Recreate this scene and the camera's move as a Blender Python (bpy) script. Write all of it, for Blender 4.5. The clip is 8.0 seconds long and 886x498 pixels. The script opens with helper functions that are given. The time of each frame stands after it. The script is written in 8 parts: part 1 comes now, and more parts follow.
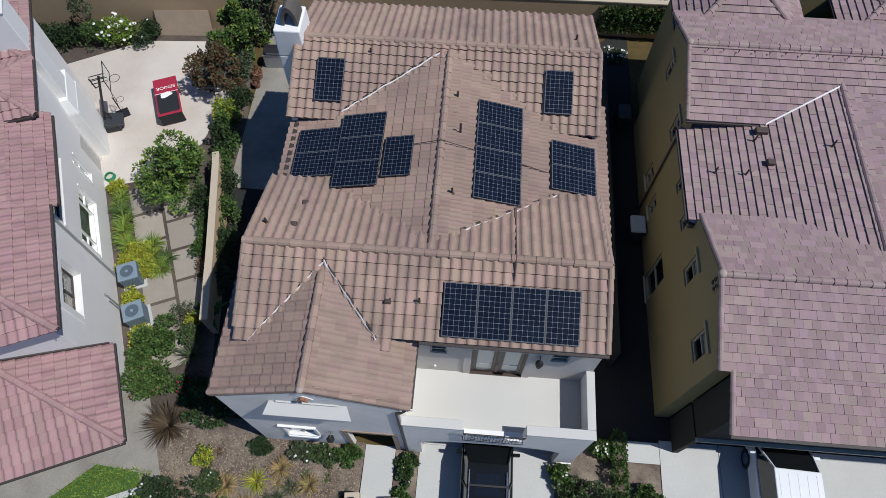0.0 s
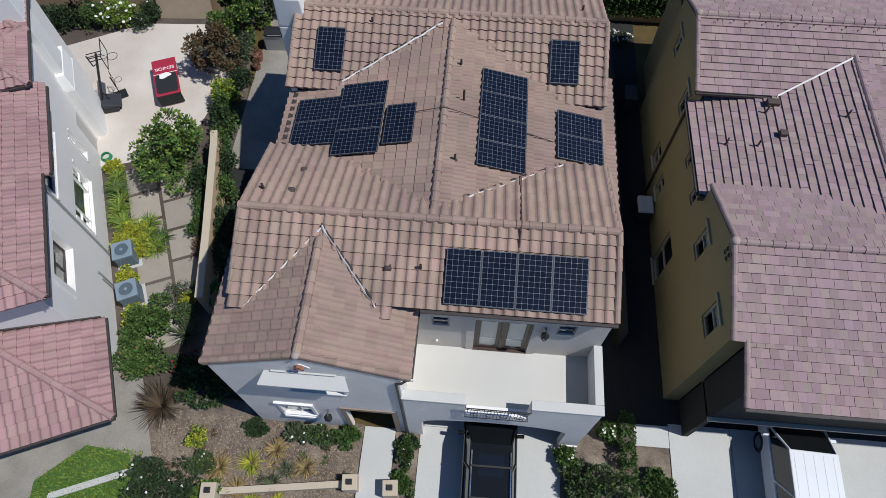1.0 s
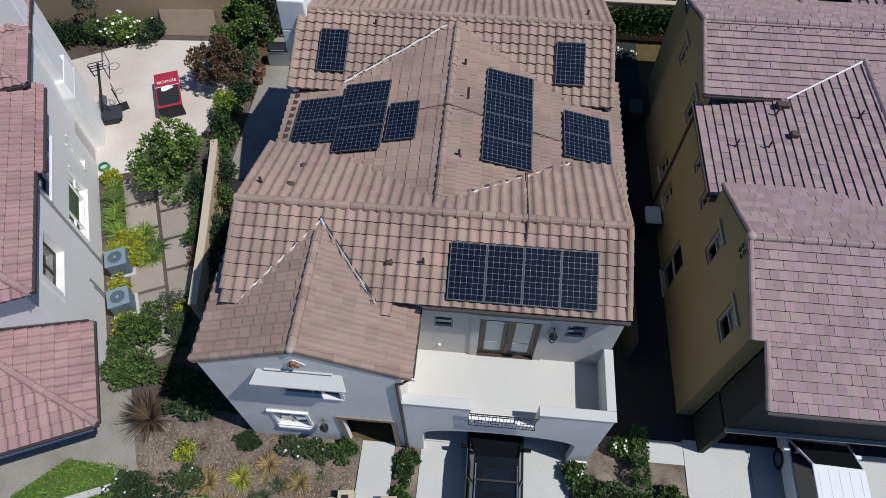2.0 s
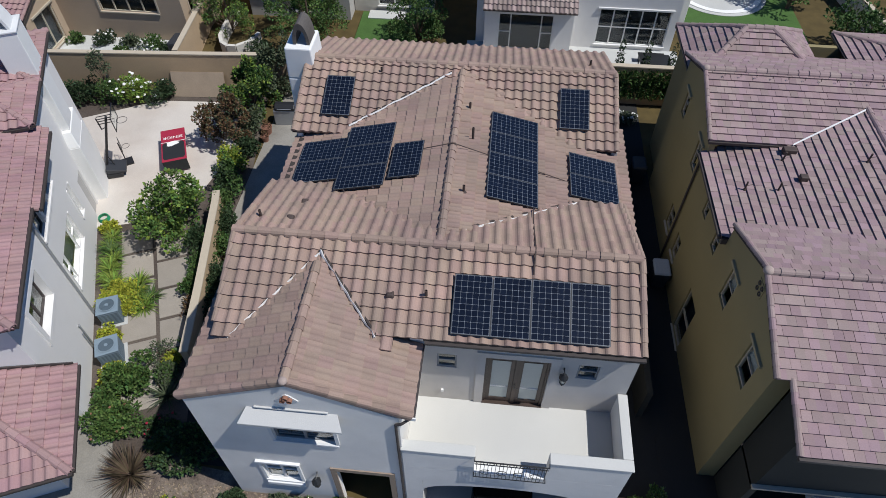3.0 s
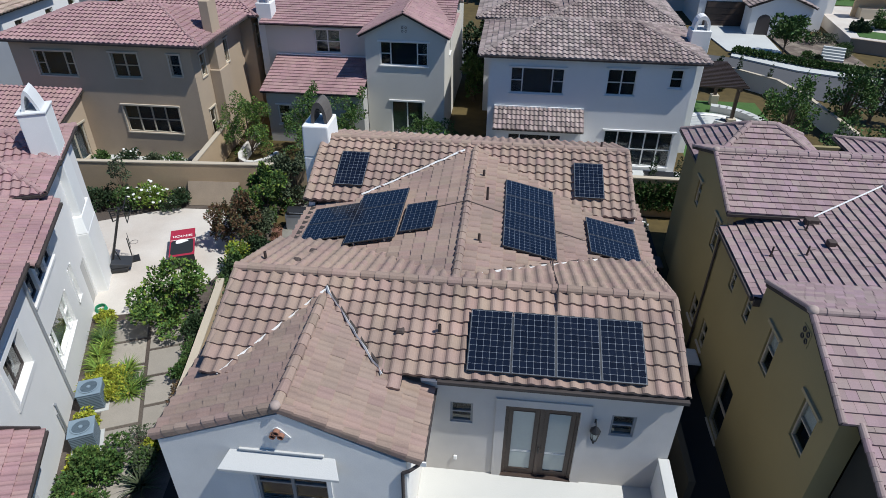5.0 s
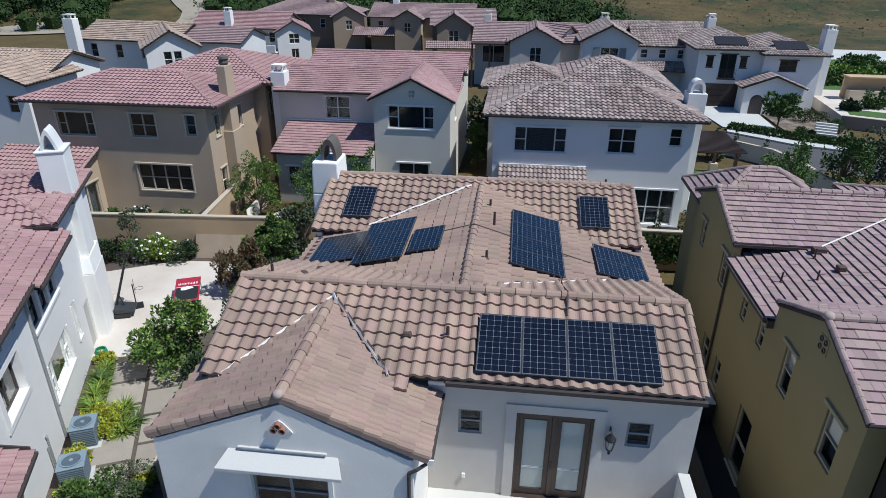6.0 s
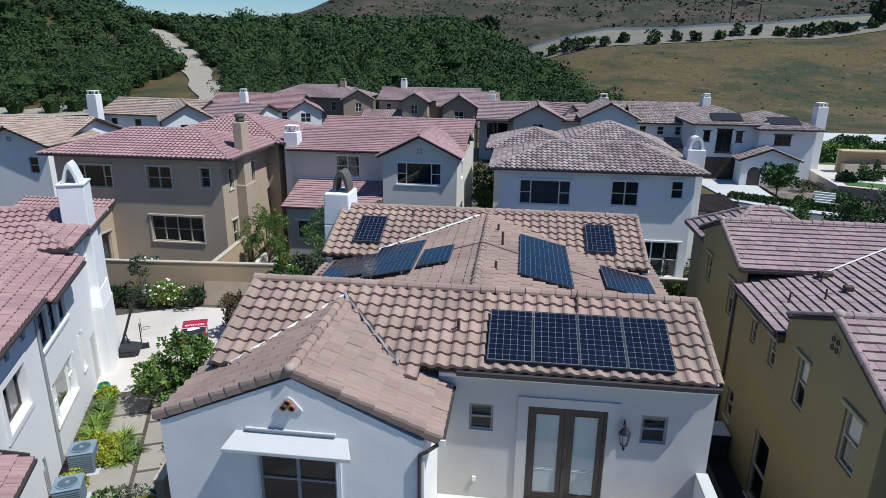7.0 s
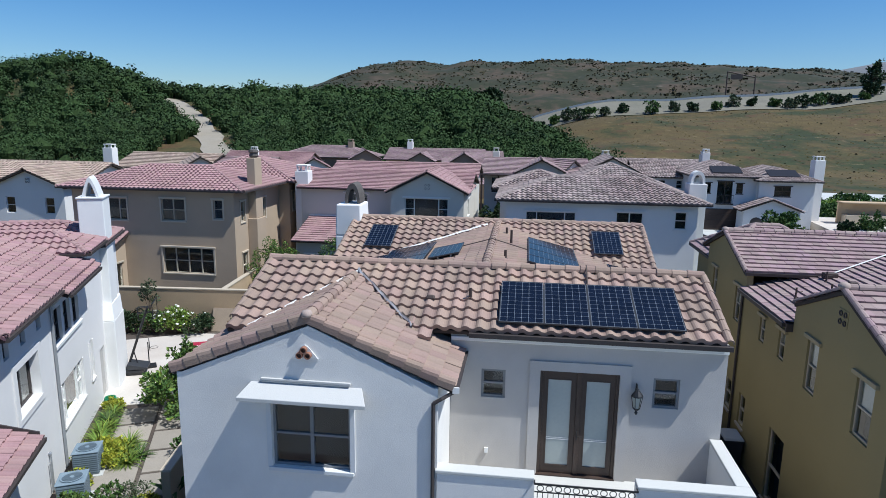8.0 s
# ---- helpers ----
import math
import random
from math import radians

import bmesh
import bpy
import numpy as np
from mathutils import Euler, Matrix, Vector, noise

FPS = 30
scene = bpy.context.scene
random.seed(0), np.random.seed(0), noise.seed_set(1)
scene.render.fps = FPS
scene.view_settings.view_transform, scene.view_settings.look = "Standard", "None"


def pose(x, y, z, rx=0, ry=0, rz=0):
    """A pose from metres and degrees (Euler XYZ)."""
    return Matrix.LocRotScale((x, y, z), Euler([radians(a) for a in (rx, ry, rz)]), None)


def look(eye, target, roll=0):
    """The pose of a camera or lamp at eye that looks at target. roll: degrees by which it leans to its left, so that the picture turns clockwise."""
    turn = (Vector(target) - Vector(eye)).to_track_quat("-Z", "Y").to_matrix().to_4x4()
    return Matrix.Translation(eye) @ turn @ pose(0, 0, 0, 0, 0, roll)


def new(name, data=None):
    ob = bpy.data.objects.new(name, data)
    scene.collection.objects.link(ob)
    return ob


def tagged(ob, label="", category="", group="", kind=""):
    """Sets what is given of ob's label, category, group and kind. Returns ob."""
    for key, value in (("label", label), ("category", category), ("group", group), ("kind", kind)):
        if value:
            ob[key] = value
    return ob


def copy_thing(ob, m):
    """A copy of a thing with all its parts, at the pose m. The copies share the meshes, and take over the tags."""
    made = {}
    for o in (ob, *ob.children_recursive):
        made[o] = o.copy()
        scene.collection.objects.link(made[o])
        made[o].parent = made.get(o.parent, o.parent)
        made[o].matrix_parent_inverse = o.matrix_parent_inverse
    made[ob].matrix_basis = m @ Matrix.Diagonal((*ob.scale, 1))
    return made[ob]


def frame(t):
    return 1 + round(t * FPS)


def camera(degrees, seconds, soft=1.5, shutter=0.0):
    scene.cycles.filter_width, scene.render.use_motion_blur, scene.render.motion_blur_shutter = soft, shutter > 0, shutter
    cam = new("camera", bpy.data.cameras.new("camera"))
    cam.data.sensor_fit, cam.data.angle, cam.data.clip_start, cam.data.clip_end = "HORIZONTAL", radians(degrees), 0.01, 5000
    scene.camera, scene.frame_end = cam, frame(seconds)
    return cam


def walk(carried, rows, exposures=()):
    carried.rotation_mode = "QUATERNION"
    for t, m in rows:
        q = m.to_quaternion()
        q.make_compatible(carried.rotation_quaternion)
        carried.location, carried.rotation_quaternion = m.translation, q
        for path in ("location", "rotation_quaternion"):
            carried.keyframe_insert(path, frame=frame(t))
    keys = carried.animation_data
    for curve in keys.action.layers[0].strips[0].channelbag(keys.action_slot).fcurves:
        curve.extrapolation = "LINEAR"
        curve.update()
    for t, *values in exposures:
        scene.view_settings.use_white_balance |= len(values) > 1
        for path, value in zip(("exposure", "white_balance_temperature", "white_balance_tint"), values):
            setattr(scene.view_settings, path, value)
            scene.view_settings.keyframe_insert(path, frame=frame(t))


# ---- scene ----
cam = camera(69.8, 8.0, soft=0.5)
PATH = [
    (0, (0.134, -0.481, 24.485), (0.061, 0.438, 22.711), -0.0),
    (0.5, (0.174, -0.929, 23.897), (0.098, -0.011, 22.121), -0.1),
    (1, (0.192, -1.353, 23.282), (0.11, -0.4, 21.525), -0.1),
    (2.5, (0.188, -2.574, 21.267), (0.083, -1.407, 19.646), 0.2),
    (3, (0.195, -2.96, 20.556), (0.075, -1.669, 19.033), 0.3),
    (3.5, (0.193, -3.359, 19.793), (0.057, -1.955, 18.374), 0.3),
    (4, (0.149, -3.792, 18.971), (0.001, -2.294, 17.653), 0.4),
    (5.5, (0.114, -5.05, 16.299), (-0.074, -3.323, 15.308), 0.5),
    (6, (0.125, -5.595, 15.375), (-0.077, -3.8, 14.517), 0.5),
    (6.5, (0.121, -6.141, 14.454), (-0.094, -4.291, 13.725), 0.6),
    (7, (0.088, -6.658, 13.476), (-0.139, -4.764, 12.875), 0.7),
    (7.5, (0.067, -7.177, 12.424), (-0.173, -5.254, 11.931), 0.7),
    (8, (0.036, -7.676, 11.339), (-0.212, -5.729, 10.952), 0.8),
]
walk(cam, [(t, look(eye, target, roll)) for t, eye, target, roll in PATH],
     [(0, -0.11, 6200, 9), (2.5, -0.08, 6200, 9), (4, 0.06, 6150, 8), (5.5, 0.18, 6050, 6), (7, 0.30, 5900, 6), (8, 0.38, 5850, 6)])

# ---- light ----
SUN_WAY = Vector((-0.565, 0.145, -1.0)).normalized()
world = bpy.data.worlds.new("sky_world")
scene.world = world
world.use_nodes = True
wn = world.node_tree
sky = wn.nodes.new("ShaderNodeTexSky")
sky.sky_type = "NISHITA"
sky.sun_disc = False
sky.sun_elevation = math.asin(-SUN_WAY.z)
sky.sun_rotation = math.atan2(-SUN_WAY.x, -SUN_WAY.y)
sky.air_density, sky.dust_density, sky.ozone_density = 1.0, 0.4, 6.0
wn.nodes["Background"].inputs["Strength"].default_value = 0.055
deep = wn.nodes.new("ShaderNodeHueSaturation")
deep.inputs["Saturation"].default_value = 1.24
deep.inputs["Hue"].default_value = 0.504
deep.inputs["Value"].default_value = 1.5
wn.links.new(sky.outputs[0], deep.inputs["Color"])
wn.links.new(deep.outputs[0], wn.nodes["Background"].inputs["Color"])
sun_data = bpy.data.lights.new("sun", "SUN")
sun_data.energy, sun_data.angle, sun_data.color = 4.25, radians(0.55), (1.0, 0.965, 0.92)
sun = new("sun", sun_data)
sun.matrix_world = look((40, -20, 70), Vector((40, -20, 70)) + SUN_WAY)

# ---- materials ----


def mat(name, color, rough=0.8, var=0.12, scale=1.5, fine=25.0, bump=0.15, metal=0.0, island=0.0, objvar=0.0, hue=0.0, tint=None, tint_amount=0.0, spec=0.4, coat=0.0):
    """A procedural surface: a base colour, stains at one scale and grain at another, fine relief, and a change from piece to piece."""
    m = bpy.data.materials.new(name)
    m.use_nodes = True
    nt = m.node_tree
    n, l = nt.nodes, nt.links
    b = n["Principled BSDF"]
    b.inputs["Roughness"].default_value = rough
    b.inputs["Metallic"].default_value = metal
    b.inputs["Specular IOR Level"].default_value = spec
    b.inputs["Coat Weight"].default_value = coat
    geo = n.new("ShaderNodeNewGeometry")
    coord = geo.outputs["Position"]
    big = n.new("ShaderNodeTexNoise")
    big.inputs["Scale"].default_value, big.inputs["Detail"].default_value, big.inputs["Roughness"].default_value = scale, 5, 0.6
    l.new(coord, big.inputs["Vector"])
    small = n.new("ShaderNodeTexNoise")
    small.inputs["Scale"].default_value, small.inputs["Detail"].default_value = fine, 4
    l.new(coord, small.inputs["Vector"])
    add = n.new("ShaderNodeMath")
    add.operation = "ADD"
    l.new(big.outputs[0], add.inputs[0])
    l.new(small.outputs[0], add.inputs[1])
    rng = n.new("ShaderNodeMapRange")
    rng.inputs["From Min"].default_value, rng.inputs["From Max"].default_value = 0.6, 1.4
    rng.inputs["To Min"].default_value, rng.inputs["To Max"].default_value = 1 - var, 1 + var
    l.new(add.outputs[0], rng.inputs["Value"])
    hsv = n.new("ShaderNodeHueSaturation")
    hsv.inputs["Color"].default_value = (*color, 1)
    value = rng.outputs[0]
    if tint:
        mix = n.new("ShaderNodeMix")
        mix.data_type = "RGBA"
        mix.inputs["A"].default_value, mix.inputs["B"].default_value = (*color, 1), (*tint, 1)
        patch = n.new("ShaderNodeTexNoise")
        patch.inputs["Scale"].default_value, patch.inputs["Detail"].default_value = scale * 0.4, 6
        l.new(coord, patch.inputs["Vector"])
        pr = n.new("ShaderNodeMapRange")
        pr.inputs["From Min"].default_value, pr.inputs["From Max"].default_value = 0.42, 0.66
        pr.inputs["To Max"].default_value = tint_amount
        l.new(patch.outputs[0], pr.inputs["Value"])
        l.new(pr.outputs[0], mix.inputs["Factor"])
        l.new(mix.outputs["Result"], hsv.inputs["Color"])
    if island or objvar:
        if island:
            r = geo.outputs["Random Per Island"]
        else:
            oi = n.new("ShaderNodeObjectInfo")
            r = oi.outputs["Random"]
        amount = island or objvar
        pm = n.new("ShaderNodeMapRange")
        pm.inputs["To Min"].default_value, pm.inputs["To Max"].default_value = 1 - amount, 1 + amount
        l.new(r, pm.inputs["Value"])
        mul = n.new("ShaderNodeMath")
        mul.operation = "MULTIPLY"
        l.new(pm.outputs[0], mul.inputs[0])
        l.new(rng.outputs[0], mul.inputs[1])
        value = mul.outputs[0]
        if hue:
            wn_ = n.new("ShaderNodeTexWhiteNoise")
            wn_.noise_dimensions = "1D"
            l.new(r, wn_.inputs["W"])
            hm = n.new("ShaderNodeMapRange")
            hm.inputs["To Min"].default_value, hm.inputs["To Max"].default_value = 0.5 - hue, 0.5 + hue
            l.new(wn_.outputs["Value"], hm.inputs["Value"])
            l.new(hm.outputs[0], hsv.inputs["Hue"])
    l.new(value, hsv.inputs["Value"])
    l.new(hsv.outputs[0], b.inputs["Base Color"])
    if bump:
        bp = n.new("ShaderNodeBump")
        bp.inputs["Strength"].default_value, bp.inputs["Distance"].default_value = bump, 0.02
        l.new(small.outputs[0], bp.inputs["Height"])
        l.new(bp.outputs[0], b.inputs["Normal"])
    return m


def glass_mat(name, tint=(0.9, 0.95, 0.95)):
    m = bpy.data.materials.new(name)
    m.use_nodes = True
    b = m.node_tree.nodes["Principled BSDF"]
    b.inputs["Base Color"].default_value = (*tint, 1)
    b.inputs["Roughness"].default_value = 0.02
    b.inputs["IOR"].default_value = 1.45
    b.inputs["Transmission Weight"].default_value = 1.0
    return m


TILE = mat("clay_tile", (0.325, 0.228, 0.178), 0.85, 0.14, 0.9, 30, 0.25, island=0.09, hue=0.012, tint=(0.235, 0.168, 0.142), tint_amount=0.7)
TILE_PIECE = mat("clay_tile_piece", (0.325, 0.228, 0.178), 0.85, 0.14, 0.9, 30, 0.25, objvar=0.16, hue=0.012, tint=(0.235, 0.168, 0.142), tint_amount=0.7)
TILE_ROSE = mat("rose_flat_tile", (0.294, 0.208, 0.200), 0.85, 0.12, 0.8, 30, 0.2, island=0.14, hue=0.034, tint=(0.275, 0.19, 0.195), tint_amount=0.6)
TILE_RED = mat("red_clay_tile", (0.345, 0.212, 0.205), 0.85, 0.12, 0.8, 30, 0.2, island=0.10, hue=0.014, tint=(0.265, 0.16, 0.157), tint_amount=0.6)
TILE_GREY = mat("grey_brown_tile", (0.29, 0.232, 0.212), 0.85, 0.14, 0.8, 30, 0.2, island=0.36, hue=0.014, tint=(0.22, 0.16, 0.145), tint_amount=0.7)
TILE_SAND = mat("sand_tile", (0.37, 0.28, 0.22), 0.85, 0.12, 0.8, 30, 0.2, island=0.2, hue=0.012)
TILE_PALE = mat("pale_mortar", (0.37, 0.29, 0.25), 0.9, 0.12, 3, 30, 0.2)
UNDERLAY = mat("roof_underlay", (0.05, 0.04, 0.035), 0.95, 0.2)
STUCCO_WHITE = mat("white_stucco", (0.75, 0.73, 0.70), 0.92, 0.05, 0.5, 45, 0.15, tint=(0.68, 0.66, 0.635), tint_amount=0.5)
# Darker copy of the house stucco; shade and weaker bounce put into its colour.
STUCCO_WARM_DIM = mat("warm_white_stucco", (0.54, 0.505, 0.465), 0.92, 0.07, 1.4, 60, 0.2, tint=(0.47, 0.44, 0.405), tint_amount=0.8)
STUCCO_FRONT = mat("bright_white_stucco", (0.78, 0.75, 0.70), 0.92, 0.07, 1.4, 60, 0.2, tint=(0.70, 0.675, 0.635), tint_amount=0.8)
STUCCO_COOL = mat("pale_stucco", (0.66, 0.655, 0.64), 0.92, 0.05, 0.5, 45, 0.15, tint=(0.58, 0.575, 0.56), tint_amount=0.5)
STUCCO_OLIVE = mat("olive_stucco", (0.27, 0.222, 0.108), 0.92, 0.09, 0.5, 45, 0.2, tint=(0.235, 0.192, 0.088), tint_amount=0.6)
STUCCO_TAN = mat("tan_stucco", (0.43, 0.33, 0.232), 0.92, 0.09, 0.5, 45, 0.2, tint=(0.36, 0.29, 0.22), tint_amount=0.5)
STUCCO_CREAM = mat("cream_stucco", (0.60, 0.565, 0.50), 0.92, 0.05, 0.5, 45, 0.3)
STUCCO_GREY = mat("grey_stucco", (0.47, 0.45, 0.42), 0.92, 0.06, 0.5, 45, 0.3)
STUCCO_BROWN = mat("brown_stucco", (0.30, 0.23, 0.17), 0.92, 0.06, 0.5, 45, 0.3)
TRIM = mat("white_trim", (0.78, 0.77, 0.74), 0.7, 0.04, 1.0, 40, 0.1)
TRIM_TAN = mat("tan_trim", (0.50, 0.43, 0.33), 0.8, 0.05, 1.0, 40, 0.1)
TRIM_OLIVE = mat("olive_tan_trim", (0.34, 0.285, 0.17), 0.8, 0.05, 1.0, 40, 0.1)
FASCIA = mat("dark_fascia", (0.055, 0.045, 0.042), 0.6, 0.2, 1.0, 30, 0.1)
WOODTRIM = mat("brown_door_wood", (0.060, 0.040, 0.031), 0.45, 0.25, 2.0, 60, 0.15)
FRAME = mat("window_frame", (0.70, 0.69, 0.66), 0.5, 0.04)
FRAME_GREY = mat("window_frame_grey", (0.22, 0.225, 0.23), 0.5, 0.05)
FRAME_TAN = mat("window_frame_tan", (0.42, 0.37, 0.29), 0.5, 0.05)
GLASS = glass_mat("window_glass")
GLASS_MILK = mat("frosted_glass", (0.36, 0.40, 0.38), 0.12, 0.05, 0.8, 15, 0.0, spec=0.6)
BLIND = mat("blind_fabric", (0.62, 0.61, 0.57), 0.9, 0.06)
# Stands for unlit rooms: the darkness behind the glass is this colour.
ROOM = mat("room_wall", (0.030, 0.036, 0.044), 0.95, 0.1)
DECK = mat("balcony_coating", (0.55, 0.54, 0.50), 0.8, 0.05, 0.6, 30, 0.1, tint=(0.50, 0.485, 0.45), tint_amount=0.5)
IRON = mat("black_iron", (0.02, 0.02, 0.021), 0.45, 0.2, 3, 40, 0.05)
CONCRETE = mat("concrete", (0.50, 0.50, 0.475), 0.85, 0.08, 0.5, 20, 0.2, tint=(0.43, 0.425, 0.40), tint_amount=0.6)
PATIO = mat("patio_concrete", (0.56, 0.51, 0.45), 0.85, 0.08, 0.9, 20, 0.2, tint=(0.44, 0.37, 0.31), tint_amount=0.6)
WEATHERED = mat("weathered_concrete", (0.27, 0.25, 0.215), 0.9, 0.2, 1.2, 20, 0.3, tint=(0.17, 0.155, 0.13), tint_amount=0.7)
BIN = mat("bin_plastic", (0.035, 0.037, 0.042), 0.5, 0.1)
PAVER = mat("paver_stone", (0.30, 0.265, 0.22), 0.9, 0.12, 1.5, 30, 0.3, objvar=0.12)
BLOCKWALL = mat("garden_wall", (0.47, 0.345, 0.215), 0.92, 0.10, 0.6, 35, 0.35, tint=(0.37, 0.27, 0.17), tint_amount=0.6)
SOIL = mat("soil", (0.125, 0.095, 0.076), 0.95, 0.55, 2.2, 22, 0.8, tint=(0.26, 0.215, 0.165), tint_amount=0.9)
# Near-black: the shade on these floors is put into the paving colour.
SHADE_PAVING = mat("dark_paving", (0.02, 0.02, 0.019), 0.85, 0.2, 0.6, 30, 0.2)
ASPHALT = mat("asphalt", (0.075, 0.075, 0.078), 0.9, 0.12, 0.4, 30, 0.2)
METAL_GREY = mat("grey_metal", (0.40, 0.41, 0.42), 0.45, 0.08, 2, 30, 0.05, metal=0.5)
FLASH = mat("valley_flashing", (0.68, 0.665, 0.64), 0.55, 0.2, 3, 20, 0.1)
PV_CELL = mat("solar_cell", (0.007, 0.010, 0.019), 0.15, 0.2, 4, 20, 0.0, objvar=0.2, spec=0.35)
PV_BACK = mat("panel_backsheet", (0.20, 0.215, 0.24), 0.4, 0.03, 2, 20, 0.0)
PV_FAR = mat("far_solar_cell", (0.02, 0.02, 0.024), 0.5, 0.2, 4, 20, 0.0, spec=0.2)
PV_FRAME = mat("panel_frame", (0.07, 0.073, 0.08), 0.5, 0.1, 3, 20, 0.0, metal=0.4)
BARK = mat("bark", (0.12, 0.085, 0.06), 0.95, 0.3, 6, 40, 0.5)


def leaf_mat(name, color, var=0.35, hue=0.03, spec=0.25):
    m = mat(name, color, 0.65, 0.2, 1.2, 12, 0.0, island=var, hue=hue, spec=spec)
    return m


LEAF = leaf_mat("leaf_green", (0.062, 0.110, 0.028))
LEAF_DARK = leaf_mat("leaf_dark", (0.032, 0.055, 0.022))
LEAF_BRIGHT = leaf_mat("leaf_bright", (0.15, 0.22, 0.035))
LEAF_MID = leaf_mat("leaf_mid_green", (0.085, 0.145, 0.034))
LEAF_YELLOW = leaf_mat("leaf_yellow", (0.30, 0.32, 0.035))
LEAF_OLIVE = leaf_mat("leaf_olive", (0.075, 0.095, 0.05))
LEAF_RED = leaf_mat("leaf_bronze", (0.12, 0.072, 0.036))
LEAF_DRY = leaf_mat("leaf_dry", (0.30, 0.22, 0.09))
PETAL = mat("white_petal", (0.8, 0.79, 0.74), 0.7, 0.05)
GRASS = mat("lawn_ground", (0.055, 0.115, 0.024), 0.9, 0.25, 1.5, 30, 0.4)

# ---- building helpers ----


class Solid:
    """Collects the vertices and faces of one mesh."""

    def __init__(self):
        self.v, self.f = [], []

    def add(self, verts, faces):
        k = len(self.v)
        self.v += [tuple(p) for p in verts]
        self.f += [[k + i for i in f] for f in faces]
        return self

    def box(self, x0, x1, y0, y1, z0, z1, m=None):
        p = [Vector(c) for c in ((x0, y0, z0), (x1, y0, z0), (x1, y1, z0), (x0, y1, z0), (x0, y0, z1), (x1, y0, z1), (x1, y1, z1), (x0, y1, z1))]
        if m:
            p = [m @ c for c in p]
        return self.add(p, [(0, 3, 2, 1), (4, 5, 6, 7), (0, 1, 5, 4), (1, 2, 6, 5), (2, 3, 7, 6), (3, 0, 4, 7)])

    def prism(self, poly, way):
        """A flat outline drawn out along way."""
        n = len(poly)
        a = [Vector(p) for p in poly]
        b = [p + Vector(way) for p in a]
        return self.add(a + b, [list(range(n))[::-1], list(range(n, 2 * n))] + [(i, (i + 1) % n, n + (i + 1) % n, n + i) for i in range(n)])

    def tube(self, a, b, r0, r1=None, n=8):
        a, b = Vector(a), Vector(b)
        r1 = r0 if r1 is None else r1
        q = (b - a).to_track_quat("Z", "Y").to_matrix()
        ring = [q @ Vector((math.cos(2 * math.pi * i / n), math.sin(2 * math.pi * i / n), 0)) for i in range(n)]
        return self.add([a + r0 * c for c in ring] + [b + r1 * c for c in ring], [(i, (i + 1) % n, n + (i + 1) % n, n + i) for i in range(n)] + [list(range(n))[::-1], list(range(n, 2 * n))])

    def lathe(self, profile, m=None, n=20):
        """A turned shape from (radius, height) steps."""
        m = m or Matrix()
        ring = [(math.cos(2 * math.pi * i / n), math.sin(2 * math.pi * i / n)) for i in range(n)]
        vs = [m @ Vector((r * c, r * s, z)) for r, z in profile for c, s in ring]
        fs = [(k * n + i, k * n + (i + 1) % n, (k + 1) * n + (i + 1) % n, (k + 1) * n + i) for k in range(len(profile) - 1) for i in range(n)]
        fs += [list(range(n))[::-1], list(range((len(profile) - 1) * n, len(profile) * n))]
        return self.add(vs, fs)

    def mesh(self, name):
        me = bpy.data.meshes.new(name)
        me.from_pydata(self.v, [], self.f)
        me.update()
        return me


def thing(name, label, category, at=None, group="", kind=""):
    ob = new(name)
    if at:
        ob.matrix_world = at
    ob.empty_display_size = 0.2
    return tagged(ob, label, category, group, kind)


def part(name, solid, material, parent=None, label="", at=None, smooth=False, bevel=0.0):
    me = solid if isinstance(solid, bpy.types.Mesh) else solid.mesh(name)
    if not me.materials:
        me.materials.append(material)
    if smooth:
        me.polygons.foreach_set("use_smooth", [True] * len(me.polygons))
    ob = new(name, me)
    if parent:
        ob.parent = parent
    if at:
        ob.matrix_basis = at
    if label:
        ob["label"] = label
    if bevel:
        md = ob.modifiers.new("worn_edge", "BEVEL")
        md.width, md.segments, md.limit_method = bevel, 2, "ANGLE"
    return ob


def structure(name, solid, material, label, category="", bevel=0.0):
    ob = part(name, solid, material, bevel=bevel)
    return tagged(ob, label, category, kind="structure")


# Roof tile profiles across one tile, width 1: (x, height)
S_PROFILE = [(0.0, 0.25), (0.08, 0.62), (0.2, 0.95), (0.33, 1.0), (0.46, 0.8), (0.58, 0.35), (0.72, 0.08), (0.86, 0.06), (1.0, 0.25)]
FLAT_PROFILE = [(0.0, 0.5), (0.985, 0.5)]


def tile_shape(width, step, profile, height, thick):
    """One roof tile: x across, y up the slope, its lower end raised; open below."""
    n = len(profile)
    lap = 0.03
    v = [(x * width, -lap, h * height + thick) for x, h in profile] + [(x * width, step, h * height + 0.004) for x, h in profile] + [(x * width, -lap, h * height - 0.035) for x, h in profile]
    f = [(i, i + 1, n + i + 1, n + i) for i in range(n - 1)] + [(2 * n + i, 2 * n + i + 1, i + 1, i) for i in range(n - 1)]
    return v, f


def slope_frame(eave_a, eave_b, top):
    """Axes of a roof plane: u along the eave, v up the slope, w outward."""
    a, b, t = Vector(eave_a), Vector(eave_b), Vector(top)
    u = (b - a).normalized()
    v = (t - a) - (t - a).dot(u) * u
    v.normalize()
    w = u.cross(v)
    m = Matrix((u, v, w)).transposed().to_4x4()
    m.translation = a
    return m


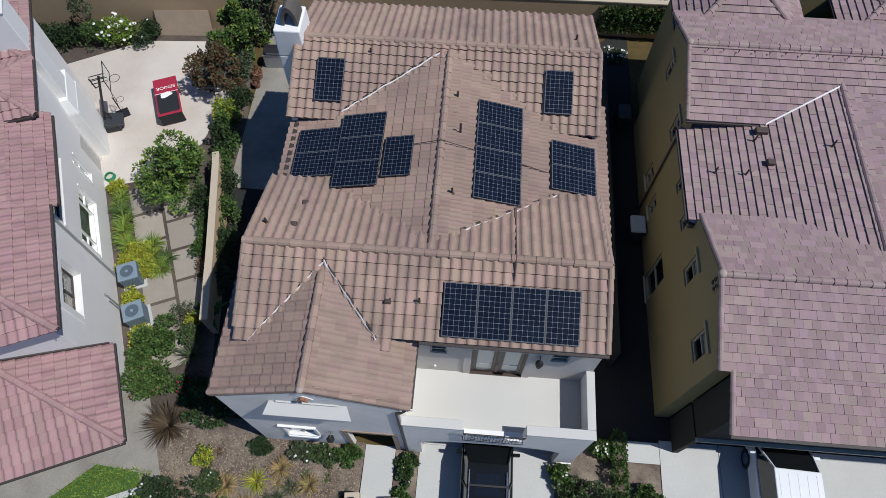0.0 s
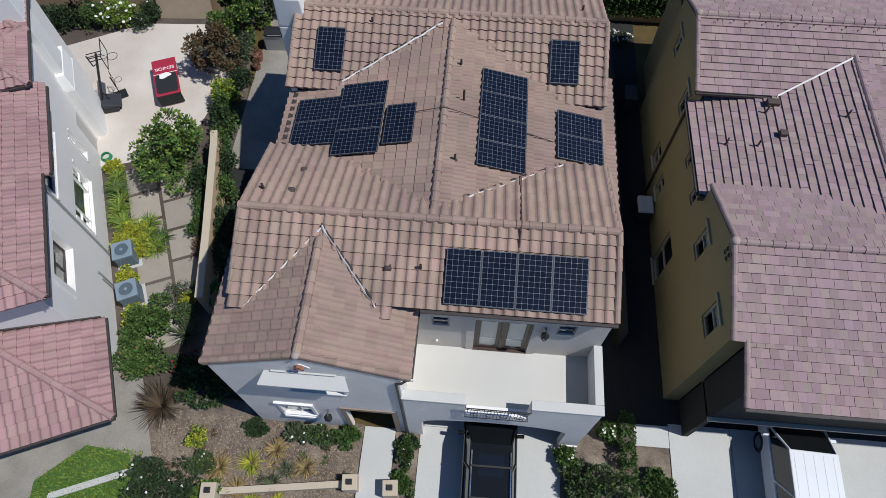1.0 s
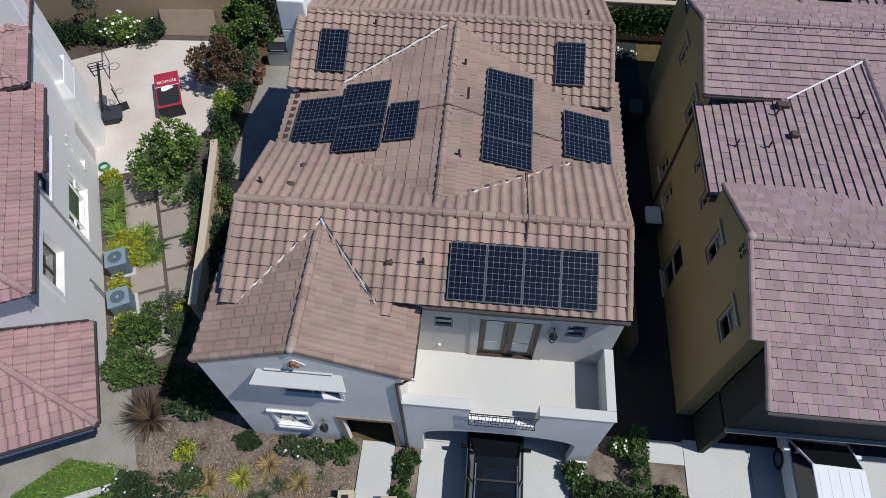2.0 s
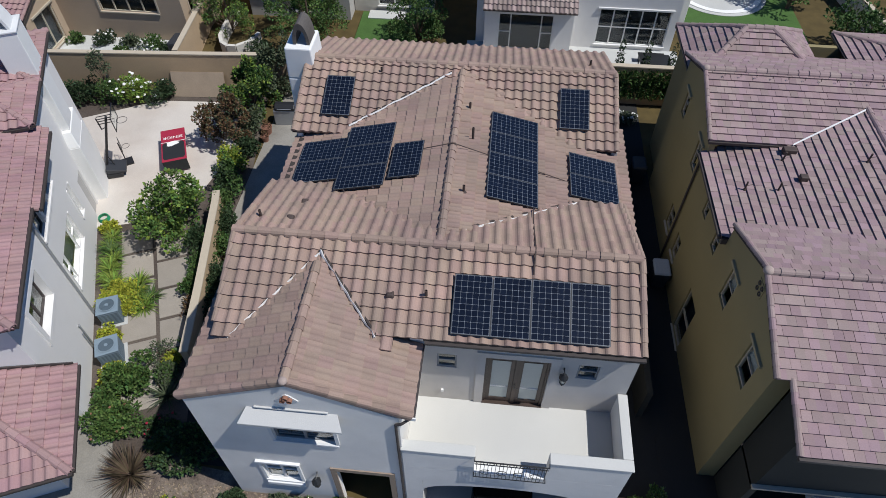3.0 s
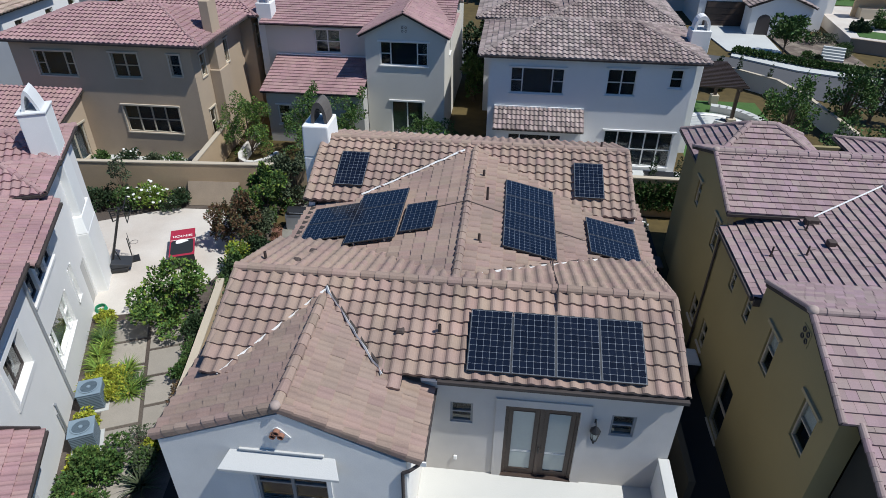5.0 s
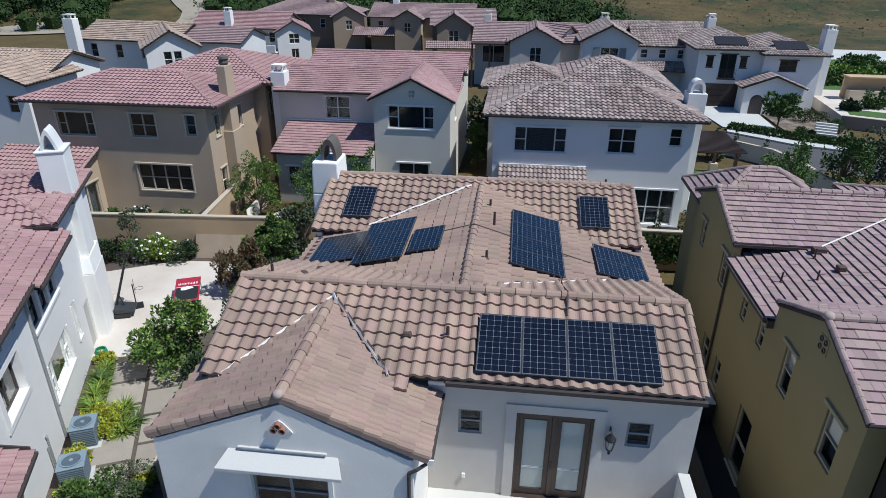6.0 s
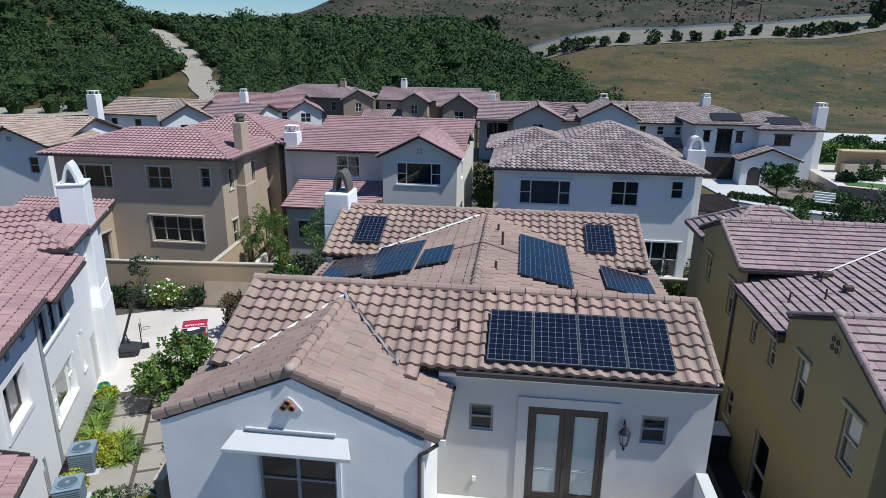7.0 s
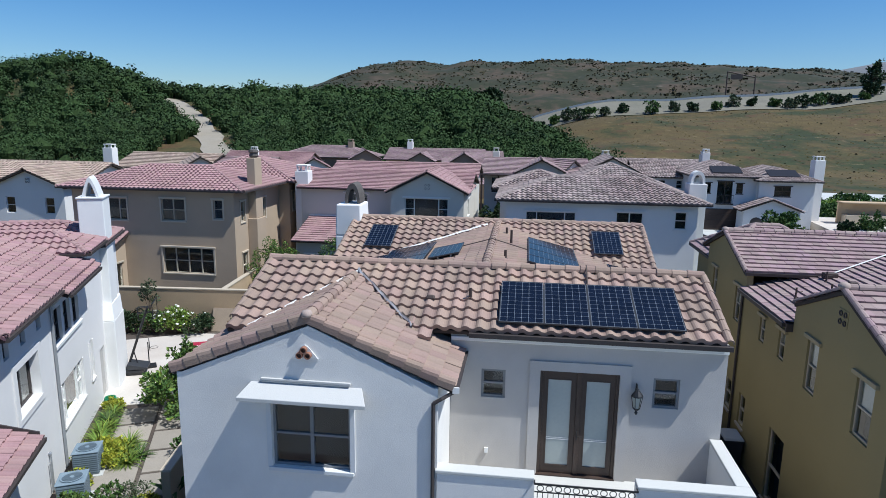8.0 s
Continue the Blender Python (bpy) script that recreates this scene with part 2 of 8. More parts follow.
def tiled_slope(name, outline, material, parent, width=0.31, step=0.36, profile=S_PROFILE, height=0.07, thick=0.07, stagger=False, jitter=0.006, pieces=None, lift=0.0, seed=1):
    """Tiles over one convex roof plane. outline: corners, the first two along the eave. The tiles are cut at its edges.
    pieces: (shared mesh, material): whole tiles as objects of their own."""
    rnd = random.Random(seed)
    pts = [Vector(p) for p in outline]
    far = max(pts[2:], key=lambda p: (p - pts[0]).length)
    m = slope_frame(pts[0], pts[1], far)
    inv = m.inverted()
    flat = [inv @ p for p in pts]
    u0, u1 = min(p.x for p in flat), max(p.x for p in flat)
    v1 = max(p.y for p in flat)
    tv, tf = tile_shape(width, step, profile, height, thick)
    deck = Solid()
    deck.prism([p + (m.to_3x3() @ Vector((0, 0, lift - 0.03))) for p in pts], m.to_3x3() @ Vector((0, 0, -0.09)))
    part("roof_deck", deck, UNDERLAY, parent)
    lapped = 1.0 if stagger else 1.03
    cols, rows = math.ceil((u1 - u0) / width - 1e-6) + (1 if stagger else 0), math.ceil(v1 / step - 1e-6)
    bm = bmesh.new()
    verts, faces = [], []
    for r in range(rows):
        off = -width * 0.5 * (r % 2) if stagger else 0
        for c in range(cols):
            x, y = u0 + c * width + off, r * step
            dz = rnd.uniform(-jitter, jitter)
            if pieces:
                ob = new(pieces[0].name, pieces[0])
                ob.parent = parent
                ob.matrix_basis = m @ pose(x, y, lift + dz, rnd.uniform(-0.5, 0.5), 0, rnd.uniform(-0.4, 0.4))
                continue
            sk = rnd.uniform(-0.006, 0.006) * (1 if stagger else 0.5)
            k = len(verts)
            verts += [(x + p[0] * lapped + sk, y + p[1], p[2] + lift + dz) for p in tv]
            faces += [[k + i for i in f] for f in tf]
    if pieces:
        return
    me = bpy.data.meshes.new(name)
    me.from_pydata(verts, [], faces)
    bm.from_mesh(me)
    n = len(flat)
    for i in range(n):
        a, b = flat[i], flat[(i + 1) % n]
        e = (b - a)
        if i == 0:
            continue
        nrm = Vector((e.y, -e.x, 0)).normalized()
        bmesh.ops.bisect_plane(bm, geom=bm.verts[:] + bm.edges[:] + bm.faces[:], plane_co=a + nrm * 0.012, plane_no=nrm, clear_outer=True)
    bm.transform(m)
    bm.to_mesh(me)
    bm.free()
    me.materials.append(material)
    ob = new(name, me)
    ob.parent = parent
    ob["kind"] = "stuff"
    return ob


def cap_row(name, a, b, material, parent, radius=0.13, step=0.36, seed=3, single=False):
    """A row of overlapping half-round caps along a ridge, hip or rake: joined, or each one an object."""
    a, b = Vector(a), Vector(b)
    rnd = random.Random(seed)
    d = b - a
    count = max(1, round(d.length / step))
    st = d.length / count
    q = d.to_track_quat("Y", "Z").to_matrix().to_4x4()
    s = Solid()
    n = 7
    for i in range(count):
        o = a + d * (i / count)
        r0, r1 = radius * rnd.uniform(0.98, 1.06), radius * 0.86
        ang = [math.pi * (k / (n - 1)) * 1.1 - 0.05 * math.pi for k in range(n)]
        lo = [(r0 * math.cos(t), -0.03, r0 * math.sin(t)) for t in ang]
        hi = [(r1 * math.cos(t), st, r1 * math.sin(t)) for t in ang]
        inn = [((r0 - 0.03) * math.cos(t), -0.03, (r0 - 0.03) * math.sin(t)) for t in ang]
        mm = Matrix.Translation(o) @ q @ pose(0, 0, rnd.uniform(-0.006, 0.006), 0, 0, rnd.uniform(-1.2, 1.2))
        if single:
            one = Solid()
            one.add([mm @ Vector(p) for p in lo + hi + inn], [(k + 1, k, n + k, n + k + 1) for k in range(n - 1)] + [(2 * n + k + 1, 2 * n + k, k, k + 1) for k in range(n - 1)])
            part("ridge_tile", one, TILE_PIECE, parent)
            continue
        s.add([mm @ Vector(p) for p in lo + hi + inn], [(k + 1, k, n + k, n + k + 1) for k in range(n - 1)] + [(2 * n + k + 1, 2 * n + k, k, k + 1) for k in range(n - 1)])
    if single:
        return None
    ob = part(name, s, material, parent)
    ob["kind"] = "stuff"
    return ob


def rake_row(a, b, front, parent, step=0.33, seed=6):
    """Edge tiles up a gable's rake, each an object: a rounded top and a short skirt down the wall, the lower end of each one proud."""
    a, b = Vector(a), Vector(b)
    rnd = random.Random(seed)
    d = b - a
    count = round(d.length / step)
    st = d.length / count
    q = d.to_track_quat("Y", "Z").to_matrix().to_4x4()
    prof = [(0.055, -0.13), (0.06, 0.0), (0.045, 0.06), (0.0, 0.09), (-0.06, 0.085), (-0.12, 0.05), (-0.15, -0.01)]
    n = len(prof)
    for i in range(count):
        lo = [(front * x * 1.0, -0.02, z + 0.022) for x, z in prof]
        hi = [(front * x * 0.86, st, z * 0.9 - 0.012) for x, z in prof]
        inn = [(front * x * 0.7, -0.02, z * 0.7 - 0.01) for x, z in prof]
        mm = Matrix.Translation(a + d * (i / count)) @ q @ pose(0, 0, rnd.uniform(-0.005, 0.005), 0, 0, rnd.uniform(-0.8, 0.8))
        f = [(k + 1, k, n + k, n + k + 1) for k in range(n - 1)] + [(2 * n + k + 1, 2 * n + k, k, k + 1) for k in range(n - 1)]
        part("rake_tile", Solid().add([mm @ Vector(p) for p in lo + hi + inn], f), TILE_PIECE, parent)


def slab(us, zs, solid, y0, y1, m, extra=None):
    """One connected plate over a grid of cells; cells where solid(i, j) is false are open right through."""
    s = Solid()
    seen = {}

    def vert(i, j, k):
        if (i, j, k) not in seen:
            seen[(i, j, k)] = len(s.v)
            s.v.append(tuple(m @ Vector((us[i], (y0, y1)[k], zs[j]))))
        return seen[(i, j, k)]

    ni, nj = len(us) - 1, len(zs) - 1
    full = lambda i, j: 0 <= i < ni and 0 <= j < nj and solid((us[i] + us[i + 1]) / 2, (zs[j] + zs[j + 1]) / 2)
    for i in range(ni):
        for j in range(nj):
            if not full(i, j):
                continue
            s.f.append([vert(i, j, 0), vert(i + 1, j, 0), vert(i + 1, j + 1, 0), vert(i, j + 1, 0)])
            s.f.append([vert(i, j, 1), vert(i, j + 1, 1), vert(i + 1, j + 1, 1), vert(i + 1, j, 1)])
            for di, dj, a, b in ((-1, 0, (i, j), (i, j + 1)), (1, 0, (i + 1, j + 1), (i + 1, j)), (0, -1, (i + 1, j), (i, j)), (0, 1, (i, j + 1), (i + 1, j + 1))):
                if not full(i + di, j + dj):
                    s.f.append([vert(*a, 0), vert(*b, 0), vert(*b, 1), vert(*a, 1)])
    return s


def wall(parent, a, b, z0, z1, material, openings=(), thick=0.2, gable=None, name="wall", label=""):
    """A wall from a to b (plan points; its outer face is to the right of the way from a to b). openings: (u0, u1, z0, z1) go right through.
    gable: (u, z) points of a top edge above z1. Returns the wall's frame: u along, then inward, then up."""
    a, b = Vector((*a, 0)), Vector((*b, 0))
    d = (b - a)
    length = d.length
    u = d.normalized()
    m = Matrix((u, Vector((-u.y, u.x, 0)), Vector((0, 0, 1)))).transposed().to_4x4()
    m.translation = a
    e = 0.004
    us = sorted({e, length - e, *[o[0] for o in openings], *[o[1] for o in openings]})
    zs = sorted({z0, z1, *[o[2] for o in openings], *[o[3] for o in openings]})
    s = slab(us, zs, lambda cu, cz: not any(o[0] < cu < o[1] and o[2] < cz < o[3] for o in openings), 0, thick, m)
    part(name, s, material, parent, label)
    if gable:
        peaks = gable if isinstance(gable[0], (tuple, list)) else [gable]
        g = Solid().prism([m @ Vector(p) for p in [(e, 0, z1)] + [(length - e, 0, z1)] + [(pu, 0, pz) for pu, pz in reversed(peaks)]], m.to_3x3() @ Vector((0, thick, 0)))
        part("gable_wall", g, material, parent)
    return m


def window(parent, m, u0, u1, z0, z1, frame_mat=None, style="sash", depth=0.09, trim=None, blind=0.0, sill=True, cols=2, header=False, bar=None, label=""):
    """A window in an opening of the wall whose frame is m: frame, panes, sill and, where seen, a surround, lintel or blind."""
    frame_mat = frame_mat or FRAME
    w, h = u1 - u0, z1 - z0
    t, b = 0.055, 0.035
    edges = [u0 + w * 0.22, u0 + w * 0.78] if style == "triple" else [u0 + w * i / cols for i in range(1, cols)]
    spans = [u0] + edges + [u1]
    zm = z0 + h * 0.48
    us = sorted({u0, u0 + t, u1 - t, u1, *[e - b for e in edges], *[e + b for e in edges]})
    zs = [z0, z0 + t, z1 - t, z1]
    barred = style in ("sash", "triple")
    if barred:
        zs = [z0, z0 + t, zm, zm + 0.045, z1 - t, z1]

    def solid(cu, cz):
        if cu < u0 + t or cu > u1 - t or cz < z0 + t or cz > z1 - t or any(abs(cu - e) < b for e in edges):
            return True
        return barred and zm < cz < zm + 0.045 and not (style == "triple" and edges[0] < cu < edges[1])

    win = part("window", slab(us, zs, solid, depth - 0.03, depth + 0.05, m), frame_mat, parent, label)
    for i in range(len(spans) - 1):
        g = Solid().box(spans[i] + 0.02, spans[i + 1] - 0.02, depth + 0.006, depth + 0.012, z0 + 0.02, z1 - 0.02, m)
        p = part("pane", g, GLASS, win)
        p.visible_shadow = False
    part("interior", Solid().box(u0 - 0.1, u1 + 0.1, depth + 0.28, depth + 0.30, z0 - 0.1, z1 + 0.1, m), ROOM, win, "dark panel standing for the unlit room")
    if blind:
        part("blind", Solid().box(u0 + 0.03, u1 - 0.03, depth + 0.06, depth + 0.075, z1 - h * blind, z1 - 0.02, m), BLIND, win, "pale window blind")
    if sill:
        part("sill", Solid().box(u0 - 0.08, u1 + 0.08, -0.06, depth - 0.032, z0 - 0.09, z0 - 0.003, m), trim or frame_mat, win, bevel=0.012)
    if header:
        part("lintel", Solid().box(u0 - 0.14, u1 + 0.14, -0.08, depth - 0.035, z1 + 0.003, z1 + 0.11, m), trim or frame_mat, win, bevel=0.012)
    if trim and header != "only":
        for e0, e1 in ((u0 - 0.1, u0 - 0.003), (u1 + 0.003, u1 + 0.1)):
            part("surround", Solid().box(e0, e1, -0.035, 0.06, z0, z1, m), trim, win)
    return win


def gutter(parent, a, b, material=None, size=0.1):
    a, b = Vector(a), Vector(b)
    d = b - a
    q = Matrix((d.normalized(), Vector((0, 0, 1)).cross(d.normalized()), Vector((0, 0, 1)))).transposed().to_4x4()
    q.translation = a
    s = Solid().prism([q @ Vector((0, -size, 0)), q @ Vector((0, -size * 0.9, -size)), q @ Vector((0, 0, -size)), q @ Vector((0, 0, 0))], d)
    part("gutter", s, material or FASCIA, parent)


def gable_roof(parent, x0, x1, yr, zr, y0, z0, y1, z1, material, m=Matrix(), seed=1, caps=True, **kw):
    """A gable roof with its ridge along x; eaves at y0 and y1."""
    P = lambda x, y, z: m @ Vector((x, y, z))
    tiled_slope("roof_tiles", [P(x0, y0, z0), P(x1, y0, z0), P(x1, yr, zr), P(x0, yr, zr)], material, parent, seed=seed, **kw)
    tiled_slope("roof_tiles", [P(x1, y1, z1), P(x0, y1, z1), P(x0, yr, zr), P(x1, yr, zr)], material, parent, seed=seed + 7, **kw)
    if caps:
        cap_row("ridge_capping", P(x0, yr, zr + 0.02), P(x1, yr, zr + 0.02), material, parent)


def hip_roof(parent, x0, x1, y0, y1, ze, slope, material, m=Matrix(), seed=1, **kw):
    """A hipped roof over a rectangle."""
    P = lambda x, y, z: m @ Vector((x, y, z))
    w, d = x1 - x0, y1 - y0
    r = min(w, d) / 2
    zr = ze + r * slope
    if w >= d:
        a, b = (x0 + r, (y0 + y1) / 2, zr), (x1 - r, (y0 + y1) / 2, zr)
        faces = [[(x0, y0, ze), (x1, y0, ze), b, a], [(x1, y1, ze), (x0, y1, ze), a, b], [(x0, y1, ze), (x0, y0, ze), a], [(x1, y0, ze), (x1, y1, ze), b]]
        hips = [((x0, y0, ze), a), ((x0, y1, ze), a), ((x1, y0, ze), b), ((x1, y1, ze), b), (a, b)]
    else:
        a, b = ((x0 + x1) / 2, y0 + r, zr), ((x0 + x1) / 2, y1 - r, zr)
        faces = [[(x0, y0, ze), (x1, y0, ze), a], [(x1, y1, ze), (x0, y1, ze), b], [(x0, y1, ze), (x0, y0, ze), a, b], [(x1, y0, ze), (x1, y1, ze), b, a]]
        hips = [((x0, y0, ze), a), ((x1, y0, ze), a), ((x0, y1, ze), b), ((x1, y1, ze), b), (a, b)]
    for i, f in enumerate(faces):
        tiled_slope("roof_tiles", [P(*c) for c in f], material, parent, seed=seed + i, **kw)
    for i, (p, q) in enumerate(hips):
        if (Vector(p) - Vector(q)).length > 0.2:
            cap_row("hip_capping", P(*p), P(*q), material, parent, seed=seed + i)
    for p, q in (((x0, y0), (x1, y0)), ((x1, y0), (x1, y1)), ((x1, y1), (x0, y1)), ((x0, y1), (x0, y0))):
        gutter(parent, P(*p, ze + 0.0), P(*q, ze + 0.0))

def box_house(h, x0, x1, y0, y1, z0, z1, wmat, front=(), left=(), right=(), frame_mat=None, header=True, trim=None, blind=0.0):
    """Four walls with their windows: front faces -y. Windows: (u0, u1, z0, z1[, style])."""
    fmat = frame_mat or FRAME
    cut = lambda ws: [tuple(o[:4]) for o in ws]
    for a, b, ws in (((x0, y0), (x1, y0), front), ((x1, y0), (x1, y1), right), ((x1, y1), (x0, y1), ()), ((x0, y1), (x0, y0), left)):
        m = wall(h, a, b, z0, z1, wmat, cut(ws))
        for o in ws:
            kind = o[4] if len(o) > 4 else "sash"
            cols = 1 if (o[1] - o[0]) < 0.95 else (max(2, round((o[1] - o[0]) / 0.85)) if kind == "wide" else 2)
            window(h, m, *o[:4], frame_mat=fmat, style="plain" if kind == "plain" else ("sash" if kind == "wide" else kind), cols=cols, header=header, trim=trim, blind=blind if kind != "plain" else 0)


# ---- ground and hills ----


def smooth(a, b, x):
    t = min(1.0, max(0.0, (x - a) / (b - a)))
    return t * t * (3 - 2 * t)


def wood_line(y):
    """The right-hand edge of the wooded slope."""
    return 16 - 0.16 * (y - 140)


LOT_RISE = 0.45


def ground_height(x, y):
    """Flat among the houses, the lots behind a little higher; a wooded slope behind, a dry grass slope to the right of it, bare hills far off."""
    if y < 95:
        return LOT_RISE * min(1, max(0, (y - 24) / 6)) * min(1, max(0, (48 - y) / 6)) * min(1, max(0, (12 - x) / 6))
    rise = smooth(95, 255, y)
    wood = 20 * rise * (1 - smooth(wood_line(y) - 30, wood_line(y) + 25, x))
    grass = (18 + 12 * smooth(40, 220, x)) * smooth(118, 300, y) * max(smooth(-40, 40, x), smooth(330, 420, y))
    h = max(wood, grass)
    h += (14 * math.exp(-((x + 158) / 24) ** 2) + 8 * smooth(-165, -200, x)) * smooth(105, 195, y) * (1 - smooth(203, 245, y))
    far = smooth(340, 640, y) * smooth(-275, -110, x) * (1 - smooth(255, 345, x))
    h += far * (52 - 20 * smooth(40, 262, x) - 5 * math.exp(-((x + 80) / 14) ** 2))
    h += 165 * smooth(900, 1700, y) * smooth(480, 1000, x)
    h += 1.6 * noise.noise(Vector((x / 32, y / 32, 0))) * smooth(110, 170, y)
    h += 3.0 * noise.noise(Vector((x / 75, y / 75, 3))) * smooth(340, 520, y)
    h += 2.4 * noise.noise(Vector((x / 22, y / 22, 5))) * smooth(360, 520, y)
    return h


def axis(lo, hi, near, step, grow):
    out = [-near]
    while out[-1] < near:
        out.append(out[-1] + step)
    s = step
    while out[-1] < hi:
        s *= grow
        out.append(out[-1] + s)
    s = step
    while out[0] > lo:
        s *= grow
        out.insert(0, out[0] - s)
    return out


xs, ys = axis(-2500, 2500, 300, 6, 1.12), [y + 350 for y in axis(-900, 3500, 350, 6, 1.12)]
gs = Solid()
for y in ys:
    gs.v += [(x, y, ground_height(x, y) - 0.03) for x in xs]
nx = len(xs)
gs.f = [(j * nx + i, j * nx + i + 1, (j + 1) * nx + i + 1, (j + 1) * nx + i) for j in range(len(ys) - 1) for i in range(nx - 1)]


def hill_mat(name, layers, bump=0.6):
    """Dry open ground: bands of cover (colour, patch size in metres, share) mixed over a first colour, with grain."""
    m = mat(name, layers[0][0], 0.95, 0.35, 0.25, 1.6, bump)
    n, l = m.node_tree.nodes, m.node_tree.links
    pos = n.new("ShaderNodeNewGeometry").outputs["Position"]
    value = [k for k in n if k.bl_idname == "ShaderNodeHueSaturation"][0]
    last = None
    for i, (color, size, share, y0, y1) in enumerate(layers[1:]):
        tex = n.new("ShaderNodeTexNoise")
        tex.inputs["Scale"].default_value, tex.inputs["Detail"].default_value, tex.inputs["Roughness"].default_value = 1.0 / size, 7, 0.68
        off = n.new("ShaderNodeVectorMath")
        off.inputs[1].default_value = (31.7 * i, 11.3 * i, 5.1 * i)
        l.new(pos, off.inputs[0])
        l.new(off.outputs[0], tex.inputs["Vector"])
        r = n.new("ShaderNodeMapRange")
        r.inputs["From Min"].default_value, r.inputs["From Max"].default_value = 0.62 - share, 0.74 - share
        l.new(tex.outputs[0], r.inputs["Value"])
        fac = r.outputs[0]
        sep = n.new("ShaderNodeSeparateXYZ")
        l.new(pos, sep.inputs[0])
        band = n.new("ShaderNodeMapRange")
        band.inputs["From Min"].default_value, band.inputs["From Max"].default_value = y0, y1
        l.new(sep.outputs["Y"], band.inputs["Value"])
        mul = n.new("ShaderNodeMath")
        mul.operation = "MULTIPLY"
        l.new(fac, mul.inputs[0])
        l.new(band.outputs[0], mul.inputs[1])
        mix = n.new("ShaderNodeMix")
        mix.data_type = "RGBA"
        l.new(mul.outputs[0], mix.inputs["Factor"])
        mix.inputs["A"].default_value, mix.inputs["B"].default_value = (*layers[0][0], 1), (*color, 1)
        if last:
            l.new(last, mix.inputs["A"])
        last = mix.outputs["Result"]
    l.new(last, value.inputs["Color"])
    return m


# ochre grass; then olive growth, rusty dry brush and bare pale earth on it; chaparral on the far hills; last, haze
# painted grey-blue on the farthest mountain
DRYGROUND = hill_mat("dry_ground", [((0.086, 0.061, 0.020),), ((0.027, 0.035, 0.009), 26, 0.16, 100, 120), ((0.080, 0.042, 0.017), 8, 0.08, 100, 120), ((0.16, 0.12, 0.06), 5, 0.02, 100, 120), ((0.066, 0.048, 0.030), 400, 0.9, 318, 335), ((0.026, 0.029, 0.013), 30, 0.22, 318, 335), ((0.15, 0.12, 0.09), 12, 0.0, 318, 335), ((0.17, 0.175, 0.18), 900, 0.9, 1000, 1200)])
ground = structure("ground", gs, DRYGROUND, "dry earth and brown grass hills behind the houses", "ground")
for p in ground.data.polygons:
    p.use_smooth = True

# ---- main house ----
house = thing("house", "two-storey white stucco house with brown S-tile roof and solar panels", "house")
FR_Y, FR_Z, FE_Y, FE_Z = 8.0, 7.77, 5.62, 6.9
RX0, RX1 = -6.5, 4.42
SL = (FR_Z - FE_Z) / (FR_Y - FE_Y)
REAR_E = 11.0
REAR_Z = FR_Z - SL * (REAR_E - FR_Y)
BR_Y, BR_Z, BE_Y, BN_Y, BE_Z = 16.5, 7.68, 13.6, 19.3, 6.66
MRX, MRZ, MK = -0.92, 7.62, 0.24
MW, ME = -6.45, 4.75
MWZ, MEZ = MRZ - MK * (MRX - MW), MRZ - MK * (ME - MRX)
GX, GZ, GE_Z, GX0, GX1, GY = -4.05, 7.6, 6.38, -6.93, -1.17, 3.70
WY, GWY, PY = 5.78, 3.68, 3.63
roof = part("roof", Solid().box(-6.3, 4.2, 8.0, 18.8, 6.2, 6.4), UNDERLAY, house, "brown S-tile roof")
tiled_slope("roof_tiles", [(RX1, REAR_E, REAR_Z), (RX0, REAR_E, REAR_Z), (RX0, FR_Y, FR_Z), (RX1, FR_Y, FR_Z)], TILE, roof, seed=2)
gable_roof(roof, RX0 - 0.05, RX1, BR_Y, BR_Z, BE_Y, BE_Z, BN_Y, BE_Z, TILE, seed=4)
tiled_slope("roof_tiles", [(MW, 15.2, MWZ), (MW, 9.2, MWZ), (MRX, 8.2, MRZ), (MRX, 16.2, MRZ)], TILE, roof, seed=5, height=0.055, thick=0.035)
tiled_slope("roof_tiles", [(ME, 9.2, MEZ), (ME, 15.2, MEZ), (MRX, 16.2, MRZ), (MRX, 8.2, MRZ)], TILE, roof, seed=6)
tiled_slope("roof_tiles", [(GX0, 7.6, GE_Z), (GX0, GY, GE_Z), (GX, GY, GZ), (GX, 7.6, GZ)], TILE, roof, seed=8, height=0.06, thick=0.034)
tiled_slope("roof_tiles", [(GX1, GY, GE_Z), (GX1, 7.6, GE_Z), (GX, 7.6, GZ), (GX, GY, GZ)], TILE, roof, seed=9, height=0.05, thick=0.04)
cap_row("ridge_capping", (MRX, 8.3, MRZ + 0.03), (MRX, 16.2, MRZ + 0.03), TILE, roof)
# rakes of the gable ends
for x in (RX0 + 0.02, RX1 - 0.02):
    cap_row("rake_capping", (x, FE_Y, FE_Z + 0.03), (x, FR_Y, FR_Z + 0.03), TILE, roof, radius=0.10)
    cap_row("rake_capping", (x, REAR_E, REAR_Z + 0.03), (x, FR_Y, FR_Z + 0.03), TILE, roof, radius=0.10)
    cap_row("rake_capping", (x, BE_Y, BE_Z + 0.03), (x, BR_Y, BR_Z + 0.03), TILE, roof, radius=0.10)


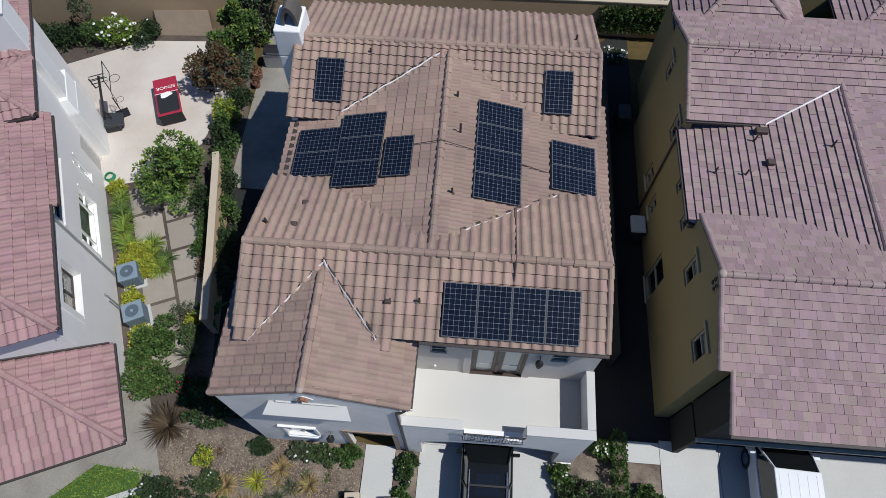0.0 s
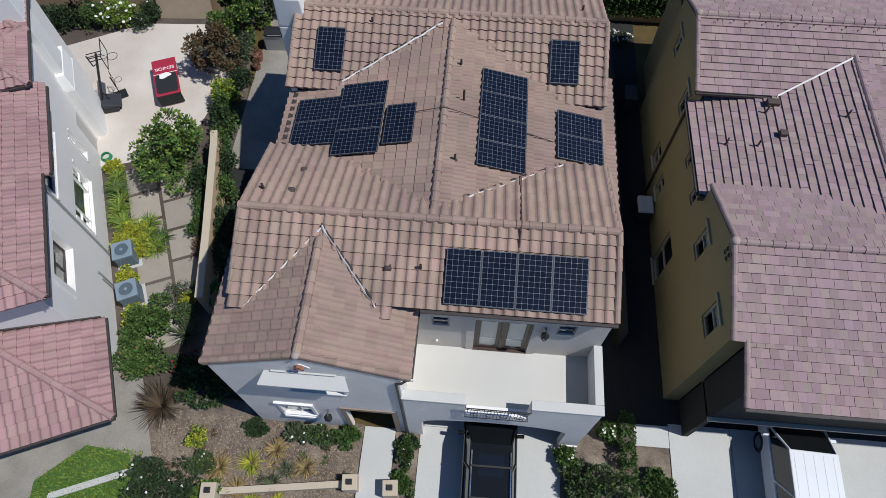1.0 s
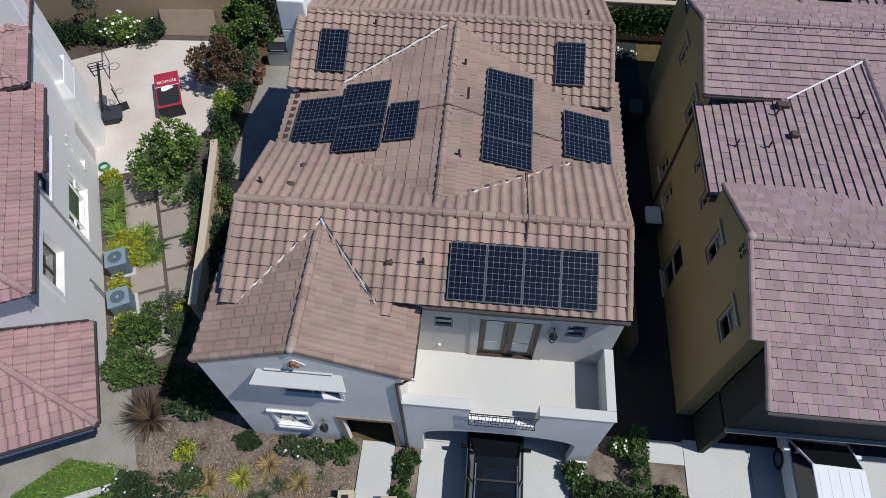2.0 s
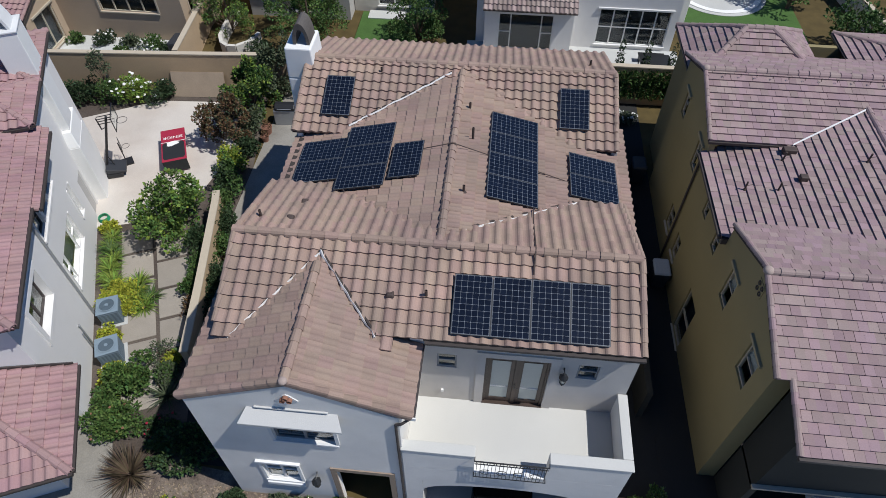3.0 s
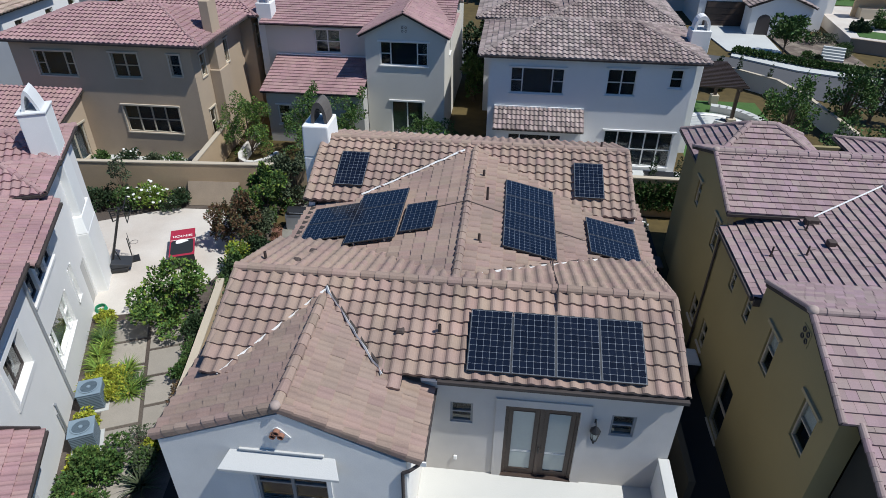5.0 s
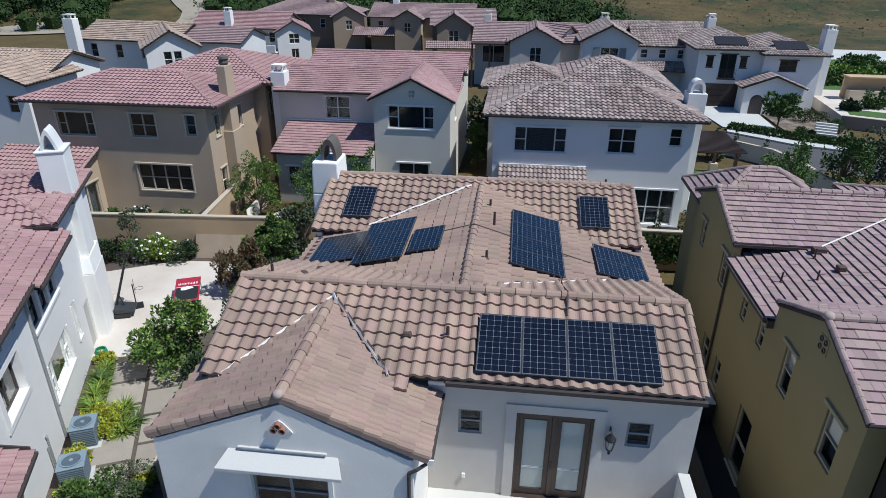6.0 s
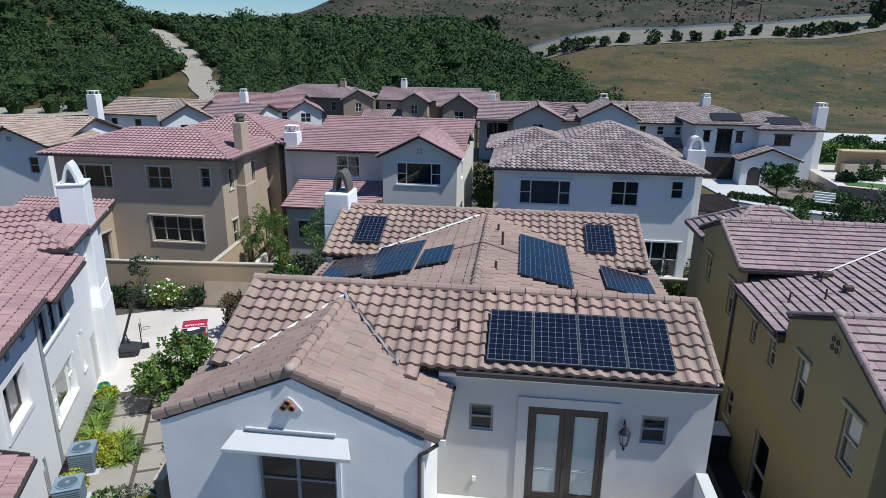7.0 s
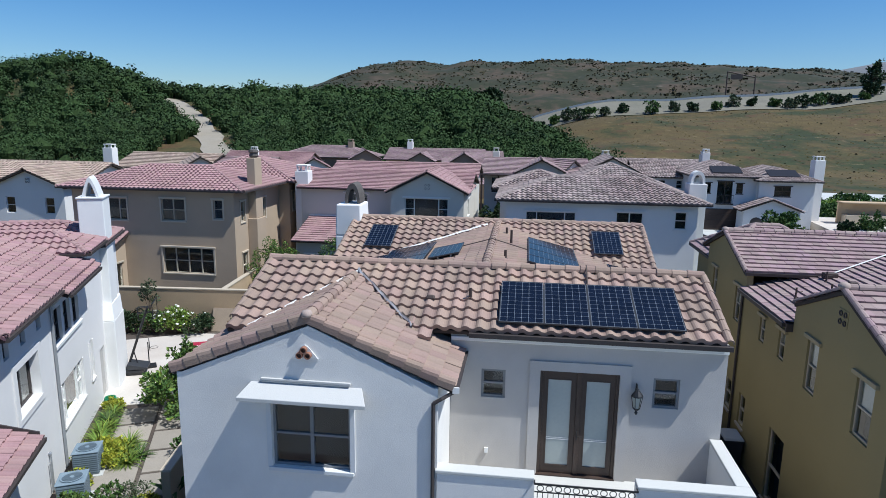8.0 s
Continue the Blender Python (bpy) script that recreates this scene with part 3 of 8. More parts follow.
def flashing(a, b, width=0.045):
    """A pale metal strip laid in a valley, a little crumpled."""
    a, b = Vector(a), Vector(b)
    rnd = random.Random(int(a.x * 100))
    n = 14
    d = (b - a).normalized()
    side = d.cross(Vector((0, 0, 1))).normalized()
    s = Solid()
    for k in range(n + 1):
        p = a.lerp(b, k / n) + side * rnd.uniform(-0.025, 0.025)
        w = width * rnd.uniform(0.35, 0.8)
        s.v += [tuple(p - side * w + Vector((0, 0, 0.02))), tuple(p + Vector((0, 0, 0.06 + rnd.uniform(0, 0.02)))), tuple(p + side * w + Vector((0, 0, 0.02)))]
    for k in range(n):
        s.f += [(3 * k, 3 * k + 1, 3 * k + 4, 3 * k + 3), (3 * k + 1, 3 * k + 2, 3 * k + 5, 3 * k + 4)]
    part("valley_flashing", s, FLASH, roof, "pale valley flashing")
    # Dark strip that puts the valley's shadow line into colour.
    gap = Solid()
    up = Vector((0, 1, 0)) * 0.075
    for k in range(n + 1):
        p = a.lerp(b, k / n) + up * rnd.uniform(0.8, 1.2)
        gap.v += [tuple(p - up * 0.55 + Vector((0, 0, 0.03))), tuple(p + up * 0.5 + Vector((0, 0, 0.045)))]
    gap.f = [(2 * k, 2 * k + 2, 2 * k + 3, 2 * k + 1) for k in range(n)]
    part("valley_gap", gap, UNDERLAY, roof, "dark strip for the shadow line beside the flashing")


gv_top = FR_Y - (FR_Z - GZ) / SL
GK = (GZ - GE_Z) / (GX - GX0)
for sx in (-1, 1):
    drop = 0.75 if sx > 0 else 0.85
    up = 0.10 if sx > 0 else 0.035
    flashing((GX, gv_top, GZ + up), (GX + sx * drop / GK, gv_top - drop / SL, GZ - drop + up))
rv = lambda x, k: (x, FR_Y + (FR_Z - (MRZ - MK * abs(x - MRX))) / SL, MRZ - MK * abs(x - MRX) + k)
flashing(rv(-0.3, 0.04), rv(3.0, 0.04))
bv = lambda x, k: (x, BR_Y - (BR_Z - (MRZ - MK * abs(x - MRX))) / ((BR_Z - BE_Z) / (BR_Y - BE_Y)), MRZ - MK * abs(x - MRX) + k)
flashing(bv(-1.3, 0.08), bv(-4.6, 0.08))

# walls
XE, XG, FLOOR = 4.46, -1.47, 3.5
gm = wall(house, (-6.82, GWY), (XG, GWY), 0, 6.3, STUCCO_FRONT, [(1.98, 3.6, 4.44, 5.86), (1.18, 2.2, 1.5, 2.75), (3.35, 4.9, 0, 2.6)], gable=(2.8, 7.46))
window(house, gm, 1.98, 3.6, 4.44, 5.86, frame_mat=FRAME_GREY, style="sash", depth=0.1, trim=STUCCO_COOL, label="double sash window under an awning")
window(house, gm, 1.18, 2.2, 1.5, 2.75, trim=TRIM, header=True)
part("sill_block", Solid().box(-5.7, -4.55, GWY - 0.1, GWY - 0.002, 1.2, 1.40), TRIM, house, "moulded white apron under a window", bevel=0.03)
part("door_surround", slab([-3.62, -3.46, -1.92, -1.76], [0.0, 2.6, 2.78], lambda u, z: not (-3.46 < u < -1.92 and z < 2.6), GWY - 0.04, GWY - 0.002, Matrix()), STUCCO_BROWN, house)
wall(house, (-6.82, 10.9), (-6.82, GWY), 0, 6.34, STUCCO_COOL)
wall(house, (XG, GWY), (XG, WY), 0, 6.34, STUCCO_FRONT)
fm = wall(house, (XG, WY), (XE, WY), 3.2, 6.82, STUCCO_WARM_DIM, [(0.70, 1.24, 5.3, 5.97), (2.01, 3.73, 3.5, 6.03), (4.44, 5.0, 5.3, 5.99)])
window(house, fm, 0.70, 1.24, 5.3, 5.97, cols=1, sill=False, depth=0.06, frame_mat=FRAME_GREY)
window(house, fm, 4.44, 5.0, 5.3, 5.99, cols=1, sill=False, depth=0.06, frame_mat=FRAME_GREY)
# Unseen side walls, darkened to cut the light they bounce into the alley.
wall(house, (XE, WY), (XE, 10.6), 0, 6.56, STUCCO_WARM_DIM)
wall(house, (XE, 10.6), (XE, 13.65), 0, 6.3, STUCCO_WARM_DIM)
wall(house, (XE, 13.65), (XE, 19.1), 0, 6.56, STUCCO_WARM_DIM)
part("gable_wall", Solid().prism([(XE - 0.2, WY, 6.56), (XE - 0.2, 10.9, 6.56), (XE - 0.2, 8.0, 7.64)], (0.2, 0, 0)), STUCCO_WHITE, house)
wall(house, (XE, 19.1), (-6.4, 19.1), 0, 6.56, STUCCO_WHITE)
wall(house, (-6.4, 19.1), (-6.4, 13.65), 0, 6.56, STUCCO_WHITE)
wall(house, (-6.4, 13.65), (-6.4, 10.9), 0, 6.3, STUCCO_WHITE)
for x in (-6.4, XE - 0.2):
    part("gable_wall", Solid().prism([(x, 13.7, 6.56), (x, 19.1, 6.56), (x, 16.5, 7.54)], (0.2, 0, 0)), STUCCO_WHITE, house)
# garage front, recess and balcony over it
wall(house, (XG, PY), (XE, PY), 0, FLOOR + 0.05, STUCCO_FRONT, [(0.5, 5.29, 0, 2.62)], thick=0.25, name="garage_wall")
arc = [(1.43 - 2.395 * math.cos(math.pi * k / 16), PY + 0.003, 1.78 + 0.78 * math.sin(math.pi * k / 16) ** 0.8) for k in range(17)]
part("arched_header", Solid().prism(arc + [(3.82, PY + 0.003, 2.615), (-0.965, PY + 0.003, 2.615)], (0, 0.24, 0)), STUCCO_FRONT, house)
part("plinth", Solid().box(3.86, XE + 0.03, PY - 0.05, PY - 0.002, 0.03, 0.35), TRIM, house, bevel=0.01)
wall(house, (XE, PY + 0.254), (XE, WY), 0, FLOOR + 0.05, STUCCO_WARM_DIM)
garage = part("garage_room", Solid().box(-1.05, -0.95, 3.95, 9.0, 0, 3.0).box(4.0, 4.08, 3.95, 9.0, 0, 3.0).box(-1.05, 4.08, 9.0, 9.1, 0, 3.0).box(-1.05, 4.08, 3.95, 9.1, 3.0, 3.1), STUCCO_GREY, house, "open garage in deep shade")
part("balcony_floor", Solid().box(XG + 0.004, XE - 0.202, PY + 0.254, WY - 0.003, 3.2, FLOOR), DECK, house, "cream coated balcony floor")
GAP0, GAP1, PTOP = 0.44, 2.36, 4.6
for a, b in ((XG + 0.004, GAP0), (GAP1, XE)):
    para = part("parapet", slab([a, b], [FLOOR + 0.054, PTOP], lambda u, z: True, PY, PY + 0.25, Matrix()), STUCCO_FRONT, house)
    part("coping", Solid().box(a - (0.04 if a < 0 else -0.004), b + (0.04 if b > 3 else -0.004), PY - 0.03, PY + 0.28, PTOP + 0.003, PTOP + 0.075), DECK, para, bevel=0.018)
side = part("parapet", slab([PY + 0.254, WY - 0.004], [FLOOR + 0.054, PTOP], lambda u, z: True, 0, 0.2, Matrix(((0, -1, 0, XE), (1, 0, 0, 0), (0, 0, 1, 0), (0, 0, 0, 1)))), STUCCO_WHITE, house)
part("coping", Solid().box(XE - 0.23, XE + 0.04, PY + 0.283, WY - 0.01, PTOP + 0.003, PTOP + 0.075), DECK, side, bevel=0.018)
part("gap_sill", Solid().box(GAP0 + 0.003, GAP1 - 0.003, PY - 0.02, PY + 0.26, FLOOR + 0.054, FLOOR + 0.09), TRIM, house, bevel=0.012)

# French door
D0, D1, DZ = 0.54, 2.26, 6.02
DM = (D0 + D1) / 2
fd = part("french_door", slab([D0, D0 + 0.07, DM - 0.05, DM + 0.05, D1 - 0.07, D1], [FLOOR + 0.01, FLOOR + 0.05, DZ - 0.07, DZ], lambda u, z: u < D0 + 0.07 or u > D1 - 0.07 or z > DZ - 0.07 or abs(u - DM) < 0.05, WY + 0.03, WY + 0.14, Matrix()), WOODTRIM, house, "brown wooden double door with frosted panes")
for x0 in (D0 + 0.074, DM + 0.054):
    leaf = part("door_leaf", slab([x0, x0 + 0.11, x0 + 0.62, x0 + 0.73], [FLOOR + 0.05, FLOOR + 0.24, DZ - 0.22, DZ - 0.075], lambda u, z, x0=x0: not (x0 + 0.11 < u < x0 + 0.62 and FLOOR + 0.24 < z < DZ - 0.22), WY + 0.05, WY + 0.10, Matrix()), WOODTRIM, fd)
    part("pane", Solid().box(x0 + 0.112, x0 + 0.618, WY + 0.07, WY + 0.082, FLOOR + 0.242, DZ - 0.222), GLASS_MILK, leaf)
    part("glazing_strip", Solid().box(x0 + 0.112, x0 + 0.618, WY + 0.062, WY + 0.069, 4.36, 4.375).box(x0 + 0.112, x0 + 0.618, WY + 0.062, WY + 0.069, 4.40, 4.41), TRIM, leaf)
    part("bead", slab([x0 + 0.095, x0 + 0.112, x0 + 0.618, x0 + 0.635], [FLOOR + 0.225, FLOOR + 0.242, DZ - 0.222, DZ - 0.205], lambda u, z, x0=x0: not (x0 + 0.112 < u < x0 + 0.618 and FLOOR + 0.242 < z < DZ - 0.222), WY + 0.042, WY + 0.049, Matrix()), WOODTRIM, leaf)
part("door_handle", Solid().box(DM - 0.012, DM + 0.012, WY - 0.01, WY + 0.03, 4.42, 4.62).tube((DM, WY - 0.02, 4.5), (DM + 0.11, WY - 0.02, 4.5), 0.009), IRON, fd, bevel=0.004)
part("threshold", Solid().box(D0 - 0.02, D1 + 0.02, WY - 0.05, WY + 0.05, FLOOR + 0.003, FLOOR + 0.035), WOODTRIM, fd)
part("door_surround", slab([D0 - 0.24, D0 - 0.005, D1 + 0.005, D1 + 0.24], [FLOOR + 0.004, DZ + 0.005, DZ + 0.22], lambda u, z: not (D0 - 0.005 < u < D1 + 0.005 and z < DZ + 0.005), WY - 0.04, WY - 0.002, Matrix()), STUCCO_WARM_DIM, house)
part("outlet", Solid().box(-0.66, -0.58, WY - 0.05, WY - 0.002, 3.95, 4.08), TRIM, house, bevel=0.01)

# eaves
part("fascia", Solid().box(-1.1, RX1, FE_Y + 0.02, FE_Y + 0.05, FE_Z - 0.15, FE_Z - 0.035), FASCIA, house)
part("soffit", Solid().box(-1.1, RX1 - 0.02, FE_Y + 0.054, WY - 0.002, FE_Z - 0.14, FE_Z - 0.10), TRIM, house)
gutter(house, (-1.05, FE_Y - 0.03, FE_Z - 0.03), (RX1 + 0.04, FE_Y - 0.03, FE_Z - 0.03))
gutter(house, (GX1 + 0.0, GY + 0.02, GE_Z - 0.01), (GX1 + 0.0, WY, GE_Z - 0.01))
gutter(house, (GX0, 7.5, GE_Z - 0.01), (GX0, GY + 0.05, GE_Z - 0.01))
part("cornice", Solid().box(XG + 0.01, XE, WY - 0.06, WY - 0.002, 6.62, 6.72), TRIM, house, bevel=0.02)
part("gutter_end", Solid().box(GX1 - 0.02, GX1 + 0.11, GY - 0.02, GY + 0.016, GE_Z - 0.12, GE_Z), TRIM, house, "pale gutter end cap")
part("downspout", Solid().tube((GX1 + 0.04, GY + 0.08, 6.28), (-1.40, GWY - 0.05, 6.15), 0.038).tube((-1.40, GWY - 0.05, 6.15), (-1.55, GWY - 0.045, 6.05), 0.038).tube((-1.55, GWY - 0.045, 6.05), (-1.55, GWY - 0.045, 0.1), 0.038), FASCIA, house, "dark metal downspout")

# awning over the bedroom window
PLASTER = mat("pale_plaster", (0.52, 0.51, 0.485), 0.85, 0.05, 0.8, 40, 0.2, tint=(0.52, 0.51, 0.49), tint_amount=0.5)
aws = Solid()
awp = lambda x, k: [(x + k * 0.16, GWY - 0.002, 6.25), (x, 3.30, 6.05), (x, 3.30, 5.97), (x + k * 0.03, 3.36, 5.965), (x + k * 0.16, GWY - 0.002, 6.12)]
aws.add([Vector(p) for p in awp(-5.40, 1) + awp(-2.81, -1)], [(4, 3, 2, 1, 0), (5, 6, 7, 8, 9)] + [(i, (i + 1) % 5, 5 + (i + 1) % 5, 5 + i) for i in range(5)])
aw = part("awning", aws, PLASTER, house, "white moulded awning over the window", bevel=0.01)
part("ledge", Solid().box(-5.02, -3.19, GWY - 0.055, GWY - 0.002, 6.30, 6.35).box(-5.0, -3.21, GWY - 0.035, GWY - 0.002, 6.255, 6.297), PLASTER, aw, bevel=0.012)
# lantern beside the entrance
el = part("wall_lantern", Solid().lathe([(0.02, 0.0), (0.10, 0.06), (0.12, 0.30), (0.15, 0.31), (0.05, 0.42), (0.01, 0.46)], pose(-4.05, 3.46, 1.85), 6), IRON, house, "black iron wall lantern by the entrance")
part("bracket", Solid().tube((-4.05, 3.46, 2.3), (-4.05, GWY - 0.003, 2.35), 0.02), IRON, el)
# three clay pipes in the gable
vent = part("gable_vent", Solid().prism([(-4.38, GWY - 0.03, 6.80), (-3.83, GWY - 0.03, 6.80), (-4.02, GWY - 0.03, 7.03), (-4.1, GWY - 0.03, 7.08), (-4.18, GWY - 0.03, 7.03)], (0, 0.025, 0)), STUCCO_COOL, house)
CLAY = mat("clay_pipe", (0.25, 0.12, 0.078), 0.85, 0.15, 4, 40, 0.2)
for vx, vz in ((-4.19, 6.88), (-4.02, 6.88), (-4.105, 6.99)):
    part("clay_pipe", Solid().lathe([(0.068, 0), (0.068, 0.09), (0.05, 0.09), (0.05, 0.01)], Matrix.Translation((vx, GWY - 0.03, vz)) @ pose(0, 0, 0, 90), 12), CLAY, vent)

# wall lantern
LX, LY, LZ = 2.61, WY - 0.21, 5.28
lan = part("wall_lantern", Solid().lathe([(0.02, -0.06), (0.035, -0.02), (0.02, 0.02), (0.075, 0.07), (0.08, 0.09)], pose(LX, LY, LZ), 8), IRON, house, "black iron wall lantern")
part("lantern_cap", Solid().lathe([(0.13, 0), (0.12, 0.03), (0.05, 0.12), (0.02, 0.17)], pose(LX, LY, LZ + 0.36), 8), IRON, lan)
part("bracket", Solid().tube((LX, LY, LZ + 0.52), (LX, WY - 0.05, LZ + 0.58), 0.014).tube((LX, WY - 0.05, LZ + 0.58), (LX, WY - 0.002, LZ + 0.41), 0.014), IRON, lan)
for i in range(6):
    a = math.pi * i / 3
    part("lantern_bar", Solid().tube((LX + 0.075 * math.cos(a), LY + 0.075 * math.sin(a), LZ + 0.09), (LX + 0.12 * math.cos(a), LY + 0.12 * math.sin(a), LZ + 0.36), 0.008, n=5), IRON, lan)
part("lantern_glass", Solid().lathe([(0.06, 0.0), (0.10, 0.26)], pose(LX, LY, LZ + 0.095), 6), GLASS_MILK, lan)

# iron railing in the parapet gap
RY, RT, RB = PY - 0.12, 4.63, 3.58
rail = part("balcony_railing", Solid().box(GAP0, GAP1, RY - 0.015, RY + 0.015, RT - 0.03, RT), IRON, house, "black wrought-iron railing with rings")
part("rail_bar", Solid().box(GAP0, GAP1, RY - 0.01, RY + 0.01, RT - 0.19, RT - 0.17), IRON, rail)
part("rail_bar", Solid().box(GAP0, GAP1, RY - 0.01, RY + 0.01, RB, RB + 0.02), IRON, rail)


def hoop(x, y, z, r, thick, a0=0.0, a1=2 * math.pi, n=14, flat=False):
    """A bent rod, one connected mesh: a full ring or an arc, upright or lying flat."""
    closed = abs(a1 - a0 - 2 * math.pi) < 1e-6
    s, k = Solid(), 5
    rings = n if closed else n + 1
    for i in range(rings):
        a = a0 + (a1 - a0) * i / n
        for j in range(k):
            b = 2 * math.pi * j / k
            d, e = r + thick * math.cos(b), thick * math.sin(b)
            p, q = d * math.cos(a), d * math.sin(a)
            s.v.append((x + p, y + q, z + e) if flat else (x + p, y + e, z + q))
    for i in range(n):
        for j in range(k):
            m, o = i * k, (i + 1) % rings * k
            s.f.append((m + j, m + (j + 1) % k, o + (j + 1) % k, o + j))
    if not closed:
        s.f += [tuple(range(k)), tuple(range(n * k, n * k + k))[::-1]]
    return s


for i in range(19):
    x = GAP0 + 0.06 + i * 0.1
    part("baluster", Solid().tube((x, RY, RB + 0.02), (x, RY, RT - 0.19), 0.008, n=5), IRON, rail)
for i in range(11):
    part("ring", hoop(GAP0 + 0.11 + i * 0.17, RY, RT - 0.1, 0.062, 0.009), IRON, rail)
for i in range(4):
    x = GAP0 + 0.3 + i * 0.44
    part("scroll", hoop(x, RY - 0.012, RB + 0.42, 0.14, 0.01, 0.25 * math.pi, 1.75 * math.pi, 12), IRON, rail)
for x in (GAP0, GAP1):
    part("bracket", Solid().box(x - 0.012, x + 0.012, RY - 0.01, PY - 0.002, RT - 0.03, RT).box(x - 0.012, x + 0.012, RY - 0.01, PY - 0.002, RB, RB + 0.03), IRON, rail)

# chimney with an arched cap
ch = part("chimney", Solid().box(-7.25, -6.2, 16.1, 17.5, 0, 7.0).prism([(-7.25, 16.1, 7.0), (-6.2, 16.1, 7.0), (-6.25, 16.1, 8.22), (-7.2, 16.1, 8.22)], (0, 1.3, 0)), TRIM, house, "white stucco chimney with arched clay-brown cap", bevel=0.05)
CAPMAT = mat("weathered_cap", (0.10, 0.088, 0.078), 0.8, 0.2, 4, 30, 0.2)
arch = []
for k in range(13):
    a = math.pi * k / 12
    arch.append((-6.62 - 0.30 * math.cos(a), 8.25 + 0.78 * math.sin(a)))
inner = [(-6.62 + (x + 6.62) * 0.62, 8.25 + (z - 8.25) * 0.72) for x, z in arch]
s = Solid()
na = len(arch)
for y in (16.35, 17.15):
    s.v += [(x, y, z) for x, z in arch] + [(x, y, z) for x, z in inner]
for k in range(na - 1):
    s.f += [(k, k + 1, na + k + 1, na + k), (2 * na + k, 3 * na + k, 3 * na + k + 1, 2 * na + k + 1), (k, 2 * na + k, 2 * na + k + 1, k + 1), (na + k, na + k + 1, 3 * na + k + 1, 3 * na + k)]
part("chimney_cap", s, CAPMAT, ch)

# solar panels
PANEL = 0.985, 1.585
CELL = (PANEL[0] - 0.05) / 6, (PANEL[1] - 0.05) / 10


def panel_mesh():
    w, h = PANEL
    frame_ = slab([0, 0.014, w - 0.014, w], [0, 0.014, h - 0.014, h], lambda u, z: not (0.014 < u < w - 0.014 and 0.014 < z < h - 0.014), 0, 0.04, Matrix(((1, 0, 0, 0), (0, 0, 1, 0), (0, 1, 0, 0), (0, 0, 0, 1))))
    back = Solid().box(0.02, w - 0.02, 0.02, h - 0.02, 0.012, 0.033)
    g, c = 0.0028, 0.011
    x1, y1 = CELL[0] - g, CELL[1] - g
    cell = Solid().add([(g + c, g, 0), (x1 - c, g, 0), (x1, g + c, 0), (x1, y1 - c, 0), (x1 - c, y1, 0), (g + c, y1, 0), (g, y1 - c, 0), (g, g + c, 0)], [list(range(8))])
    return frame_.mesh("frame"), back.mesh("backsheet"), cell.mesh("cell")


PM = panel_mesh()


def solar_panel(m, group):
    p = thing("solar_panel", "dark blue solar panel with pale cell grid on brown roof tiles", "solar panel", m, group)
    part("frame", PM[0], PV_FRAME, p)
    part("backsheet", PM[1], PV_BACK, p)
    for i in range(6):
        for j in range(10):
            part("cell", PM[2], PV_CELL, p, at=pose(0.025 + i * CELL[0], 0.025 + j * CELL[1], 0.0345))
    return p


def panel_row(eave_a, eave_b, top, u0, v0, count, landscape=False, lift=0.15, group="roof panels", stack=False):
    m = slope_frame(eave_a, eave_b, top)
    for i in range(count):
        k = m @ pose(u0 + i * (PANEL[0] + 0.009), v0, lift)
        if landscape:
            k = m @ pose(u0, v0 + PANEL[0], lift, 0, 0, -90)
        solar_panel(k, group)
    for v in (v0 + 0.3, v0 + (0.7 if landscape else 1.25)):
        rail_len = PANEL[1] if landscape else count * (PANEL[0] + 0.009)
        t = tagged(part("mounting_rail", Solid().box(0.03, rail_len - 0.04, -0.02, 0.02, 0.085, lift - 0.003), METAL_GREY, at=m @ pose(u0, v, 0)), "grey aluminium rail under solar panels", "rail")


SF = ((RX0, FE_Y, FE_Z), (RX1, FE_Y, FE_Z), (RX1, FR_Y, FR_Z))
panel_row(*SF, -0.42 - RX0, 0.14, 4, group="front array")
EA = ((ME, 9.2, MEZ), (ME, 15.2, MEZ), (MRX, 16.2, MRZ))
panel_row(*EA, 10.22 - 9.2, (ME - 1.72) * 1.028, 4, group="east array")
panel_row(*EA, 11.15 - 9.2, (ME - 4.29) * 1.028, 2, group="east array")
WA = ((MW, 15.2, MWZ), (MW, 9.2, MWZ), (MRX, 8.2, MRZ))
panel_row(*WA, 15.2 - 13.07, (-5.92 - MW) * 1.028, 2, group="west array")
panel_row(*WA, 15.2 - 13.52, (-4.38 - MW) * 1.028, 3, lift=0.19, group="west array")
panel_row(*WA, 15.2 - 12.45, (-2.75 - MW) * 1.028, 1, landscape=True, group="west array")
BA = ((RX0, BE_Y, BE_Z), (RX1, BE_Y, BE_Z), (RX1, BR_Y, BR_Z))
panel_row(*BA, 2.49 - RX0, (14.21 - BE_Y) * 1.066, 1, group="back panels")
panel_row(*BA, -5.61 - RX0, (14.18 - BE_Y) * 1.066, 1, group="back panels")

# vents, pipes and conduit on the roof
PIPE = mat("vent_pipe", (0.07, 0.05, 0.042), 0.7, 0.15)


def roof_pipe(x, y, z, h=0.32):
    s = Solid().lathe([(0.10, -0.02), (0.06, 0.05), (0.04, 0.07), (0.04, h), (0.032, h), (0.032, h - 0.05)], None, 10)
    tagged(part("vent_pipe", s, PIPE, at=pose(x, y, z)), "brown painted vent pipe on the roof tiles", "vent pipe")


def roof_vent(x, y, z, rz=0):
    s = Solid().prism([(-0.12, -0.1, 0), (0.12, -0.1, 0), (0.08, -0.09, 0.11), (-0.08, -0.09, 0.11)], (0, 0.24, 0))
    tagged(part("roof_vent", s, PIPE, at=pose(x, y, z, -18, 0, rz), bevel=0.03), "low brown attic vent between roof tiles", "roof vent")


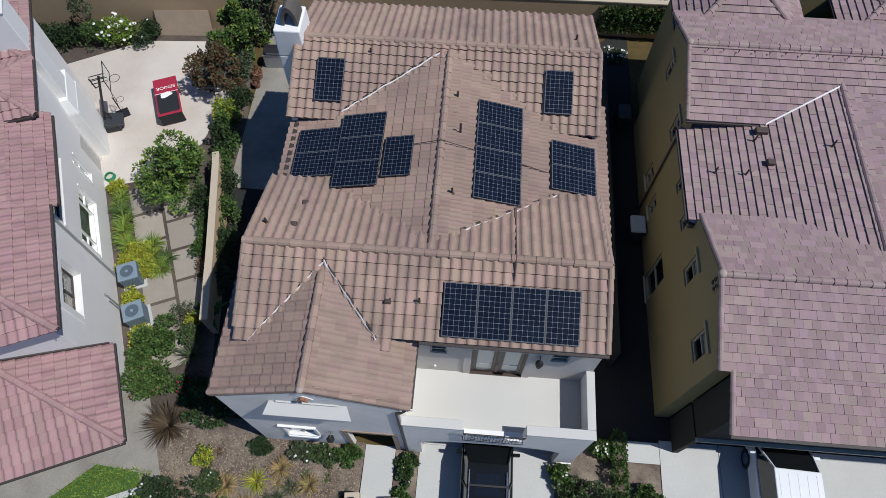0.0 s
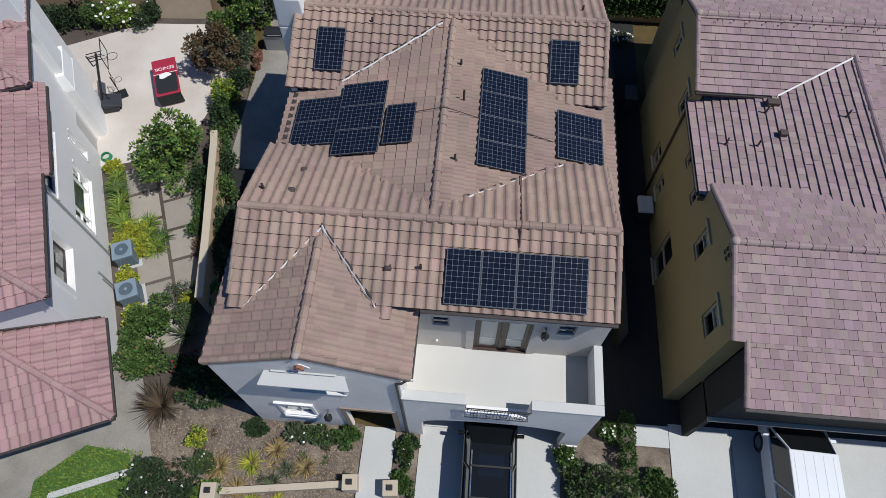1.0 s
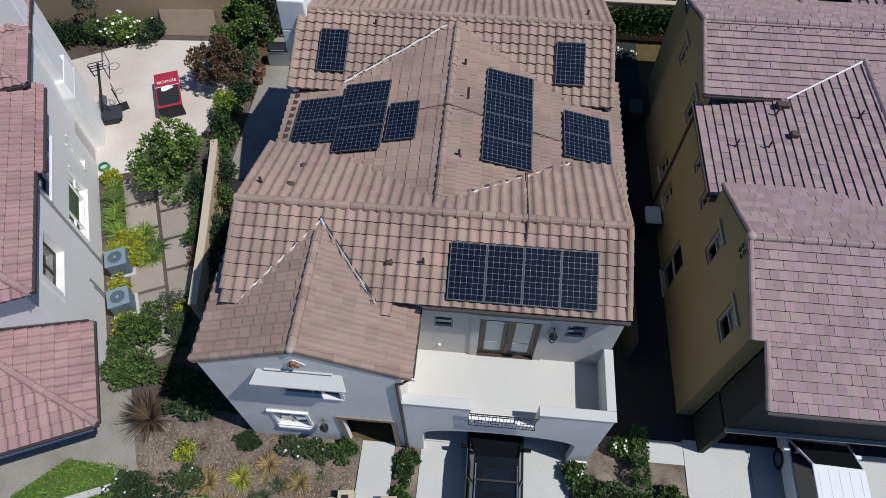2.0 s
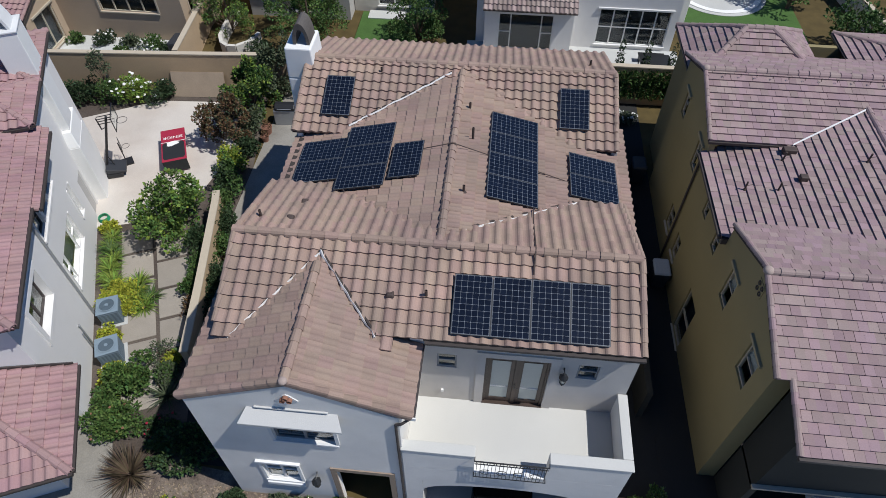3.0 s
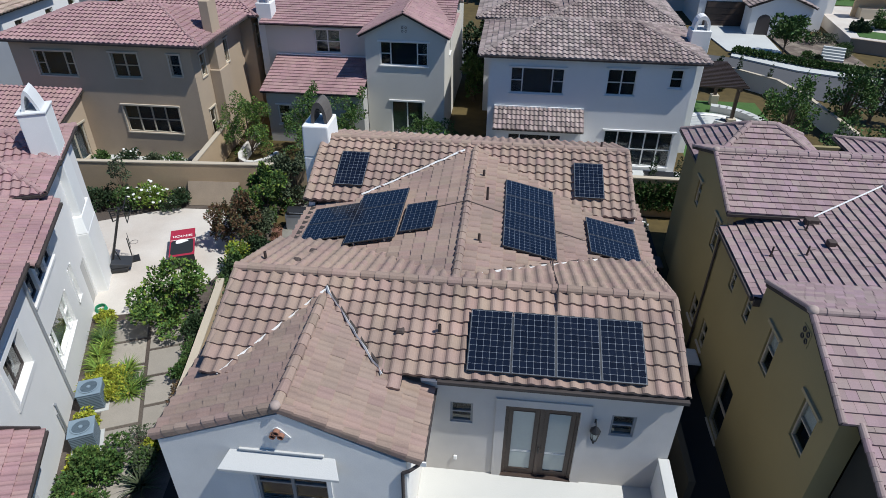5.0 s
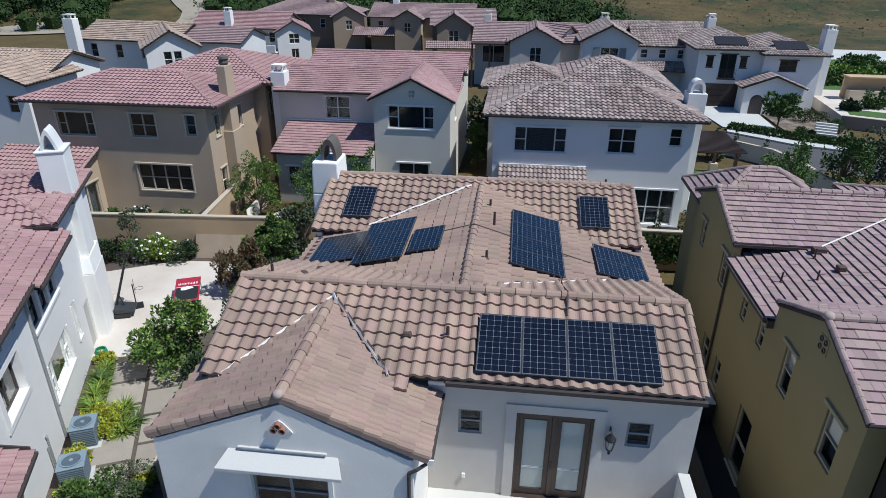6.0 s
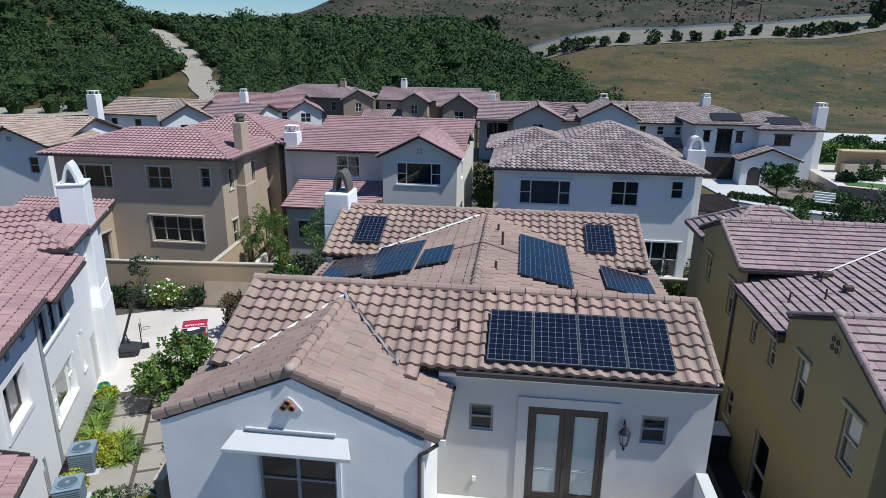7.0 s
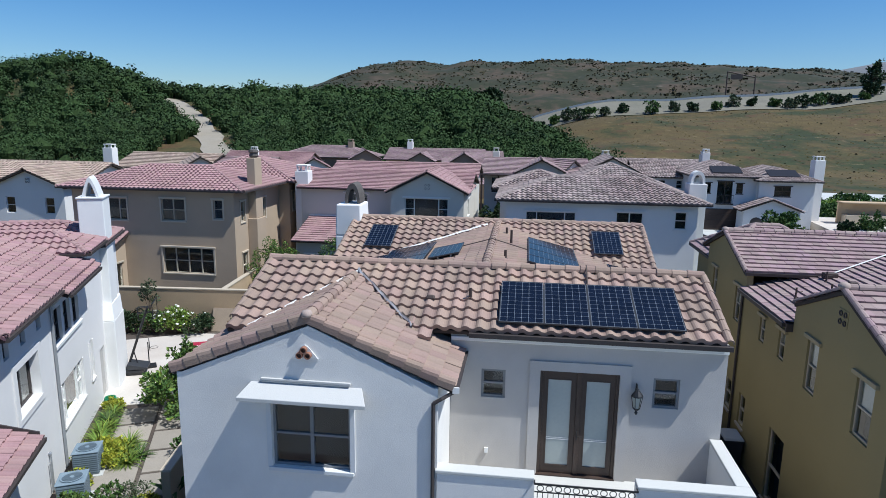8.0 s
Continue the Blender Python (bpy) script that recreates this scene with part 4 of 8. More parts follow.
for x, y, h in ((-0.52, 14.16, 0.3), (-0.33, 12.69, 0.5), (-0.44, 10.3, 0.28)):
    roof_pipe(x, y, MRZ - MK * abs(x - MRX) + 0.02, h)
for x, y in ((-6.05, 8.8), (3.6, 17.3)):
    roof_pipe(x, y, 7.48 if y < 10 else 7.38, 0.28)
roof_pipe(-1.12, 6.6, FE_Z + SL * (6.6 - FE_Y), 0.34)
roof_pipe(-3.76, 16.0, 7.49, 0.25)
roof_vent(-2.05, 6.56, FE_Z + SL * (6.56 - FE_Y) + 0.05)
roof_vent(-5.09, 9.82, 7.12, 180)
roof_vent(-5.2, 8.8, 7.50, 180)
cond = thing("conduit", "thin brown conduit clipped over the roof tiles", "conduit")
CON = Solid()
path = [(1.62, 10.15, 7.21), (1.62, 9.4, 7.34), (1.62, 8.0, 7.94), (1.6, 7.35, 7.65)]
for a, b in zip(path, path[1:]):
    CON.tube(a, b, 0.02, n=6)
part("pipe", CON, PIPE, cond)
CON = Solid()
path = [(4.0, 11.6, 6.55), (1.75, 11.9, 7.09), (-0.92, 12.15, 7.80), (-1.9, 12.1, 7.52)]
for a, b in zip(path, path[1:]):
    CON.tube(a, b, 0.016, n=6)
part("pipe", CON, PIPE, cond)

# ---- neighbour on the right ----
# Near-black stucco: shade under the eave and in the alley is its colour.
SHADE_STUCCO = mat("dark_brown_stucco", (0.030, 0.030, 0.025), 0.9, 0.12, 0.8, 40, 0.3)
rh = thing("house", "two-storey olive stucco house with rose flat-tile roof", "house")
FK = dict(width=0.25, step=0.275, profile=FLAT_PROFILE, height=0.02, thick=0.062, stagger=True, jitter=0.006)
RW = [(0.9, 1.46, 4.78, 5.86), (3.7, 4.3, 4.52, 5.8), (6.3, 6.76, 4.6, 5.42), (7.86, 8.34, 4.6, 5.48), (9.76, 10.42, 4.42, 5.84), (12.36, 13.14, 4.42, 5.84), (3.6, 4.3, 1.2, 2.3), (5.2, 5.8, 1.2, 2.3), (8.0, 9.1, 0.05, 2.4)]
rm = wall(rh, (7.75, 19.5), (7.75, 5.65), 0, 5.87, STUCCO_OLIVE, RW, gable=[(0.02, 6.62), (2.05, 7.38), (4.74, 6.40), (4.78, 5.88), (8.76, 5.88), (8.8, 6.46), (11.43, 7.54), (13.83, 6.62)])
for i, o in enumerate(RW):
    window(rh, rm, *o, frame_mat=FRAME_TAN, cols=1, trim=TRIM_OLIVE if i < 6 else None, header="only" if i < 6 else False, sill=i > 5, blind=0.5 if i in (1, 3, 4, 5) else 0)
wall(rh, (7.75, 5.65), (8.3, 5.65), 0, 6.55, STUCCO_OLIVE)
wall(rh, (8.3, 5.6), (8.3, 4.35), 0, 6.0, SHADE_STUCCO)
wall(rh, (8.3, 4.35), (21, 4.35), 2.6, 6.0, SHADE_STUCCO)
part("lintel_beam", Solid().box(8.2, 21, 4.22, 4.348, 2.76, 2.85), FRAME_TAN, rh, "pale lintel over the garage")
wall(rh, (8.3, 7.0), (21, 7.0), 0, 2.6, STUCCO_BROWN, [(1.6, 6.4, 0, 2.3)])
part("garage_door", Solid().box(9.9, 14.7, 7.05, 7.1, 0, 2.3), WOODTRIM, rh, "dark brown garage door in deep shade")
part("porch_ceiling", Solid().box(8.3, 21, 4.36, 7.0, 2.5, 2.6), STUCCO_BROWN, rh)
wall(rh, (21, 4.35), (21, 19.5), 0, 6.1, STUCCO_OLIVE)
hip_roof(rh, 14.5, 21.4, 19.6, 23.2, 5.9, 0.28, TILE_ROSE, seed=28, **FK)
wall(rh, (21, 22.3), (8.1, 22.3), 0, 5.85, STUCCO_OLIVE)
wall(rh, (8.1, 22.3), (8.1, 19.5), 0, 5.9, STUCCO_OLIVE)
gable_roof(rh, 7.65, 21, 17.45, 7.48, 14.73, 6.5, 20.1, 6.5, TILE_ROSE, seed=20, **FK)
tiled_slope("roof_tiles", [(7.58, 14.75, 5.9), (7.58, 10.8, 5.9), (13.1, 9.0, 7.03), (13.1, 16.5, 7.03)], TILE_ROSE, rh, seed=22, **FK)
tiled_slope("roof_tiles", [(21.3, 10.8, 6.0), (21.3, 14.7, 6.0), (13.1, 16.5, 7.03), (13.1, 9.0, 7.03)], TILE_ROSE, rh, seed=25, **FK)
cap_row("ridge_capping", (13.1, 9.2, 7.05), (13.1, 16.3, 7.05), TILE_ROSE, rh, radius=0.11)
RIDGE_Y, RK = 8.07, 0.366
FZ = lambda y: 7.62 - RK * (RIDGE_Y - y)
tiled_slope("roof_tiles", [(7.62, 5.48, FZ(5.48)), (21, 5.48, FZ(5.48)), (21, RIDGE_Y, 7.62), (7.62, RIDGE_Y, 7.62)], TILE_ROSE, rh, seed=23, **FK)
tiled_slope("roof_tiles", [(8.0, 3.81, FZ(3.81)), (21, 3.81, FZ(3.81)), (21, 5.53, FZ(5.53)), (8.0, 5.53, FZ(5.53))], TILE_ROSE, rh, seed=26, **FK)
tiled_slope("roof_tiles", [(21, 10.75, 6.53), (7.7, 10.75, 6.53), (7.7, RIDGE_Y, 7.62), (21, RIDGE_Y, 7.62)], TILE_ROSE, rh, seed=24, **FK)
cap_row("ridge_capping", (7.62, RIDGE_Y, 7.65), (21, RIDGE_Y, 7.65), TILE_ROSE, rh, radius=0.11)
cap_row("ridge_capping", (7.66, 17.45, 7.51), (21, 17.45, 7.51), TILE_ROSE, rh, radius=0.11)
hip_roof(rh, 7.9, 13.0, 18.9, 23.0, 6.0, 0.6, TILE_ROSE, seed=27, **FK)
for x, y in ((7.66, RIDGE_Y), (7.7, 17.45)):
    part("ridge_end", Solid().lathe([(0.13, -0.03), (0.14, 0.03), (0.1, 0.1), (0.02, 0.12)], pose(x, y, 7.66 if y < 10 else 7.52), 12), TILE_PALE, rh, "pale mortar cap on the ridge end", smooth=True)
for a, b in (((7.65, 5.48, FZ(5.48) + 0.03), (7.65, RIDGE_Y, 7.64)), ((7.72, 10.7, 6.57), (7.72, RIDGE_Y, 7.64)), ((7.68, 14.73, 6.53), (7.68, 17.45, 7.50)), ((7.68, 20.0, 6.52), (7.68, 17.45, 7.50)), ((8.02, 3.81, FZ(3.81) + 0.03), (8.02, 5.48, FZ(5.48) + 0.03))):
    cap_row("rake_capping", a, b, TILE_ROSE, rh, radius=0.085, step=0.3)
gutter(rh, (7.58, 14.75, 5.9), (7.58, 10.82, 5.9), size=0.12)
gutter(rh, (8.0, 3.81, FZ(3.81) - 0.02), (21, 3.81, FZ(3.81) - 0.02), size=0.12)
gutter(rh, (7.65, 14.73, 6.48), (10.2, 14.73, 6.48))
part("eave_box", Solid().box(7.56, 7.745, 10.72, 10.8, 5.66, 5.9), FASCIA, rh, "dark eave return")
part("downspout", Solid().tube((7.69, 14.85, 5.9), (7.69, 14.85, 0.1), 0.045), FASCIA, rh, "dark metal downspout")
rf = Solid()
for k in range(7):
    x = 10.4 + k * 0.43
    z = 5.9 + (x - 7.58) * 0.2047
    y = 14.73 + (z - 6.5) / 0.36
    rf.v += [(x - 0.02, y - 0.045, z + 0.085), (x + 0.015, y + 0.04, z + 0.11)]
rf.f = [(2 * k, 2 * k + 2, 2 * k + 3, 2 * k + 1) for k in range(6)]
part("valley_flashing", rf, FLASH, rh, "pale valley flashing")
hooks = thing("ridge_hooks", "row of small dark snow hooks along a rose tile ridge", "hook")
for k in range(16):
    x = 8.3 + k * 0.55
    part("hook", hoop(0, 0, 0.09, 0.05, 0.012, -0.5 * math.pi, 0.75 * math.pi, 6), PIPE, hooks, at=pose(x, 17.1, 7.44, 0, 0, 90))
vr = part("gable_vent", Solid().box(7.735, 7.749, 7.86, 8.32, 6.66, 7.1), STUCCO_OLIVE, rh)
for dy, dz in ((7.98, 6.78), (8.2, 6.78), (7.98, 6.99), (8.2, 6.99)):
    part("clay_pipe", Solid().lathe([(0.075, 0), (0.075, 0.03), (0.05, 0.03), (0.05, -0.02)], Matrix.Translation((7.74, dy, dz)) @ pose(0, 0, 0, 0, -90), 10), FASCIA, vr)
RZ = lambda x: 7.03 - abs(x - 13.1) * 0.2047 + 0.03
for x, y in ((8.55, 12.75), (9.5, 12.6), (9.95, 14.0), (12.3, 13.6)):
    s = Solid().lathe([(0.07, -0.02), (0.03, 0.06), (0.03, 0.36)], None, 8).tube((0, 0, 0.2), (0.2, 0.02, 0.24), 0.012)
    tagged(part("vent_pipe", s, PIPE, at=pose(x, y, RZ(x))), "thin brown vent pipe on rose roof tiles", "vent pipe")
tagged(part("roof_vent", Solid().box(-0.13, 0.13, -0.11, 0.11, 0, 0.2), PIPE, at=pose(10.3, 13.0, RZ(10.3)), bevel=0.03), "square brown vent box on rose roof tiles", "roof vent")
tagged(part("roof_vent", Solid().box(-0.22, 0.22, -0.12, 0.12, 0, 0.2), PIPE, at=pose(10.2, 14.35, RZ(10.2)), bevel=0.03), "dark vent box beside the roof valley", "roof vent")

# ---- neighbour on the left, turned ----
LM = pose(-12.88, 5.75, 0, 0, 0, 23.5)
lh = thing("house", "two-storey white stucco house with red tile roof", "house", LM)
LW = [(1.35, 3.1, 3.3, 4.65), (4.98, 7.62, 1.3, 2.75), (8.72, 9.12, 1.45, 2.95), (10.15, 10.95, 0.0, 2.1), (4.95, 5.75, 4.15, 5.3), (6.0, 6.8, 4.15, 5.3), (7.05, 7.85, 4.15, 5.3), (0.75, 1.15, 5.15, 5.75), (2.0, 2.4, 5.15, 5.75), (3.35, 3.75, 5.15, 5.75)]
lm = wall(lh, (0, -0.25), (0, 12.6), 0, 6.2, STUCCO_WHITE, LW, thick=0.3)
window(lh, lm, *LW[0], depth=0.24, trim=STUCCO_WHITE, cols=2, style="plain", frame_mat=FASCIA)
part("reveal_trim", slab([1.12, 1.345, 3.105, 3.33], [3.1, 3.205, 4.655, 4.85], lambda u, z: not (1.345 < u < 3.105 and 3.205 < z < 4.655), -0.05, -0.002, lm), STUCCO_WHITE, lh)
window(lh, lm, *LW[1], style="triple", depth=0.1, trim=STUCCO_WHITE)
window(lh, lm, *LW[2], depth=0.1, cols=1, trim=STUCCO_WHITE)
for o in LW[4:7]:
    window(lh, lm, *o, depth=0.14, cols=1, frame_mat=FASCIA, sill=False)
part("strip_sill", Solid().box(4.8, 8.0, -0.07, -0.002, 4.02, 4.14, lm), STUCCO_WHITE, lh, bevel=0.015)
for o in LW[7:]:
    window(lh, lm, *o, depth=0.14, cols=1, frame_mat=FASCIA, sill=False)
part("door", Solid().box(-0.12, -0.07, 9.92, 10.68, 0.02, 2.08), STUCCO_GREY, lh, "grey side door")
wall(lh, (-9.8, -0.25), (0, -0.25), 0, 6.15, STUCCO_WHITE)
wall(lh, (0, 12.6), (-9.8, 12.6), 0, 6.2, STUCCO_WHITE)
wall(lh, (-9.8, 12.6), (-9.8, -0.25), 0, 6.2, STUCCO_WHITE)
RED = dict(width=0.30, step=0.36)
tiled_slope("roof_tiles", [(0.5, -0.7, 6.15), (0.5, 8.2, 6.15), (-4.2, 4.2, 7.7), (-4.2, 4.0, 7.7)], TILE_RED, lh, seed=30, **RED)
tiled_slope("roof_tiles", [(-9.9, -0.7, 6.15), (0.5, -0.7, 6.15), (-4.2, 4.0, 7.7), (-5.0, 4.0, 7.7)], TILE_RED, lh, seed=31, **RED)
tiled_slope("roof_tiles", [(-9.9, 8.2, 6.15), (-9.9, -0.7, 6.15), (-5.0, 4.0, 7.7), (-5.0, 4.2, 7.7)], TILE_RED, lh, seed=32, **RED)
cap_row("hip_capping", (0.5, -0.7, 6.2), (-4.2, 4.0, 7.75), TILE_RED, lh)
# flatter roof over the strip of windows
tiled_slope("roof_tiles", [(0.68, 4.07, 5.98), (0.68, 8.18, 5.98), (-3.0, 8.18, 7.45), (-3.0, 4.07, 7.45)], TILE_RED, lh, seed=33, **RED)
cap_row("rake_capping", (0.68, 4.09, 6.02), (-1.2, 4.09, 6.78), TILE_RED, lh, radius=0.1)
cap_row("rake_capping", (0.68, 8.16, 6.02), (-1.2, 8.16, 6.78), TILE_RED, lh, radius=0.1)
hip_roof(lh, -9.9, 0.42, 7.8, 10.65, 6.55, 0.42, TILE_RED, seed=36, **RED)
wall(lh, (0, 7.9), (0, 10.6), 6.22, 6.5, STUCCO_WHITE, name="upper_wall")
hip_roof(lh, -7.0, 0.3, 10.75, 14.7, 6.3, 0.36, TILE_RED, seed=46, **RED)
box_house(lh, -6.8, 0.0, 12.62, 14.4, 0, 6.25, STUCCO_WHITE)
PZ = 3.35
tiled_slope("roof_tiles", [(-9.0, -3.8, PZ), (0.93, -3.8, PZ), (-2.54, -0.27, PZ + 1.2), (-9.0, -0.27, PZ + 1.2)], TILE_RED, lh, seed=40, **RED)
tiled_slope("roof_tiles", [(0.93, -3.8, PZ), (0.93, -0.27, PZ), (-2.54, -0.27, PZ + 1.2)], TILE_RED, lh, seed=41, **RED)
cap_row("hip_capping", (0.93, -3.8, PZ + 0.04), (-2.54, -0.27, PZ + 1.24), TILE_RED, lh)
gutter(lh, (-9.0, -3.8, PZ), (0.97, -3.8, PZ))
gutter(lh, (0.93, -3.8, PZ), (0.93, -0.3, PZ))
part("ledger", Solid().prism([(0.87, -0.30, PZ + 0.02), (-2.5, -0.30, PZ + 1.22), (-2.5, -0.30, PZ + 1.36), (0.87, -0.30, PZ + 0.16)], (0, 0.046, 0)), FASCIA, lh)
wall(lh, (-8.6, -2.5), (-0.55, -2.5), 0, PZ, STUCCO_WHITE)
wall(lh, (-0.55, -2.5), (-0.55, -0.26), 0, PZ, STUCCO_WHITE)
part("porch_slab", Solid().box(-9.0, 0.75, -4.6, -0.26, 0, 0.038), WEATHERED, lh, "grey weathered concrete round the porch")
gutter(lh, (0.5, -0.65, 6.14), (0.5, 4.07, 6.14))
gutter(lh, (0.68, 4.1, 5.96), (0.68, 8.15, 5.96))
part("downspout", Solid().tube((0.5, 4.2, 6.0), (0.06, 4.35, 5.55), 0.045).tube((0.06, 4.35, 5.55), (0.06, 4.35, 0.1), 0.045), METAL_GREY, lh, "grey downspout on white stucco")
breast = part("chimney", Solid().box(-0.95, 0.42, 10.95, 12.9, 0, 3.0).prism([(-0.95, 10.95, 3.0), (0.42, 10.95, 3.0), (0.33, 11.15, 3.7), (-0.95, 11.15, 3.7)], (0, 1.8, 0)).box(-0.65, 0.31, 11.3, 12.5, 3.7, 8.12), TRIM, lh, "white stucco chimney with pointed arch cap", bevel=0.03)
part("coping", Solid().box(-0.69, 0.35, 11.26, 12.54, 8.123, 8.2), STUCCO_COOL, breast, bevel=0.02)


def arch_cap(parent, cx, y0, y1, z, half, height, material, name="chimney_cap", pointed=False):
    pts = [(-half * math.cos(math.pi * k / 12), height * ((1 - abs(math.cos(math.pi * k / 12)) ** 1.5) if pointed else math.sin(math.pi * k / 12) ** 0.8)) for k in range(13)]
    s = Solid()
    n = len(pts)
    for y in (y0, y1):
        s.v += [(cx + x, y, z + h) for x, h in pts] + [(cx + x * 0.66, y, z + h * 0.74) for x, h in pts]
    for k in range(n - 1):
        s.f += [(k, k + 1, n + k + 1, n + k), (2 * n + k, 3 * n + k, 3 * n + k + 1, 2 * n + k + 1), (k, 2 * n + k, 2 * n + k + 1, k + 1), (n + k, n + k + 1, 3 * n + k + 1, 3 * n + k)]
    return part(name, s, material, parent)


arch_cap(breast, -0.17, 11.45, 12.35, 8.2, 0.32, 0.82, STUCCO_COOL, pointed=True)

# ---- houses behind ----


def chimney(h, x, y, w, d, z0, z1, material, cap="arch", label="stucco chimney"):
    c = part("chimney", Solid().box(x - w / 2, x + w / 2, y - d / 2, y + d / 2, z0, z1), material, h, label, bevel=0.03)
    if cap == "arch":
        arch_cap(c, x, y - d * 0.35, y + d * 0.35, z1, w * 0.4, 0.8, material)
    else:
        part("chimney_cap", Solid().box(x - w * 0.42, x + w * 0.42, y - d * 0.42, y + d * 0.42, z1 + 0.35, z1 + 0.45), material, c)
        for sx in (-1, 1):
            for sy in (-1, 1):
                part("cap_post", Solid().box(x + sx * w * 0.33 - 0.06, x + sx * w * 0.33 + 0.06, y + sy * d * 0.33 - 0.06, y + sy * d * 0.33 + 0.06, z1, z1 + 0.352), material, c)
    return c




def fit_lot(k):
    """Place and size of a rear-lot house, scaled about a camera position to fit its view, which also raises it; k: its
    size against the drawn one.
    """
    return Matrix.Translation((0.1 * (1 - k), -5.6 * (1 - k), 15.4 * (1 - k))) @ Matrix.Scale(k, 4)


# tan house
tan = thing("house", "two-storey tan stucco house with red tile roof", "house", fit_lot(0.972))
box_house(tan, -28.6, -17.75, 29.3, 36.5, -0.9, 6.95, STUCCO_TAN, front=[(1.4, 3.7, 4.95, 6.35, "triple"), (6.05, 7.6, 5.0, 6.4), (9.5, 10.1, 5.2, 6.4), (5.95, 9.35, 1.65, 3.3, "wide")], right=[(0.9, 1.5, 4.9, 6.2), (0.9, 1.6, 1.2, 2.9), (4.2, 4.8, 4.7, 6.1)], frame_mat=FRAME_TAN, trim=TRIM_TAN)
box_house(tan, -26, -16.9, 36.5, 45, -0.9, 6.95, STUCCO_TAN, right=[(0.5, 1.1, 4.8, 6.2), (2.0, 2.6, 4.8, 6.2), (1.2, 3.0, 1.2, 3.0), (5.8, 6.6, 4.6, 6.2), (5.6, 6.6, 1.2, 2.6)], frame_mat=FRAME_TAN, trim=TRIM_TAN)
hip_roof(tan, -29.4, -16.95, 28.97, 37.0, 7.0, 0.30, TILE_RED, seed=60)
hip_roof(tan, -26.5, -16.3, 36.0, 45.6, 7.0, 0.31, TILE_RED, seed=66)
box_house(tan, -30.5, -25.2, 26.2, 29.29, -0.9, 2.75, STUCCO_TAN, right=[(0.7, 2.6, 0.15, 2.3, "plain")], frame_mat=FRAME_TAN)
tiled_slope("roof_tiles", [(-31, 25.8, 2.85), (-24.9, 25.8, 2.85), (-24.9, 29.3, 4.15), (-31, 29.3, 4.15)], TILE_RED, tan, seed=71)
cap_row("rake_capping", (-24.95, 25.8, 2.9), (-24.95, 29.25, 4.2), TILE_RED, tan, radius=0.1)
part("gable_wall", Solid().prism([(-25.4, 26.2, 2.75), (-25.4, 29.28, 2.75), (-25.4, 29.28, 4.0)], (0.2, 0, 0)), STUCCO_TAN, tan)
c = part("chimney", Solid().box(-17.75, -17.1, 31.2, 32.6, 0, 5.0).box(-17.75, -17.2, 31.35, 32.45, 5.0, 8.9), STUCCO_TAN, tan, "tan stucco chimney with dark top", bevel=0.03)
part("chimney_cap", Solid().lathe([(0.22, 0), (0.3, 0.12), (0.26, 0.3), (0.34, 0.36), (0.3, 0.5), (0.1, 0.55)], pose(-17.47, 31.9, 8.9), 10), CAPMAT, c)

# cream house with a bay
cream = thing("house", "two-storey cream stucco house with red flat-tile roof", "house", fit_lot(0.952))
box_house(cream, -16.2, -9.0, 37.0, 44, -0.9, 6.4, STUCCO_CREAM, front=[(3.3, 5.0, 4.6, 6.1)])
box_house(cream, -9.0, -4.0, 34.6, 44, -0.9, 6.35, STUCCO_CREAM, front=[(0.95, 3.95, 4.7, 6.15, "triple"), (1.55, 3.6, 0.1, 2.35, "plain")], right=[(3, 4, 4.6, 5.8)])
part("gable_wall", Solid().prism([(-9.0, 34.6, 6.35), (-4.0, 34.6, 6.35), (-4.0, 34.6, 6.55), (-6.5, 34.6, 7.8), (-9.0, 34.6, 6.55)], (0, 0.2, 0)), STUCCO_CREAM, cream)
FR = dict(width=0.33, step=0.34, profile=FLAT_PROFILE, height=0.02, thick=0.05, stagger=True)
gable_roof(cream, -16.4, -3.7, 40.8, 7.45, 36.5, 6.5, 45.0, 6.4, TILE_RED, seed=72, **FR)
tiled_slope("roof_tiles", [(-9.35, 40.5, 6.55), (-9.35, 34.3, 6.55), (-6.5, 34.3, 7.98), (-6.5, 40.5, 7.98)], TILE_RED, cream, seed=74, **FR)
tiled_slope("roof_tiles", [(-3.65, 34.3, 6.55), (-3.65, 40.5, 6.55), (-6.5, 40.5, 7.98), (-6.5, 34.3, 7.98)], TILE_RED, cream, seed=75, **FR)
for x in (-9.35, -3.65):
    cap_row("rake_capping", (x, 34.32, 6.58), (-6.5, 34.32, 8.0), TILE_RED, cream, radius=0.09)
cap_row("ridge_capping", (-6.5, 34.3, 8.01), (-6.5, 40.3, 8.01), TILE_RED, cream, radius=0.1)
gable_roof(cream, -16.3, -3.7, 46.5, 7.75, 43.5, 6.9, 49.5, 6.9, TILE_RED, seed=76, **FR)
box_house(cream, -15.9, -4, 44.02, 49, -0.9, 6.75, STUCCO_CREAM)
tiled_slope("roof_tiles", [(-15.6, 33.0, 3.2), (-9.02, 33.0, 3.2), (-9.02, 36.98, 4.35), (-15.6, 36.98, 4.35)], TILE_RED, cream, seed=78, **FR)
part("ledger", Solid().box(-15.6, -9.05, 36.9, 36.98, 4.36, 4.46), TRIM, cream)
box_house(cream, -15.4, -9.04, 33.4, 36.96, -0.9, 3.1, STUCCO_GREY, front=[(0.7, 1.5, 0.9, 2.2), (2.6, 4.0, 0.1, 2.3, "plain")])
vc = part("gable_vent", Solid().box(-6.72, -6.28, 34.57, 34.598, 6.72, 7.16), STUCCO_CREAM, cream)
